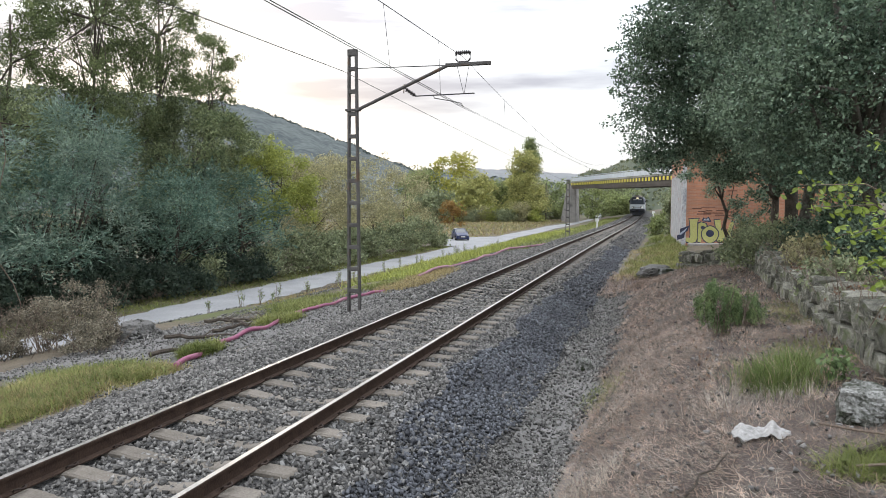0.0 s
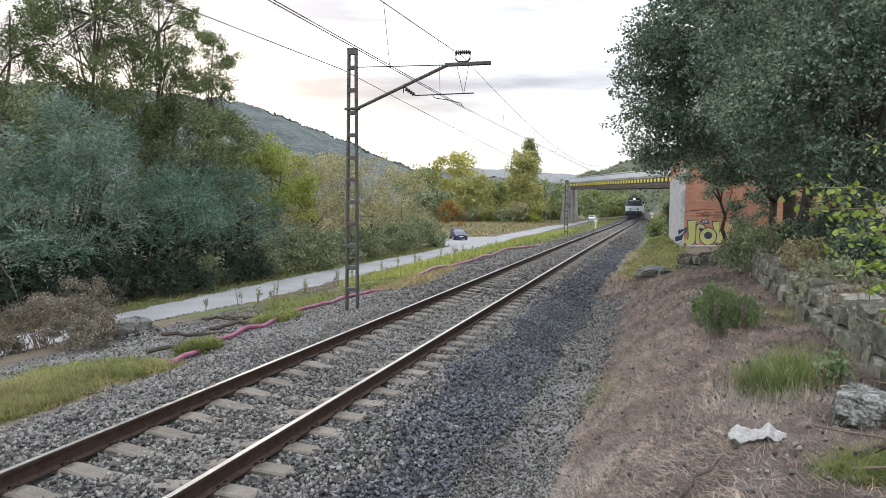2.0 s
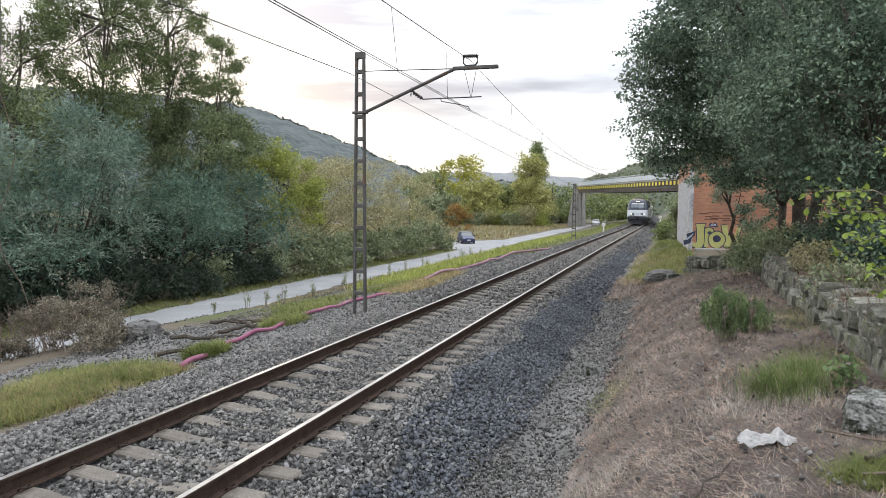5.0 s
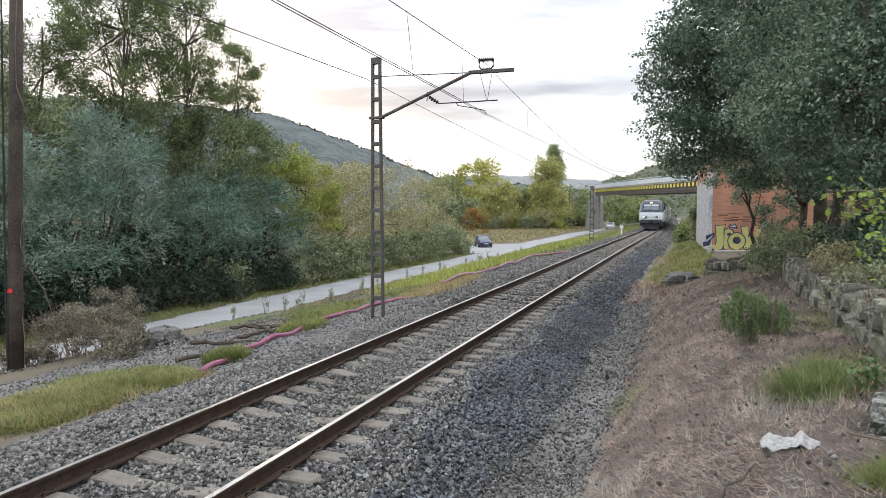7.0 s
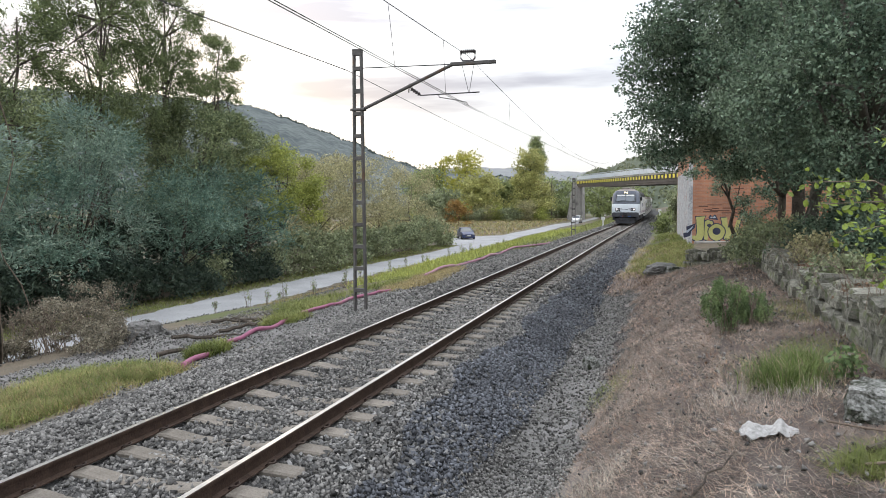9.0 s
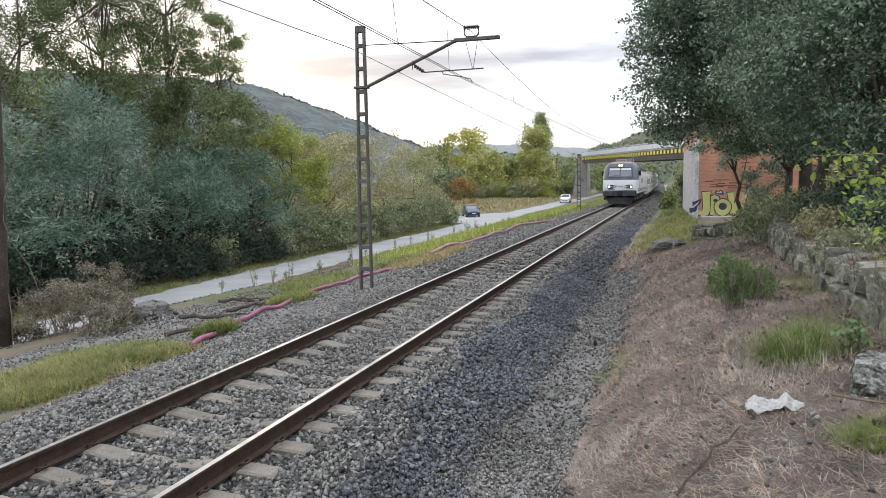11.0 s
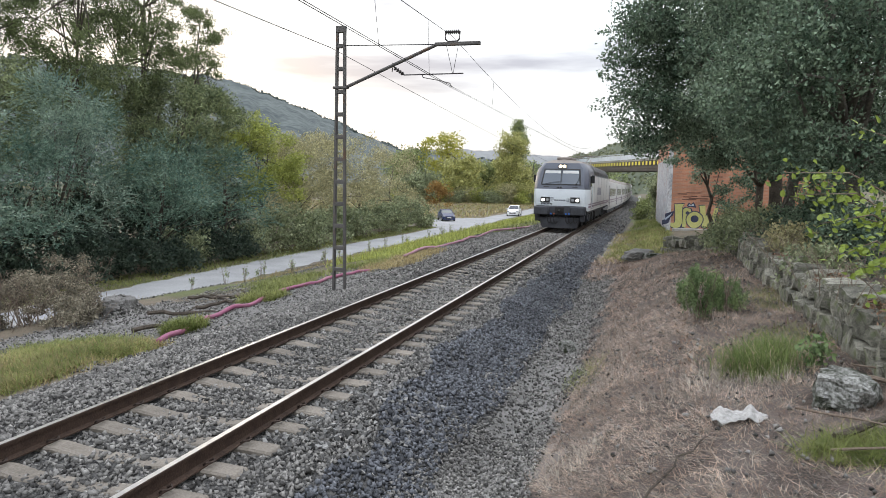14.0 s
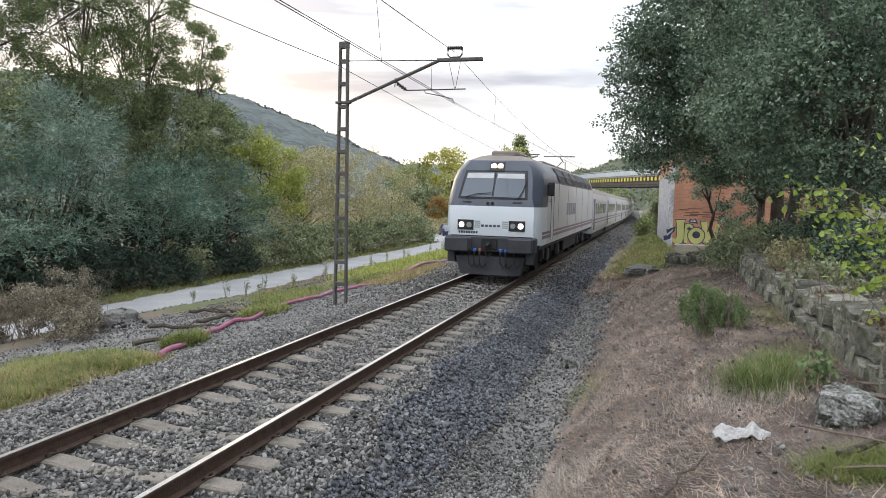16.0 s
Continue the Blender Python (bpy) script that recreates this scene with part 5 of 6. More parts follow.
# ---- rubble wall on the bank ----
def lumpy(sx, sy, sz, seed, cuts=2, jag=0.12, square=0.30):
    g = np.random.default_rng(seed)
    bm = bmesh.new()
    bmesh.ops.create_cube(bm, size=1)
    bmesh.ops.subdivide_edges(bm, edges=bm.edges[:], cuts=cuts, use_grid_fill=True)
    for v in bm.verts:
        c = v.co.copy()
        v.co = c.normalized() * (0.52 - 0.55 * square) + c * square + Vector(g.normal(0, jag * 0.35, 3))
        v.co = Vector((v.co.x * sx, v.co.y * sy, v.co.z * sz))
    return bm


def twigs(bm, base, height, n, r, seed, spread=0.5, sub=3):
    g = np.random.default_rng(seed)
    for k in range(n):
        a, s = g.uniform(0, 2 * math.pi), spread * g.uniform(0.3, 1)
        p0 = Vector(base) + Vector((g.normal(0, spread * 0.35), g.normal(0, spread * 0.35), 0))
        p1 = p0 + Vector((math.cos(a) * s * 0.4, math.sin(a) * s * 0.4, height * 0.5))
        p2 = p0 + Vector((math.cos(a) * s, math.sin(a) * s, height * g.uniform(0.7, 1.1)))
        tube(bm, [p0, p1, p2], [r, r * 0.7, r * 0.3], 4)
        for j in range(sub):
            q = p1.lerp(p2, g.uniform(0, 0.9))
            tube(bm, [q, q + Vector((g.normal(0, 0.2), g.normal(0, 0.2), g.uniform(0.02, 0.25))) * height * 0.5], [r * 0.5, r * 0.2], 3)
    return bm


def wall_x(y):
    """Plan of the wall: straight along the bank, then turning in before the building."""
    return 6.85 - 0.03 * max(0.0, y - 19) - 0.30 * max(0.0, y - 24.5)


def rubble_wall():
    w = empty("rubble_wall", (0, 0, 0))
    tagged(w, "low mossy rubble stone wall along the bank", "wall", kind="structure")
    shapes = []
    for k in range(9):
        m = bpy.data.meshes.new("stone")
        bm = lumpy(1, 1, 1, 300 + k, 2, 0.11, 0.86)
        bm.to_mesh(m)
        bm.free()
        m.materials.append(M_WALL)
        shapes.append(m)
    g = np.random.default_rng(77)
    for course in range(3):
        y = 6.2 + 0.13 * course
        while y < 28.6:
            ln = g.uniform(0.16, 0.36)
            x = wall_x(y)
            base = gz(x, y) - 0.12
            tall = (0.34, 0.26, 0.15)[course] * g.uniform(0.8, 1.15)
            at = (0.14, 0.44, 0.62)[course] * (0.95 if y < 20 else 1.15)
            if course < 2 or g.uniform() < 0.45:
                ob = new("stone", shapes[int(g.integers(0, 9))])
                ob.parent = w
                ob.matrix_basis = pose(x + g.normal(0, 0.025) + 0.04 * course, y, base + at, g.normal(0, 6), g.normal(0, 7), 90 + g.normal(0, 9)) @ Matrix.Diagonal((ln * 1.06, 0.40, tall, 1))
            y += ln * 0.97
    bm = bmesh.new()
    for y in np.arange(6.0, 28, 1.0):
        x = wall_x(y) + 0.28
        box(bm, x - 0.16, x + 0.35, y, y + 1.02, gz(x, y) - 0.3, gz(x, y) + 0.34)
    part("earth_fill", bm, M_GROUND, w, "dark earth packed behind the stones")
    # dry stems and dead leaves caught along the wall's crest
    for k, (y, n, h) in enumerate(((6.9, 16, 0.45), (7.7, 16, 0.5), (8.6, 14, 0.45), (9.8, 14, 0.5), (11.4, 14, 0.5), (13.2, 14, 0.6), (15.5, 14, 0.6))):
        x = wall_x(y) + 0.1
        t = empty("dead_bramble", (x, y, gz(x, y) + 0.38))
        tagged(t, "tangle of dry stems on the wall's crest", "bramble", "brambles on the wall")
        part("stem_tuft", twigs(bmesh.new(), (0, 0, 0), h, n, 0.005, 700 + k, 0.55, 3), M_TWIG, t)
        p, d = clump_points([(0, 0, 0.02, 0.28, 0.5, 0.14)], 320, 0.95)
        v, f = leaves(p, 0.055, 0.6)
        arrays("dead_leaves", v, f, M_LITTER if k % 2 else M_BRAMBLE, t)


rubble_wall()

# ---- the train ----
def ring_body(rings, mats_for):
    """A hull lofted through rings of equal count, closed along y by quads; mats_for(face) gives a slot."""
    bm = bmesh.new()
    vr = [[bm.verts.new(p) for p in r] for r in rings]
    for a, b in zip(vr, vr[1:]):
        for k in range(len(a) - 1):
            bm.faces.new((a[k], a[k + 1], b[k + 1], b[k]))
    bmesh.ops.recalc_face_normals(bm, faces=bm.faces)
    for f in bm.faces:
        f.material_index = mats_for(f)
    return bm


def front_y(z):
    """How far the nose stands back from the foremost point at a height."""
    return float(np.interp(z, [0.9, 1.28, 2.18, 2.45, 3.3, 3.62, 3.8], [0.12, 0.02, 0.0, 0.10, 0.62, 0.85, 1.25]))


def quad_on_nose(x0, x1, z0, z1, off, inset=0.0):
    bm = bmesh.new()
    c = [(x0, z0), (x1, z0), (x1 - inset * (1 if x1 > 0 else 0), z1), (x0 + inset * (1 if x0 < 0 else 0), z1)]
    v0 = [bm.verts.new((x, front_y(z) - off, z)) for x, z in c]
    v1 = [bm.verts.new((x, front_y(z) + 0.03, z)) for x, z in c]
    bm.faces.new(v0)
    for i in range(4):
        bm.faces.new((v0[i], v0[(i + 1) % 4], v1[(i + 1) % 4], v1[i]))
    bmesh.ops.recalc_face_normals(bm, faces=bm.faces)
    return bm


LOCO_LEN = 19.6


def locomotive():
    t = empty("locomotive")
    tagged(t, "white and dark grey electric locomotive with lit headlamps", "locomotive")
    H = [1.0, 1.28, 2.18, 2.19, 2.45, 3.0, 3.3, 3.62, 3.78, 3.84]
    ws = [1.46, 1.48, 1.48, 1.48, 1.48, 1.44, 1.36, 1.12, 0.75, 0.0]
    wf = [1.26, 1.30, 1.30, 1.30, 1.22, 1.16, 1.10, 0.90, 0.6, 0.0]
    rings = []
    for z, a, b in zip(H, ws, wf):
        yf = front_y(z)
        yc = yf + 0.42
        rings.append([(-a, LOCO_LEN, z), (-a, yf + 1.6, z), (-a, yc, z), (-(a * 0.45 + b * 0.55), yf + 0.12, z), (-b, yf, z), (b, yf, z), (a * 0.45 + b * 0.55, yf + 0.12, z), (a, yc, z), (a, yf + 1.6, z), (a, LOCO_LEN, z)])

    def slot(f):
        c, n = f.calc_center_median(), f.normal
        if c.z > 3.66:
            return 3
        if c.y < 1.75:
            if c.z < 2.19:
                return 0
            return 1 if c.y < 1.35 or c.z > 3.1 else 2
        return 1 if c.z > 3.02 else 2
    hull = part("body", ring_body(rings, slot), [M_BODY, M_DARK, M_BODYSIDE, M_ROOF], t, smooth=True)
    hull.data.set_sharp_from_angle(angle=radians(24))
    part("rear_wall", bbox(-1.44, 1.44, LOCO_LEN - 0.02, LOCO_LEN + 0.03, 1.0, 3.0), M_DARK, t)
    for s in (-1, 1):
        x0, x1 = (-1.0, -0.03) if s < 0 else (0.03, 1.0)
        ws_ = part("windscreen", quad_on_nose(x0, x1, 2.47, 3.24, 0.030, 0.09), M_SCREEN, t, "greenish windscreen pane")
        part("sun_blind", quad_on_nose(x0 + 0.06 * (s < 0) + 0.03, x1 - 0.06 * (s > 0) - 0.03, 3.05, 3.20, 0.036, 0.02), M_BLIND, ws_, "lowered pale sun blind")
        part("screen_frame", quad_on_nose(x0 - 0.06 * (s < 0) - 0.02, x1 + 0.06 * (s > 0) + 0.02, 2.42, 3.30, 0.022, 0.10), M_BLACK, t)
        wb = bmesh.new()
        if s < 0:
            tube(wb, [(-0.82, front_y(2.46) - 0.075, 2.46), (-0.5, front_y(2.56) - 0.075, 2.56), (-0.05, front_y(2.60) - 0.075, 2.60)], [0.014] * 3, 5)
        else:
            tube(wb, [(0.80, front_y(2.43) - 0.075, 2.43), (0.93, front_y(2.7) - 0.075, 2.7), (0.98, front_y(2.98) - 0.075, 2.98)], [0.014] * 3, 5)
        part("wiper", wb, M_BLACK, t)
        part("handle_slot", quad_on_nose(s * 0.78 - 0.14, s * 0.78 + 0.14, 2.29, 2.33, 0.015), M_BLACK, t)
        # lamp clusters
        xa = s * 0.80
        hl = part("lamp_housing", quad_on_nose(xa - 0.25, xa + 0.25, 1.45, 1.76, 0.03), M_BLACK, t)
        for k in (-1, 1):
            lit = k == s
            part("headlamp" if lit else "marker_lamp", brod((xa + k * 0.12, front_y(1.6) - 0.055, 1.605), (xa + k * 0.12, front_y(1.6) - 0.02, 1.605), 0.082, None, 16), M_LAMP if lit else M_LENS, hl, "lit white headlamp" if lit else "unlit lamp")
        for k in range(4):
            part("vent_slat", quad_on_nose(s * 0.43 - 0.09, s * 0.43 + 0.09, 1.53 + k * 0.06, 1.55 + k * 0.06, 0.008), M_DARK, t)
        # buffers and steps
        bf = part("buffer_shank", brod((s * 0.95, 0.25, 1.03), (s * 0.95, -0.30, 1.03), 0.13, None, 12), M_UNDER, t)
        part("buffer_head", bbox(s * 0.97 - 0.38, s * 0.97 + 0.38, -0.42, -0.33, 0.80, 1.24, 0.04), M_MIDGREY, bf, "broad grey buffer plate")
        part("buffer_box", bbox(s * 0.95 - 0.38, s * 0.95 + 0.38, -0.26, 0.2, 0.82, 1.22, 0.04), M_MIDGREY, t)
        part("step_plate", bbox(s * 1.22 - 0.12, s * 1.22 + 0.12, -0.05, 0.25, 0.45, 0.82, 0.02), M_MIDGREY, t)
        hr = bmesh.new()
        tube(hr, [(s * 1.33, 0.05, 1.35), (s * 1.36, -0.03, 1.40), (s * 1.36, -0.03, 1.85), (s * 1.33, 0.05, 1.90)], [0.013] * 4, 5)
        part("handrail", hr, M_RAILING, t)
        mr = part("mirror", bbox(s * 1.60 - 0.10, s * 1.60 + 0.10, 1.42, 1.54, 2.55, 2.98, 0.03), M_BLACK, t)
        part("mirror_arm", brod((s * 1.42, 1.5, 2.6), (s * 1.58, 1.49, 2.65), 0.02, None, 6), M_BLACK, mr)
        # side: cab window, door, stripes, grilles, lettering bars
        part("cab_window", bbox(s * 1.47 - 0.02, s * 1.47 + 0.02, 1.62, 2.15, 2.35, 2.92, 0.01), M_WINDOW, t)
        part("door", bbox(s * 1.482 - 0.008, s * 1.482 + 0.008, 2.45, 3.05, 1.15, 2.95), M_BODYSIDE, t, "flush grey cab door")
        part("stripe", bbox(s * 1.482 - 0.006, s * 1.482 + 0.006, 0.6, LOCO_LEN, 1.34, 1.42), M_PURPLE, t, "thin purple stripe")
        part("stripe", bbox(s * 1.482 - 0.006, s * 1.482 + 0.006, 0.6, LOCO_LEN, 1.20, 1.30), M_PURPLE, t)
        for k in range(6):
            y = 4.6 + 2.4 * k
            bm = bmesh.new()
            va = [bm.verts.new(p) for p in ((s * 1.435, y, 3.06), (s * 1.435, y + 2.1, 3.06), (s * 1.375, y + 2.1, 3.29), (s * 1.375, y, 3.29))]
            vb = [bm.verts.new(p) for p in ((s * 1.375, y, 3.29), (s * 1.375, y + 2.1, 3.29), (s * 1.16, y + 2.1, 3.60), (s * 1.16, y, 3.60))]
            bm.faces.new(va), bm.faces.new(vb)
            bmesh.ops.translate(bm, verts=bm.verts, vec=(s * 0.012, 0, 0.006))
            bmesh.ops.recalc_face_normals(bm, faces=bm.faces)
            part("roof_grille", bm, M_BLACK, t, "black louvred roof panel")
        # the brand on the flank as plain blocks
        for k in range(5):
            part("lettering_bar", bbox(s * 1.484 - 0.006, s * 1.484 + 0.006, 7.0 + 0.72 * k, 7.5 + 0.72 * k, 1.85, 2.32), M_LETTER, t)
        for y in (2.42, 3.08):
            part("door_seam", bbox(s * 1.488 - 0.006, s * 1.488 + 0.006, y, y + 0.03, 1.1, 2.98), M_MIDGREY, t)
        part("door_rail", brod((s * 1.53, 2.34, 1.15), (s * 1.53, 2.34, 2.4), 0.016, None, 6), M_RAILING, t)
        for k in range(5):
            part("panel_seam", bbox(s * 1.483 - 0.004, s * 1.483 + 0.004, 4.4 + 3.0 * k, 4.425 + 3.0 * k, 1.1, 3.0), M_LETTER, t)
        # bogies
        for yb in (4.6, 14.6):
            bg_ = part("bogie_frame", bbox(s * 1.16 - 0.09, s * 1.16 + 0.09, yb - 2.3, yb + 2.3, 0.55, 0.85, 0.03), M_UNDER, t)
            for k in (-1.4, 1.4):
                part("axle_box", bbox(s * 1.24 - 0.1, s * 1.24 + 0.1, yb + k - 0.24, yb + k + 0.24, 0.36, 0.78, 0.04), M_MIDGREY, bg_)
                part("spring", brod((s * 1.24, yb + k * 0.55, 0.5), (s * 1.24, yb + k * 0.55, 0.95), 0.1, None, 10), M_UNDER, bg_)
            part("sand_box", bbox(s * 1.22 - 0.12, s * 1.22 + 0.12, yb - 2.75, yb - 2.4, 0.5, 0.98, 0.03), M_MIDGREY, t)
        part("equipment_box", bbox(s * 1.1 - 0.25, s * 1.1 + 0.25, 7.4, 11.8, 0.42, 0.98, 0.05), M_UNDER, t)
    part("centre_box", bbox(-0.8, 0.8, 3, 17, 0.35, 1.0), M_UNDER, t)
    part("buffer_beam", bbox(-1.4, 1.4, -0.12, 0.3, 0.80, 1.26, 0.03), M_MIDGREY, t)
    part("under_nose", bbox(-1.2, 1.2, 0.15, 2.2, 0.42, 0.82, 0.04), M_UNDER, t)
    # black strip laid on as the shadow line below the white nose
    part("shadow_strip", quad_on_nose(-1.28, 1.28, 1.22, 1.285, 0.012), M_BLACK, t)
    part("sole_bar", bbox(-1.45, 1.45, 0.3, LOCO_LEN, 0.90, 1.03), M_UNDER, t)
    pl = bmesh.new()
    extrude_profile(pl, [(-1.15, 0.18), (1.15, 0.18), (1.10, -0.02), (0.7, -0.14), (-0.7, -0.14), (-1.10, -0.02)], 0.10, 0.66, "z")
    for v in pl.verts:
        if v.co.z < 0.3:
            v.co.x *= 0.84
    part("rail_guard", pl, M_MIDGREY, t, "scuffed grey rail guard")
    hk = bmesh.new()
    tube(hk, [(0, -0.05, 1.05), (0, -0.32, 1.06), (0, -0.42, 1.0), (0, -0.36, 0.92)], [0.06, 0.055, 0.05, 0.03], 6)
    part("coupling_hook", hk, M_UNDER, t)
    part("coupling_plate", bbox(-0.24, 0.24, -0.18, -0.10, 0.88, 1.22, 0.02), M_UNDER, t)
    lk = bmesh.new()
    tube(lk, [(-0.07, -0.30, 1.02), (-0.08, -0.30, 0.75), (0.0, -0.30, 0.66), (0.08, -0.30, 0.75), (0.07, -0.30, 1.02)], [0.025] * 5, 6)
    part("coupling_link", lk, M_UNDER, t)
    for k, x in enumerate((-0.62, -0.45, -0.28, 0.36, 0.52, 0.78)):
        hb = bmesh.new()
        tube(hb, [(x, -0.13, 0.86), (x, -0.26, 0.74), (x + 0.02, -0.28, 0.48), (x + 0.10, -0.24, 0.34), (x + 0.2, -0.20, 0.46)], [0.024] * 5, 6)
        hose = part("brake_hose", hb, M_UNDER, t, "black hanging brake hose")
        if k in (1, 2, 3, 4):
            part("air_cock", bbox(x - 0.045, x + 0.045, -0.20, -0.12, 0.80, 0.90, 0.015), M_AIRRED if k == 2 else M_AIRBLUE, hose, "painted air cock")
    tl = part("top_lamp_housing", quad_on_nose(-0.23, 0.23, 3.29, 3.56, 0.05), M_BLACK, t)
    for k in (-1, 1):
        part("top_lamp", brod((k * 0.105, front_y(3.43) - 0.10, 3.42), (k * 0.105, front_y(3.43) - 0.02, 3.44), 0.085, None, 16), M_LAMPWARM, tl, "lit warm white top lamp")
    # brand drawn as plain shapes, number as a bar
    for k in range(5):
        part("logo_bar", quad_on_nose(-0.31 + 0.125 * k, -0.225 + 0.125 * k, 1.555, 1.625, 0.008), M_DARK, t)
    for k in range(8):
        x = -1.02 + 0.078 * k
        part("number_bar", quad_on_nose(x, x + 0.055, 1.345, 1.415, 0.008), M_MIDGREY, t)
    part("horn", brod((-0.12, front_y(2.3) - 0.07, 2.28), (-0.12, front_y(2.3) + 0.03, 2.28), 0.045, None, 10), M_BLACK, t)
    part("horn", brod((0.02, front_y(2.3) - 0.07, 2.28), (0.02, front_y(2.3) + 0.03, 2.28), 0.045, None, 10), M_BLACK, t)
    # roof gear
    part("roof_box", bbox(-0.5, 0.35, 2.0, 4.2, 3.82, 4.0, 0.05), M_ROOF, t)
    part("roof_box", bbox(-0.6, 0.6, 6.5, 15.5, 3.80, 3.92, 0.04), M_ROOF, t)
    pg = bmesh.new()
    for s in (-1, 1):
        rod(pg, (s * 0.45, 4.6, 3.95), (s * 0.35, 6.4, 4.10), 0.03)
    rod(pg, (-0.7, 4.6, 4.05), (0.7, 4.6, 4.05), 0.025)
    part("pantograph", pg, M_ROOF, t, "folded roof pantograph")
    p2 = bmesh.new()
    rod(p2, (-0.3, 16.0, 3.95), (-0.1, 17.6, 4.45), 0.03), rod(p2, (0.3, 16.0, 3.95), (0.1, 17.6, 4.45), 0.03)
    rod(p2, (0, 17.6, 4.45), (0, 15.9, 4.66), 0.025), rod(p2, (-0.8, 15.9, 4.66), (0.8, 15.9, 4.66), 0.03)
    part("pantograph", p2, M_ROOF, t, "raised roof pantograph")
    sets = []
    for y in (3.2, 6.0, 13.2, 16.0):
        w = empty("wheelset", (0, y, 0.55))
        w.parent = t
        for s in (-1, 1):
            bm = bmesh.new()
            rod(bm, (s * 0.80, 0, 0), (s * 0.935, 0, 0), 0.545, None, 24)
            rod(bm, (s * 0.76, 0, 0), (s * 0.80, 0, 0), 0.575, None, 24)
            rod(bm, (s * 0.935, 0, 0), (s * 1.0, 0, 0), 0.16, None, 8)
            part("wheel", bm, M_UNDER, w)
        part("axle", brod((-0.8, 0, 0), (0.8, 0, 0), 0.08), M_UNDER, w)
        sets.append(w)
    return t, sets


COACH = 13.14


def coach():
    t = empty("passenger_coach")
    tagged(t, "low pale grey articulated passenger coach with tinted windows", "coach", "coaches of the train")
    prof = [(-1.38, 0.55), (1.38, 0.55), (1.47, 0.9), (1.47, 2.45), (1.40, 2.85), (1.15, 3.15), (0.7, 3.29), (-0.7, 3.29), (-1.15, 3.15), (-1.40, 2.85), (-1.47, 2.45), (-1.47, 0.9)]
    bm = extrude_profile(bmesh.new(), prof, 0.15, COACH - 0.15)
    for f in bm.faces:
        f.material_index = 1 if f.calc_center_median().z > 2.95 and abs(f.normal.y) < 0.5 else 0
    part("body", bm, [M_BODYSIDE, M_ROOF], t)
    part("gangway", bbox(-1.2, 1.2, -0.15, 0.15, 0.7, 3.1, 0.05), M_DARK, t, "dark concertina gangway")
    part("underframe", bbox(-1.2, 1.2, 0.1, COACH - 0.1, 0.25, 0.56), M_UNDER, t)
    for s in (-1, 1):
        for k in range(6):
            y = 1.9 + 1.62 * k
            part("window", bbox(s * 1.472 - 0.01, s * 1.472 + 0.01, y, y + 1.25, 1.65, 2.3, 0.005), M_COACHWIN, t)
        part("stripe", bbox(s * 1.474 - 0.006, s * 1.474 + 0.006, 0.2, COACH - 0.2, 1.30, 1.38), M_PURPLE, t, "thin purple stripe")
        part("stripe", bbox(s * 1.474 - 0.006, s * 1.474 + 0.006, 0.2, COACH - 0.2, 1.12, 1.18), M_PURPLE, t)
        part("door", bbox(s * 1.474 - 0.01, s * 1.474 + 0.01, 0.75, 1.5, 0.75, 2.55), M_DARK, t, "dark recessed coach door")
        part("wheel", brod((s * 0.80, 0.0, 0.44), (s * 0.94, 0.0, 0.44), 0.44, None, 20), M_UNDER, t)
        part("skirt", bbox(s * 1.3 - 0.04, s * 1.3 + 0.04, 1.2, COACH - 1.2, 0.28, 0.6), M_MIDGREY, t)
    return t


LOCO, LOCO_SETS = locomotive()
COACHES = [coach()]
for _k in range(10):
    COACHES.append(copy_thing(COACHES[0], pose(0, 200 + 20 * _k, 0)))


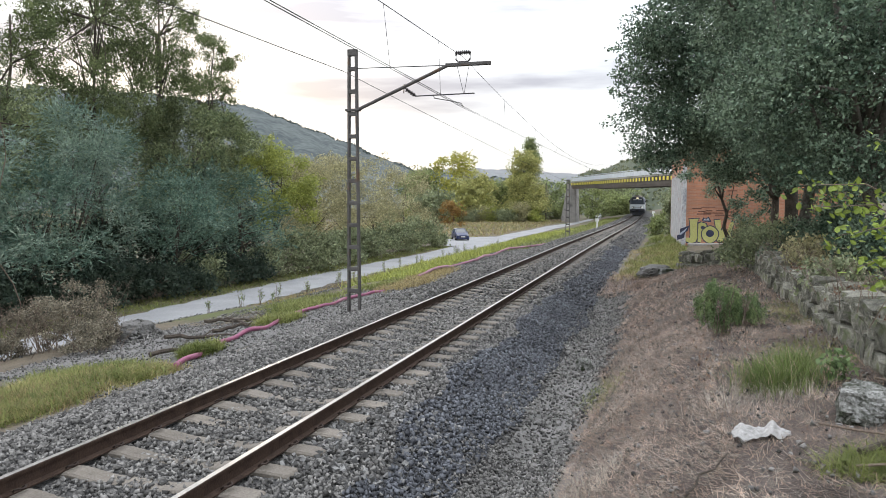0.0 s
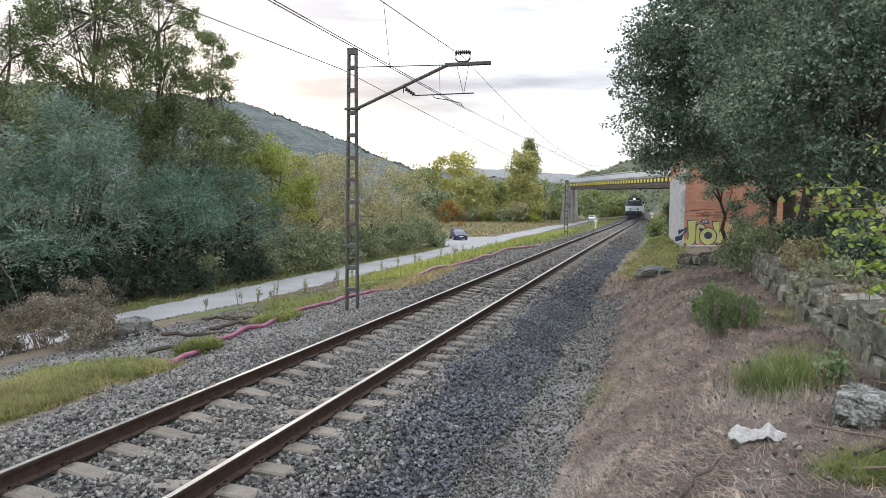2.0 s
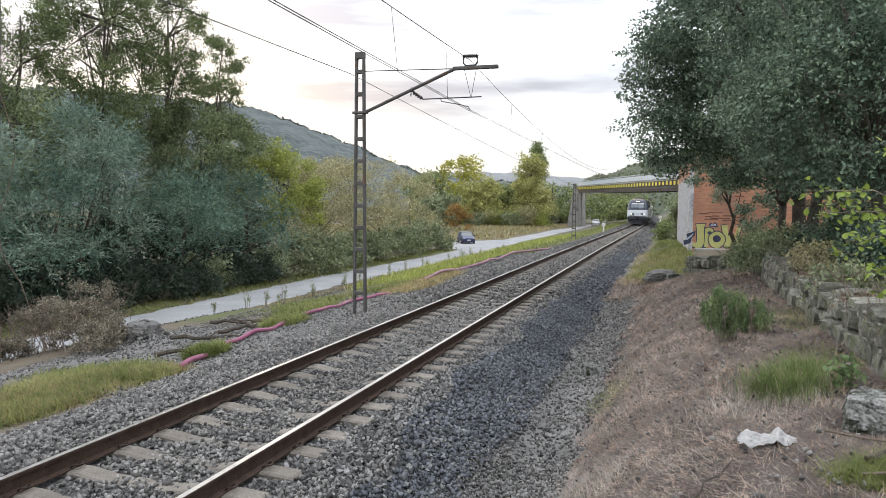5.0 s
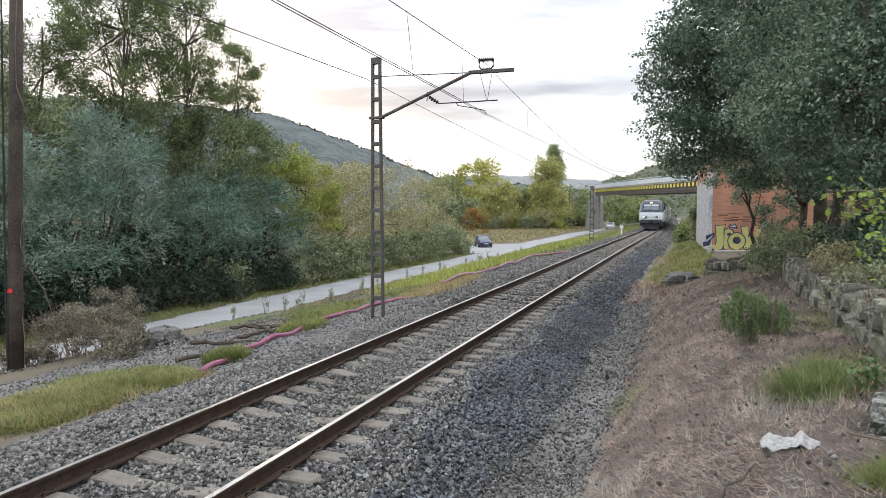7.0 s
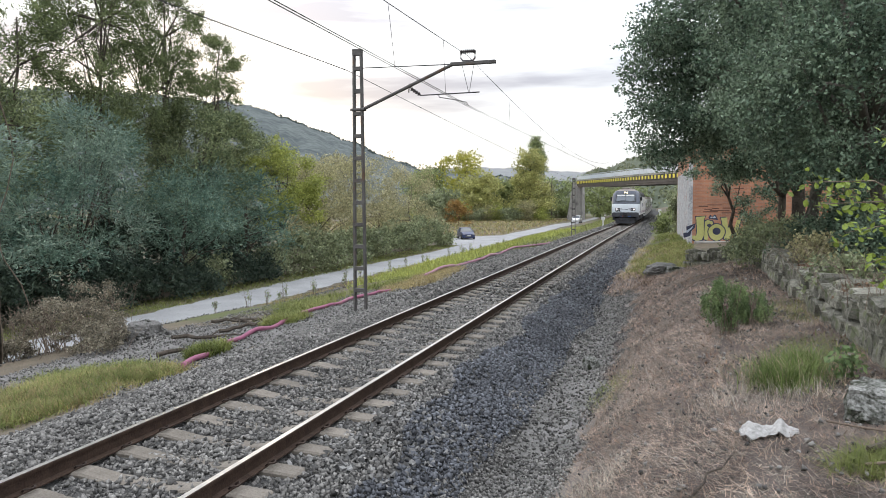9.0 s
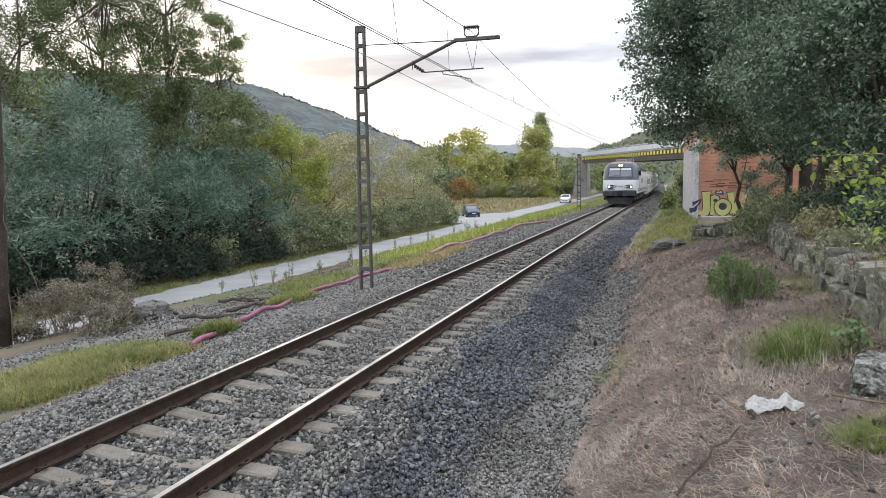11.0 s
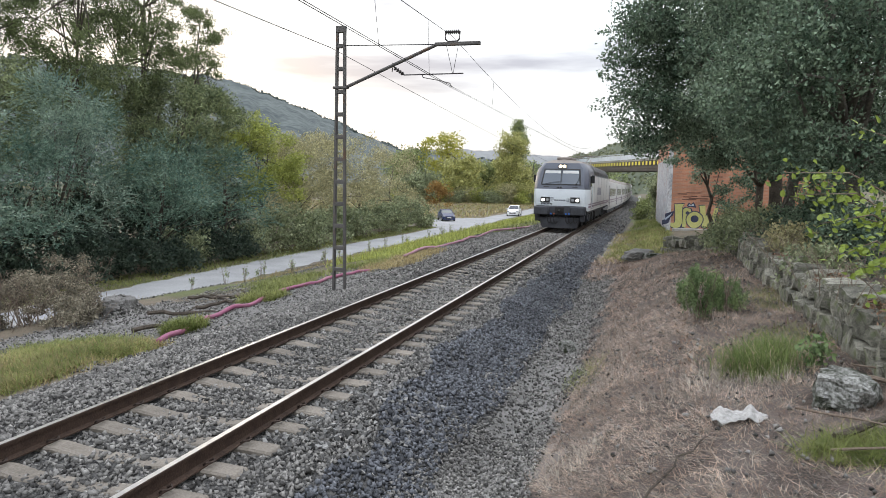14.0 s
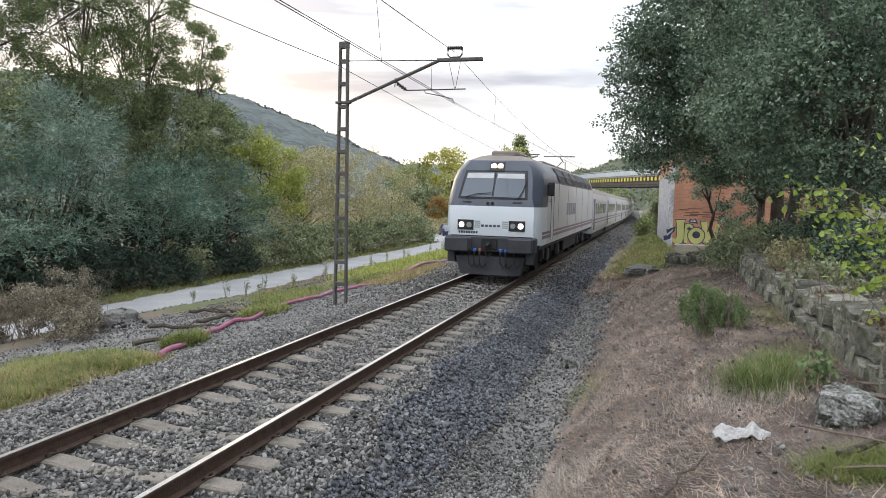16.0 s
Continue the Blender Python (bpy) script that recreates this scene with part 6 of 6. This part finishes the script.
# ---- cars on and beside the road ----
def car(name, label, paint, at, rz, estate=0.0):
    """A small hatchback, front towards -y."""
    t = empty(name, at, rz)
    tagged(t, label, "car")
    Y = [-2.0, -1.93, -1.2, -0.72, 0.0, 0.9, 1.55 + estate, 1.85 + estate, 1.95 + estate]
    top = [0.62, 0.72, 0.92, 0.98, 1.0, 1.0, 1.0, 0.95, 0.70]
    half = [0.70, 0.80, 0.84, 0.86, 0.87, 0.87, 0.85, 0.80, 0.74]
    bm = bmesh.new()
    rings = []
    for y, z, w in zip(Y, top, half):
        rings.append([bm.verts.new(p) for p in ((-w * 0.9, y, 0.2), (-w, y, 0.35), (-w, y, z * 0.75), (-w * 0.93, y, z), (w * 0.93, y, z), (w, y, z * 0.75), (w, y, 0.35), (w * 0.9, y, 0.2))])
    for a, b in zip(rings, rings[1:]):
        for k in range(8):
            bm.faces.new((a[k], a[(k + 1) % 8], b[(k + 1) % 8], b[k]))
    bm.faces.new(rings[0]), bm.faces.new(rings[-1][::-1])
    bmesh.ops.recalc_face_normals(bm, faces=bm.faces)
    part("body", bm, paint, t, smooth=False)
    cb = bmesh.new()
    lo = [cb.verts.new(p) for p in ((-0.78, -0.85, 0.96), (0.78, -0.85, 0.96), (0.78, 1.75 + estate, 0.97), (-0.78, 1.75 + estate, 0.97))]
    hi = [cb.verts.new(p) for p in ((-0.60, -0.10, 1.42), (0.60, -0.10, 1.42), (0.60, 1.30 + estate, 1.40), (-0.60, 1.30 + estate, 1.40))]
    cb.faces.new(hi)
    for k in range(4):
        cb.faces.new((lo[k], lo[(k + 1) % 4], hi[(k + 1) % 4], hi[k]))
    bmesh.ops.recalc_face_normals(cb, faces=cb.faces)
    part("glasshouse", cb, M_WINDOW, t)
    part("roof", bbox(-0.62, 0.62, -0.12, 1.34 + estate, 1.40, 1.46, 0.03), paint, t)
    for s in (-1, 1):
        part("pillar", brod((s * 0.78, -0.86, 0.97), (s * 0.605, -0.10, 1.43), 0.04, None, 6), paint, t)
        part("pillar", brod((s * 0.79, 0.55, 0.97), (s * 0.61, 0.5, 1.43), 0.04, None, 6), paint, t)
        part("headlight", bbox(s * 0.62 - 0.14, s * 0.62 + 0.14, -2.02, -1.85, 0.58, 0.74, 0.03), M_LENS, t)
        part("mirror", bbox(s * 0.96 - 0.08, s * 0.96 + 0.08, -0.62, -0.5, 0.95, 1.08, 0.02), paint, t)
        for y in (-1.25, 1.25 + estate):
            w = part("wheel", brod((s * 0.72, y, 0.31), (s * 0.89, y, 0.31), 0.31, None, 18), M_TYRE, t)
            part("rim", brod((s * 0.885, y, 0.31), (s * 0.90, y, 0.31), 0.2, None, 12), M_RIM, w)
    part("grille", bbox(-0.45, 0.45, -2.03, -1.96, 0.36, 0.54, 0.02), M_BLACK, t)
    part("number_plate", bbox(-0.26, 0.26, -2.05, -2.02, 0.42, 0.53), M_WHITEPOST, t)
    return t


car("parked_car", "dark blue hatchback parked in the lay-by beside the road", M_CARBLUE, (-20.7, 89.5, -2.59), 27)
MOVING_CAR = car("moving_car", "white estate car driving along the road", M_CARWHITE, (-15.6, 215, -2.56), 4, 0.3)
MOVING_CAR.scale = (1.08, 1.08, 1.08)

# ---- small things ----
def telegraph_pole():
    x, y = -10.25, 12.45
    z = gz(x, y)
    t = empty("telegraph_pole", (x, y, z), 50)
    tagged(t, "weathered dark wooden telegraph pole with loose cables", "pole")
    part("pole", tube(bmesh.new(), [(0, 0, -0.3), (0.04, 0, 2), (0.14, 0, 5), (0.30, 0, 10)], [0.165, 0.160, 0.150, 0.135], 16), M_WOOD, t, smooth=True)
    part("conduit", tube(bmesh.new(), [(-0.17, -0.06, 0.0), (-0.14, -0.06, 3), (-0.02, -0.06, 9.6)], [0.024] * 3, 6), M_CABLE, t)
    w = [(0.34, -0.14, 9.6), (0.20, -0.16, 7.6), (0.20, -0.17, 6.6), (0.36, -0.15, 6.1), (0.55, -0.12, 5.3), (0.57, -0.12, 4.8), (0.42, -0.14, 4.1), (0.22, -0.19, 3.5), (0.17, -0.19, 3.0), (0.30, -0.17, 2.5), (0.62, -0.15, 1.9), (0.76, -0.14, 1.4), (0.70, -0.14, 1.0), (0.55, -0.15, 0.55)]
    part("loose_cable", tube(bmesh.new(), w, [0.012] * len(w), 5), M_TWIG, t, "pale loose cable")
    part("loose_cable", tube(bmesh.new(), [(0.17, -0.1, 0.1), (0.20, -0.14, 0.7), (0.16, -0.16, 1.3)], [0.012] * 3, 5), M_TWIG, t)
    for k in range(9):
        part("bolt", brod((0.05 * (k % 3) - 0.02 + 0.02 * k, -0.13, 0.8 + 0.72 * k), (0.05 * (k % 3) - 0.02 + 0.02 * k, -0.18, 0.8 + 0.72 * k), 0.018, None, 6), M_MAST, t)
    part("tag", brod((-0.07, -0.13, 1.92), (-0.07, -0.18, 1.92), 0.055, None, 10), M_REDTAG, t, "small red marker tag")


def conduit():
    pts = []
    spine = ((-3.56, 10.6), (-3.72, 11.1), (-4.18, 13.0), (-4.44, 15.3), (-4.80, 17.1), (-4.80, 19.9), (-4.32, 22.4))
    for k in range(64):
        s = k / 63 * (len(spine) - 1)
        i = min(int(s), len(spine) - 2)
        f = s - i
        x = spine[i][0] * (1 - f) + spine[i + 1][0] * f
        y = spine[i][1] * (1 - f) + spine[i + 1][1] * f
        pts.append((x + 0.018 * math.sin(y * 2.2), y, gz(x, y) + 0.06 + 0.012 * math.sin(y * 1.9) + 0.015 * math.sin(y * 4.1)))
    a = part("conduit_pipe", tube(bmesh.new(), pts, [0.050 + 0.004 * (k % 2) for k in range(64)], 9), M_HOSE, smooth=True)
    tagged(a, "long magenta plastic conduit lying beside the ballast", "pipe")
    pts = []
    spine = ((-4.75, 27.2), (-5.05, 33.0), (-4.3, 34.9), (-4.8, 40.2), (-4.6, 44.0), (-3.0, 45.5), (-3.05, 48.0))
    for k in range(60):
        s = k / 59 * (len(spine) - 1)
        i = min(int(s), len(spine) - 2)
        f = smooth01(np.array(s - i))
        x = float(spine[i][0] * (1 - f) + spine[i + 1][0] * f)
        y = float(spine[i][1] * (1 - f) + spine[i + 1][1] * f)
        pts.append((x, y, gz(x, y) + 0.12 + 0.07 * math.sin(y * 0.9)))
    a = part("conduit_pipe", tube(bmesh.new(), pts, [0.062] * 60, 8), M_HOSEFADED, smooth=True)
    tagged(a, "faded magenta conduit winding beside the far track", "pipe")


def craggy(s, seed):
    """A broken rock: a rounded block roughened at three scales."""
    bm = bmesh.new()
    bmesh.ops.create_cube(bm, size=1)
    bmesh.ops.subdivide_edges(bm, edges=bm.edges[:], cuts=13, use_grid_fill=True)
    o = Vector((seed * 1.37, seed * 0.71, 0))
    for v in bm.verts:
        c = v.co.normalized() * 0.30 + v.co * 0.42
        d = 0.16 * noise.noise(c * 2.1 + o) + 0.10 * abs(noise.noise(c * 5.0 + o)) + 0.05 * noise.noise(c * 13.0 + o)
        c = c + v.co.normalized() * d
        v.co = Vector((c.x * s[0], c.y * s[1], c.z * s[2]))
    return bm


def boulders():
    for nm, lab, x, y, s, seed in (("boulder", "large lichen-spotted boulder on the bank", 6.26, 6.3, (0.52, 0.44, 0.38), 401), ("rock", "single pale rock in the gravel trough", 3.33, 13.3, (0.32, 0.24, 0.27), 402),
                                   ("rock_mound", "dark mound of rock at the bank's end", 4.35, 27.5, (0.85, 1.2, 0.5), 403), ("rock", "pale broken rock by the bank's end", 4.9, 27.0, (0.7, 0.4, 0.25), 404),
                                   ("earth_mound", "grey heap of earth and stones beside the road", -8.3, 15.2, (0.8, 0.7, 0.62), 405), ("rock", "flat pale slab among the grass", 3.4, 29.6, (0.24, 0.15, 0.08), 406)):
        ob = part(nm, craggy(s, seed), M_ROCK if nm in ("boulder", "rock") else M_GRIT)
        ob.matrix_basis = pose(x, y, gz(x, y) + s[2] * (0.10 if nm == "boulder" else 0.22), 0, 0, seed * 37 % 360)
        tagged(ob, lab, "rock" if nm != "earth_mound" else "mound")


def heap(cx, cy, r, h):
    """Where stones lie on a small cone-shaped heap."""
    def f(n):
        a, q = rng.uniform(0, 2 * math.pi, n), np.sqrt(rng.uniform(0, 1, n))
        x, y = cx + r * q * np.cos(a), cy + r * q * np.sin(a)
        return x, y, ground_h(x, y) + h * np.maximum(0, 1 - q * 1.15) * (1 + 0.25 * np.sin(5 * a))
    return f


def plastic_sheet():
    """A torn sheet: a flat left lobe, a raised fold, and a tent-like right lobe with a point."""
    g = np.random.default_rng(5)
    n = 27
    xs, ys = np.linspace(-0.30, 0.30, n), np.linspace(-1, 1, 13)
    X, T = np.meshgrid(xs, ys)
    front = np.interp(xs, [-0.30, -0.22, -0.15, -0.02, 0.05, 0.12, 0.20, 0.30], [-0.06, -0.16, -0.10, -0.05, -0.12, -0.10, -0.04, 0.03])
    back = np.interp(xs, [-0.30, -0.24, -0.05, 0.05, 0.10, 0.20, 0.30], [0.00, 0.12, 0.11, 0.09, 0.14, 0.10, 0.05])
    Y = front + (back - front) * (T + 1) / 2
    ridge = 0.085 * np.exp(-((X - 0.10 - 0.25 * Y) / 0.05) ** 2) + 0.05 * np.exp(-((X + 0.21 - 0.3 * Y) / 0.04) ** 2) + 0.03 * np.exp(-((X + 0.05 + 0.5 * Y) / 0.03) ** 2)
    Z = 0.035 + ridge + 0.05 * (T + 1) / 2 + 0.008 * np.sin(31 * X + 17 * Y) + 0.004 * g.normal(size=X.shape)
    v = np.stack([X + 0.004 * g.normal(size=X.shape), Y + 0.006 * g.normal(size=X.shape), Z], -1).reshape(-1, 3)
    i = (np.arange(12)[:, None] * n + np.arange(n - 1)[None]).ravel()
    ob = arrays("plastic_sheet", v, np.stack([i, i + 1, i + n + 1, i + n], 1), M_PAPER)
    so = ob.modifiers.new("thickness", "SOLIDIFY")
    so.thickness = 0.003
    ob.matrix_basis = pose(5.42, 5.72, gz(5.42, 5.72) + 0.005, 8, -3, 4) @ Matrix.Scale(0.70, 4)
    tagged(ob, "crumpled torn white plastic sheet lying on dead grass", "litter")


def dry_bushes():
    for k, (x, y, h, sp, n) in enumerate(((-9.6, 13.6, 1.25, 1.1, 16), (-9.0, 14.6, 0.8, 0.9, 10), (-10.2, 15.6, 1.6, 1.2, 12), (-7.9, 13.2, 0.55, 0.6, 8), (-11.2, 14.6, 1.3, 1.2, 12), (-10.6, 12.9, 0.5, 0.9, 8))):
        z = gz(x, y)
        t = empty("dry_bush", (x, y, z))
        tagged(t, "half-bare brownish bush on the verge", "bush", "dry bushes")
        part("twig_tangle", twigs(bmesh.new(), (0, 0, 0), h, n * 2, 0.009, 500 + k, sp, 5), M_TWIG, t)
        p, d = clump_points(grow_clumps(22, 0, 0, h * 0.1, h * 1.15, sp * 0.85, 0.22, "dome", 510 + k), 5200, 0.9)
        v, f = leaves(p, 0.055, 0.6)
        arrays("foliage", v, f, M_BEIGE, t)
    for k, (x, y, ln, az) in enumerate(((-4.5, 12.0, 1.3, 60), (-5.4, 13.9, 1.6, 20), (-5.3, 15.0, 1.2, 75), (-6.0, 16.2, 1.5, 150), (-5.5, 16.6, 0.9, 100), (-6.7, 16.8, 1.2, 40))):
        g = np.random.default_rng(530 + k)
        z = gz(x, y) + 0.06
        pts = [(ln * (s - 0.5), 0.08 * g.normal(), 0.05 * abs(g.normal())) for s in np.linspace(0, 1, 7)]
        bm = tube(bmesh.new(), pts, [0.05, 0.048, 0.043, 0.04, 0.033, 0.025, 0.012], 6)
        tube(bm, [pts[3], (pts[3][0] + 0.2, 0.25, 0.16)], [0.025, 0.01], 5)
        ob = part("dead_branch", bm, M_BARK)
        ob.matrix_basis = pose(x, y, z, 0, 0, az)
        tagged(ob, "dark dead branch lying on gravel", "branch", "dead branches")
    for k, (a, b) in enumerate((((5.85, 5.9), (6.6, 4.9)), ((5.9, 5.0), (6.5, 4.75)), ((6.5, 7.2), (7.0, 6.3)), ((4.6, 14.5), (5.6, 17.5)), ((6.0, 5.3), (6.75, 5.75)), ((6.25, 7.0), (6.95, 6.2)), ((4.75, 4.7), (5.15, 5.35)), ((3.75, 4.9), (4.05, 5.5)), ((5.1, 16.0), (6.1, 17.2)))):
        g = np.random.default_rng(550 + k)
        pts = []
        for s in np.linspace(0, 1, 8):
            x, y = a[0] * (1 - s) + b[0] * s, a[1] * (1 - s) + b[1] * s
            pts.append((x + 0.02 * g.normal(), y + 0.02 * g.normal(), gz(x, y) + 0.05 + 0.05 * math.sin(s * 3.1)))
        ob = part("stick", tube(bmesh.new(), pts, [(0.010, 0.028)[k in (4, 5)] * (1 - 0.06 * j) for j in range(8)], 6), M_BARK if k in (4, 6, 7) else M_TWIG)
        tagged(ob, "thin dry stick on the bank", "stick", "sticks")


def bank_shrub():
    for x, y, r, top, n in ((5.42, 10.15, 0.24, 1.42, 7000), (5.80, 10.8, 0.22, 1.22, 3600)):
        z = gz(x, y)
        t = empty("green_shrub", (x, y, z))
        tagged(t, "small upright bright green shrub on the bank", "bush", "bank shrubs")
        part("stem_tuft", twigs(bmesh.new(), (0, 0, 0), top - z, 16, 0.006, int(x * 100), r * 1.2, 1), M_TWIG, t)
        cl = [(c[0], c[1], c[2], 0.045, 0.045, 0.15) for c in grow_clumps(60, 0, 0, 0.08, top - z - 0.08, r * 1.25, 0.1, "oval", int(y * 10))]
        p, d = clump_points(cl, n, 0.95)
        v, f = leaves(p, 0.048, 0.26, -0.9)
        arrays("foliage", v, f, M_SHRUB, t)
    x, y = 6.25, 7.3
    t = empty("weed", (x, y, gz(x, y)))
    tagged(t, "pale green broad-leaved weed beside the boulder", "plant")
    p, d = clump_points([(0, 0, 0.18, 0.16, 0.14, 0.16)], 160, 0.9)
    v, f = leaves(p, 0.08, 0.5)
    arrays("foliage", v, f, M_SHRUB, t)


def lime_sprays():
    """Overhanging sprays with broad leaves, each leaf a piece of its own."""
    m = bpy.data.meshes.new("leaf")
    bm = bmesh.new()
    rim = [(0, -0.5, 0), (0.26, -0.32, 0.05), (0.34, 0.0, 0.07), (0.2, 0.3, 0.04), (0, 0.55, -0.03), (-0.2, 0.3, 0.04), (-0.34, 0.0, 0.07), (-0.26, -0.32, 0.05)]
    c = bm.verts.new((0, 0, 0))
    vs = [bm.verts.new(p) for p in rim]
    for k in range(8):
        bm.faces.new((c, vs[k], vs[(k + 1) % 8]))
    bm.to_mesh(m)
    bm.free()
    m.materials.append(M_LIMELEAF)
    g = np.random.default_rng(91)
    t = empty("lime_shrub", (7.3, 8.0, gz(7.3, 8.0)))
    tagged(t, "overhanging shrub with broad bright lime-green leaves", "bush")
    o = t.matrix_basis.translation
    arms = (((7.4, 8.3, 2.2), (6.56, 7.9, 2.62), (5.88, 7.3, 2.60)), ((7.4, 8.3, 2.0), (6.61, 7.8, 2.42), (5.98, 7.3, 2.40)), ((7.4, 8.2, 1.9), (6.76, 7.8, 2.22), (6.21, 7.3, 2.14)),
            ((7.3, 8.0, 1.6), (6.76, 7.6, 1.98), (6.36, 7.2, 1.86)), ((7.4, 8.0, 1.5), (7.0, 7.7, 1.85), (6.48, 7.3, 1.72)), ((7.5, 8.2, 2.2), (7.1, 8.0, 2.9), (6.56, 7.7, 3.05)), ((7.5, 8.2, 2.0), (7.0, 8.0, 2.1), (6.61, 7.6, 2.2)), ((7.5, 8.0, 1.4), (7.0, 7.5, 1.6), (6.61, 7.1, 1.55)))
    part("stem", tube(bmesh.new(), [(0, 0, 0), (0.05, 0.1, 0.8), (0.1, 0.25, 1.6)], [0.03, 0.025, 0.012], 6), M_TWIG, t)
    for k, arm in enumerate(arms):
        p = [Vector(a) - o for a in arm]
        s = part("spray", tube(bmesh.new(), [Vector((0.05, 0.1, 0.7)), *p], [0.014, 0.01, 0.007, 0.003], 5), M_TWIG, t)
        for j in range(66 if k < 5 else 26):
            f = g.uniform(0.15, 1.05)
            q = p[0].lerp(p[1], f * 2) if f < 0.5 else p[1].lerp(p[2], f * 2 - 1)
            lf = new("leaf", m)
            lf.parent = s
            lf.matrix_basis = pose(q.x + g.normal(0, 0.06), q.y + g.normal(0, 0.08), q.z + g.normal(-0.03, 0.06), g.normal(35, 30), g.normal(0, 30), g.uniform(0, 360)) @ Matrix.Scale(g.uniform(0.050, 0.088), 4)


M_LIMELEAF = material("broad lime leaf", (0.17, 0.25, 0.04), (0.31, 0.38, 0.085), 3.0, 0.5, bump=0.1, fine=20, per="object", spread=0.3, translucent=0.4)


def markers():
    for x, y, h, lab in ((-3.0, 87.3, 1.1, "short white kilometre marker beside the track"), (3.2, 106, 1.9, "white signal post beside the track")):
        z = gz(x, y)
        t = empty("marker_post", (x, y, z))
        tagged(t, lab, "marker", "track markers")
        part("post", bbox(-0.09, 0.09, -0.06, 0.06, -0.1, h, 0.02), M_WHITEPOST, t)
        part("plate", bbox(-0.22, 0.22, -0.09, -0.06, h - 0.35, h, 0.02), M_WHITEPOST, t)
    t = empty("wooden_pole", (-25.0, 187, -2.6))
    tagged(t, "thin grey utility pole near the poplar", "pole")
    part("pole", tube(bmesh.new(), [(0, 0, -0.2), (0, 0, 10)], [0.16, 0.12], 8), M_BARK2, t)


def tall_weeds():
    g = np.random.default_rng(33)
    for k in range(26):
        y = g.uniform(20, 60)
        x = -9.8 - 0.5 * g.uniform() + 0.03 * (y - 20)
        h = g.uniform(0.5, 1.1)
        t = empty("tall_weed", (x, y, gz(x, y)))
        tagged(t, "tall thin seeding weed beside the road", "weed", "tall weeds")
        part("stem_tuft", twigs(bmesh.new(), (0, 0, 0), h, 4, 0.008, 600 + k, 0.16, 3), M_TWIG, t)
        p, d = clump_points([(0, 0, h * 0.6, 0.13, 0.13, h * 0.4)], 90, 0.95)
        v, f = leaves(p, 0.07, 0.35)
        arrays("foliage", v, f, M_OLIVE, t)


telegraph_pole()
conduit()
boulders()
stones("heap_stones", "broken stones and clods covering the grey heap", 900, heap(-8.3, 15.2, 0.75, 0.42), 0.07, M_STONE, 0.2)
plastic_sheet()
dry_bushes()
bank_shrub()
lime_sprays()
markers()
tall_weeds()


# ---- what moves ----
TRAIN = ((0.0, 147.0), (1.5, 136.0), (4.0, 117.0), (7.0, 95.0), (9.0, 80.0), (10.5, 68.2), (12.5, 51.8), (14.0, 38.6), (14.5, 34.4), (16.0, 21.7))
CAR = ((0.0, 207), (1.5, 195.5), (4.1, 186), (7.0, 176), (9.0, 156), (12.5, 124.5), (14.0, 110), (15.0, 95.0), (16.0, 78.0))


def train_y(t):
    """Smooth run of the nose along the track: a cubic through the timed stations."""
    c = np.polyfit([a for a, b in TRAIN], [b for a, b in TRAIN], 3)
    return float(np.polyval(c, t))


def on_track(y, middle):
    """A pose on the bent track for a vehicle whose front stands at y."""
    slope = float(track_x(y + 2 * middle) - track_x(y)) / (2 * middle)
    fall = float(track_z(y + 2 * middle) - track_z(y)) / (2 * middle)
    return pose(float(track_x(y)), y, float(track_z(y)), math.degrees(math.atan(fall)), 0, -math.degrees(math.atan(slope)))


def motions():
    times = [0.5 * k for k in range(33)]
    walk(LOCO, [(t, on_track(train_y(t), LOCO_LEN / 2)) for t in times])
    for k, c in enumerate(COACHES):
        walk(c, [(t, on_track(train_y(t) + LOCO_LEN + 0.55 + COACH * k, COACH / 2)) for t in times])
    for w in LOCO_SETS:
        y0 = w.matrix_basis.translation.y
        rows = [(k / 10, pose(0, y0, 0.55, -math.degrees((train_y(0) - train_y(k / 10)) / 0.55) * -1)) for k in range(161)]
        walk(w, rows)
    for_car = [(t, float(np.interp(t, [a for a, b in CAR], [b for a, b in CAR]))) for t in times]
    walk(MOVING_CAR, [(t, pose(-15.55 + road_bend(y), y, -2.60, 0, 0, 4 - math.degrees(math.atan((road_bend(y + 1) - road_bend(y - 1)) / 2)))) for t, y in for_car])


motions()
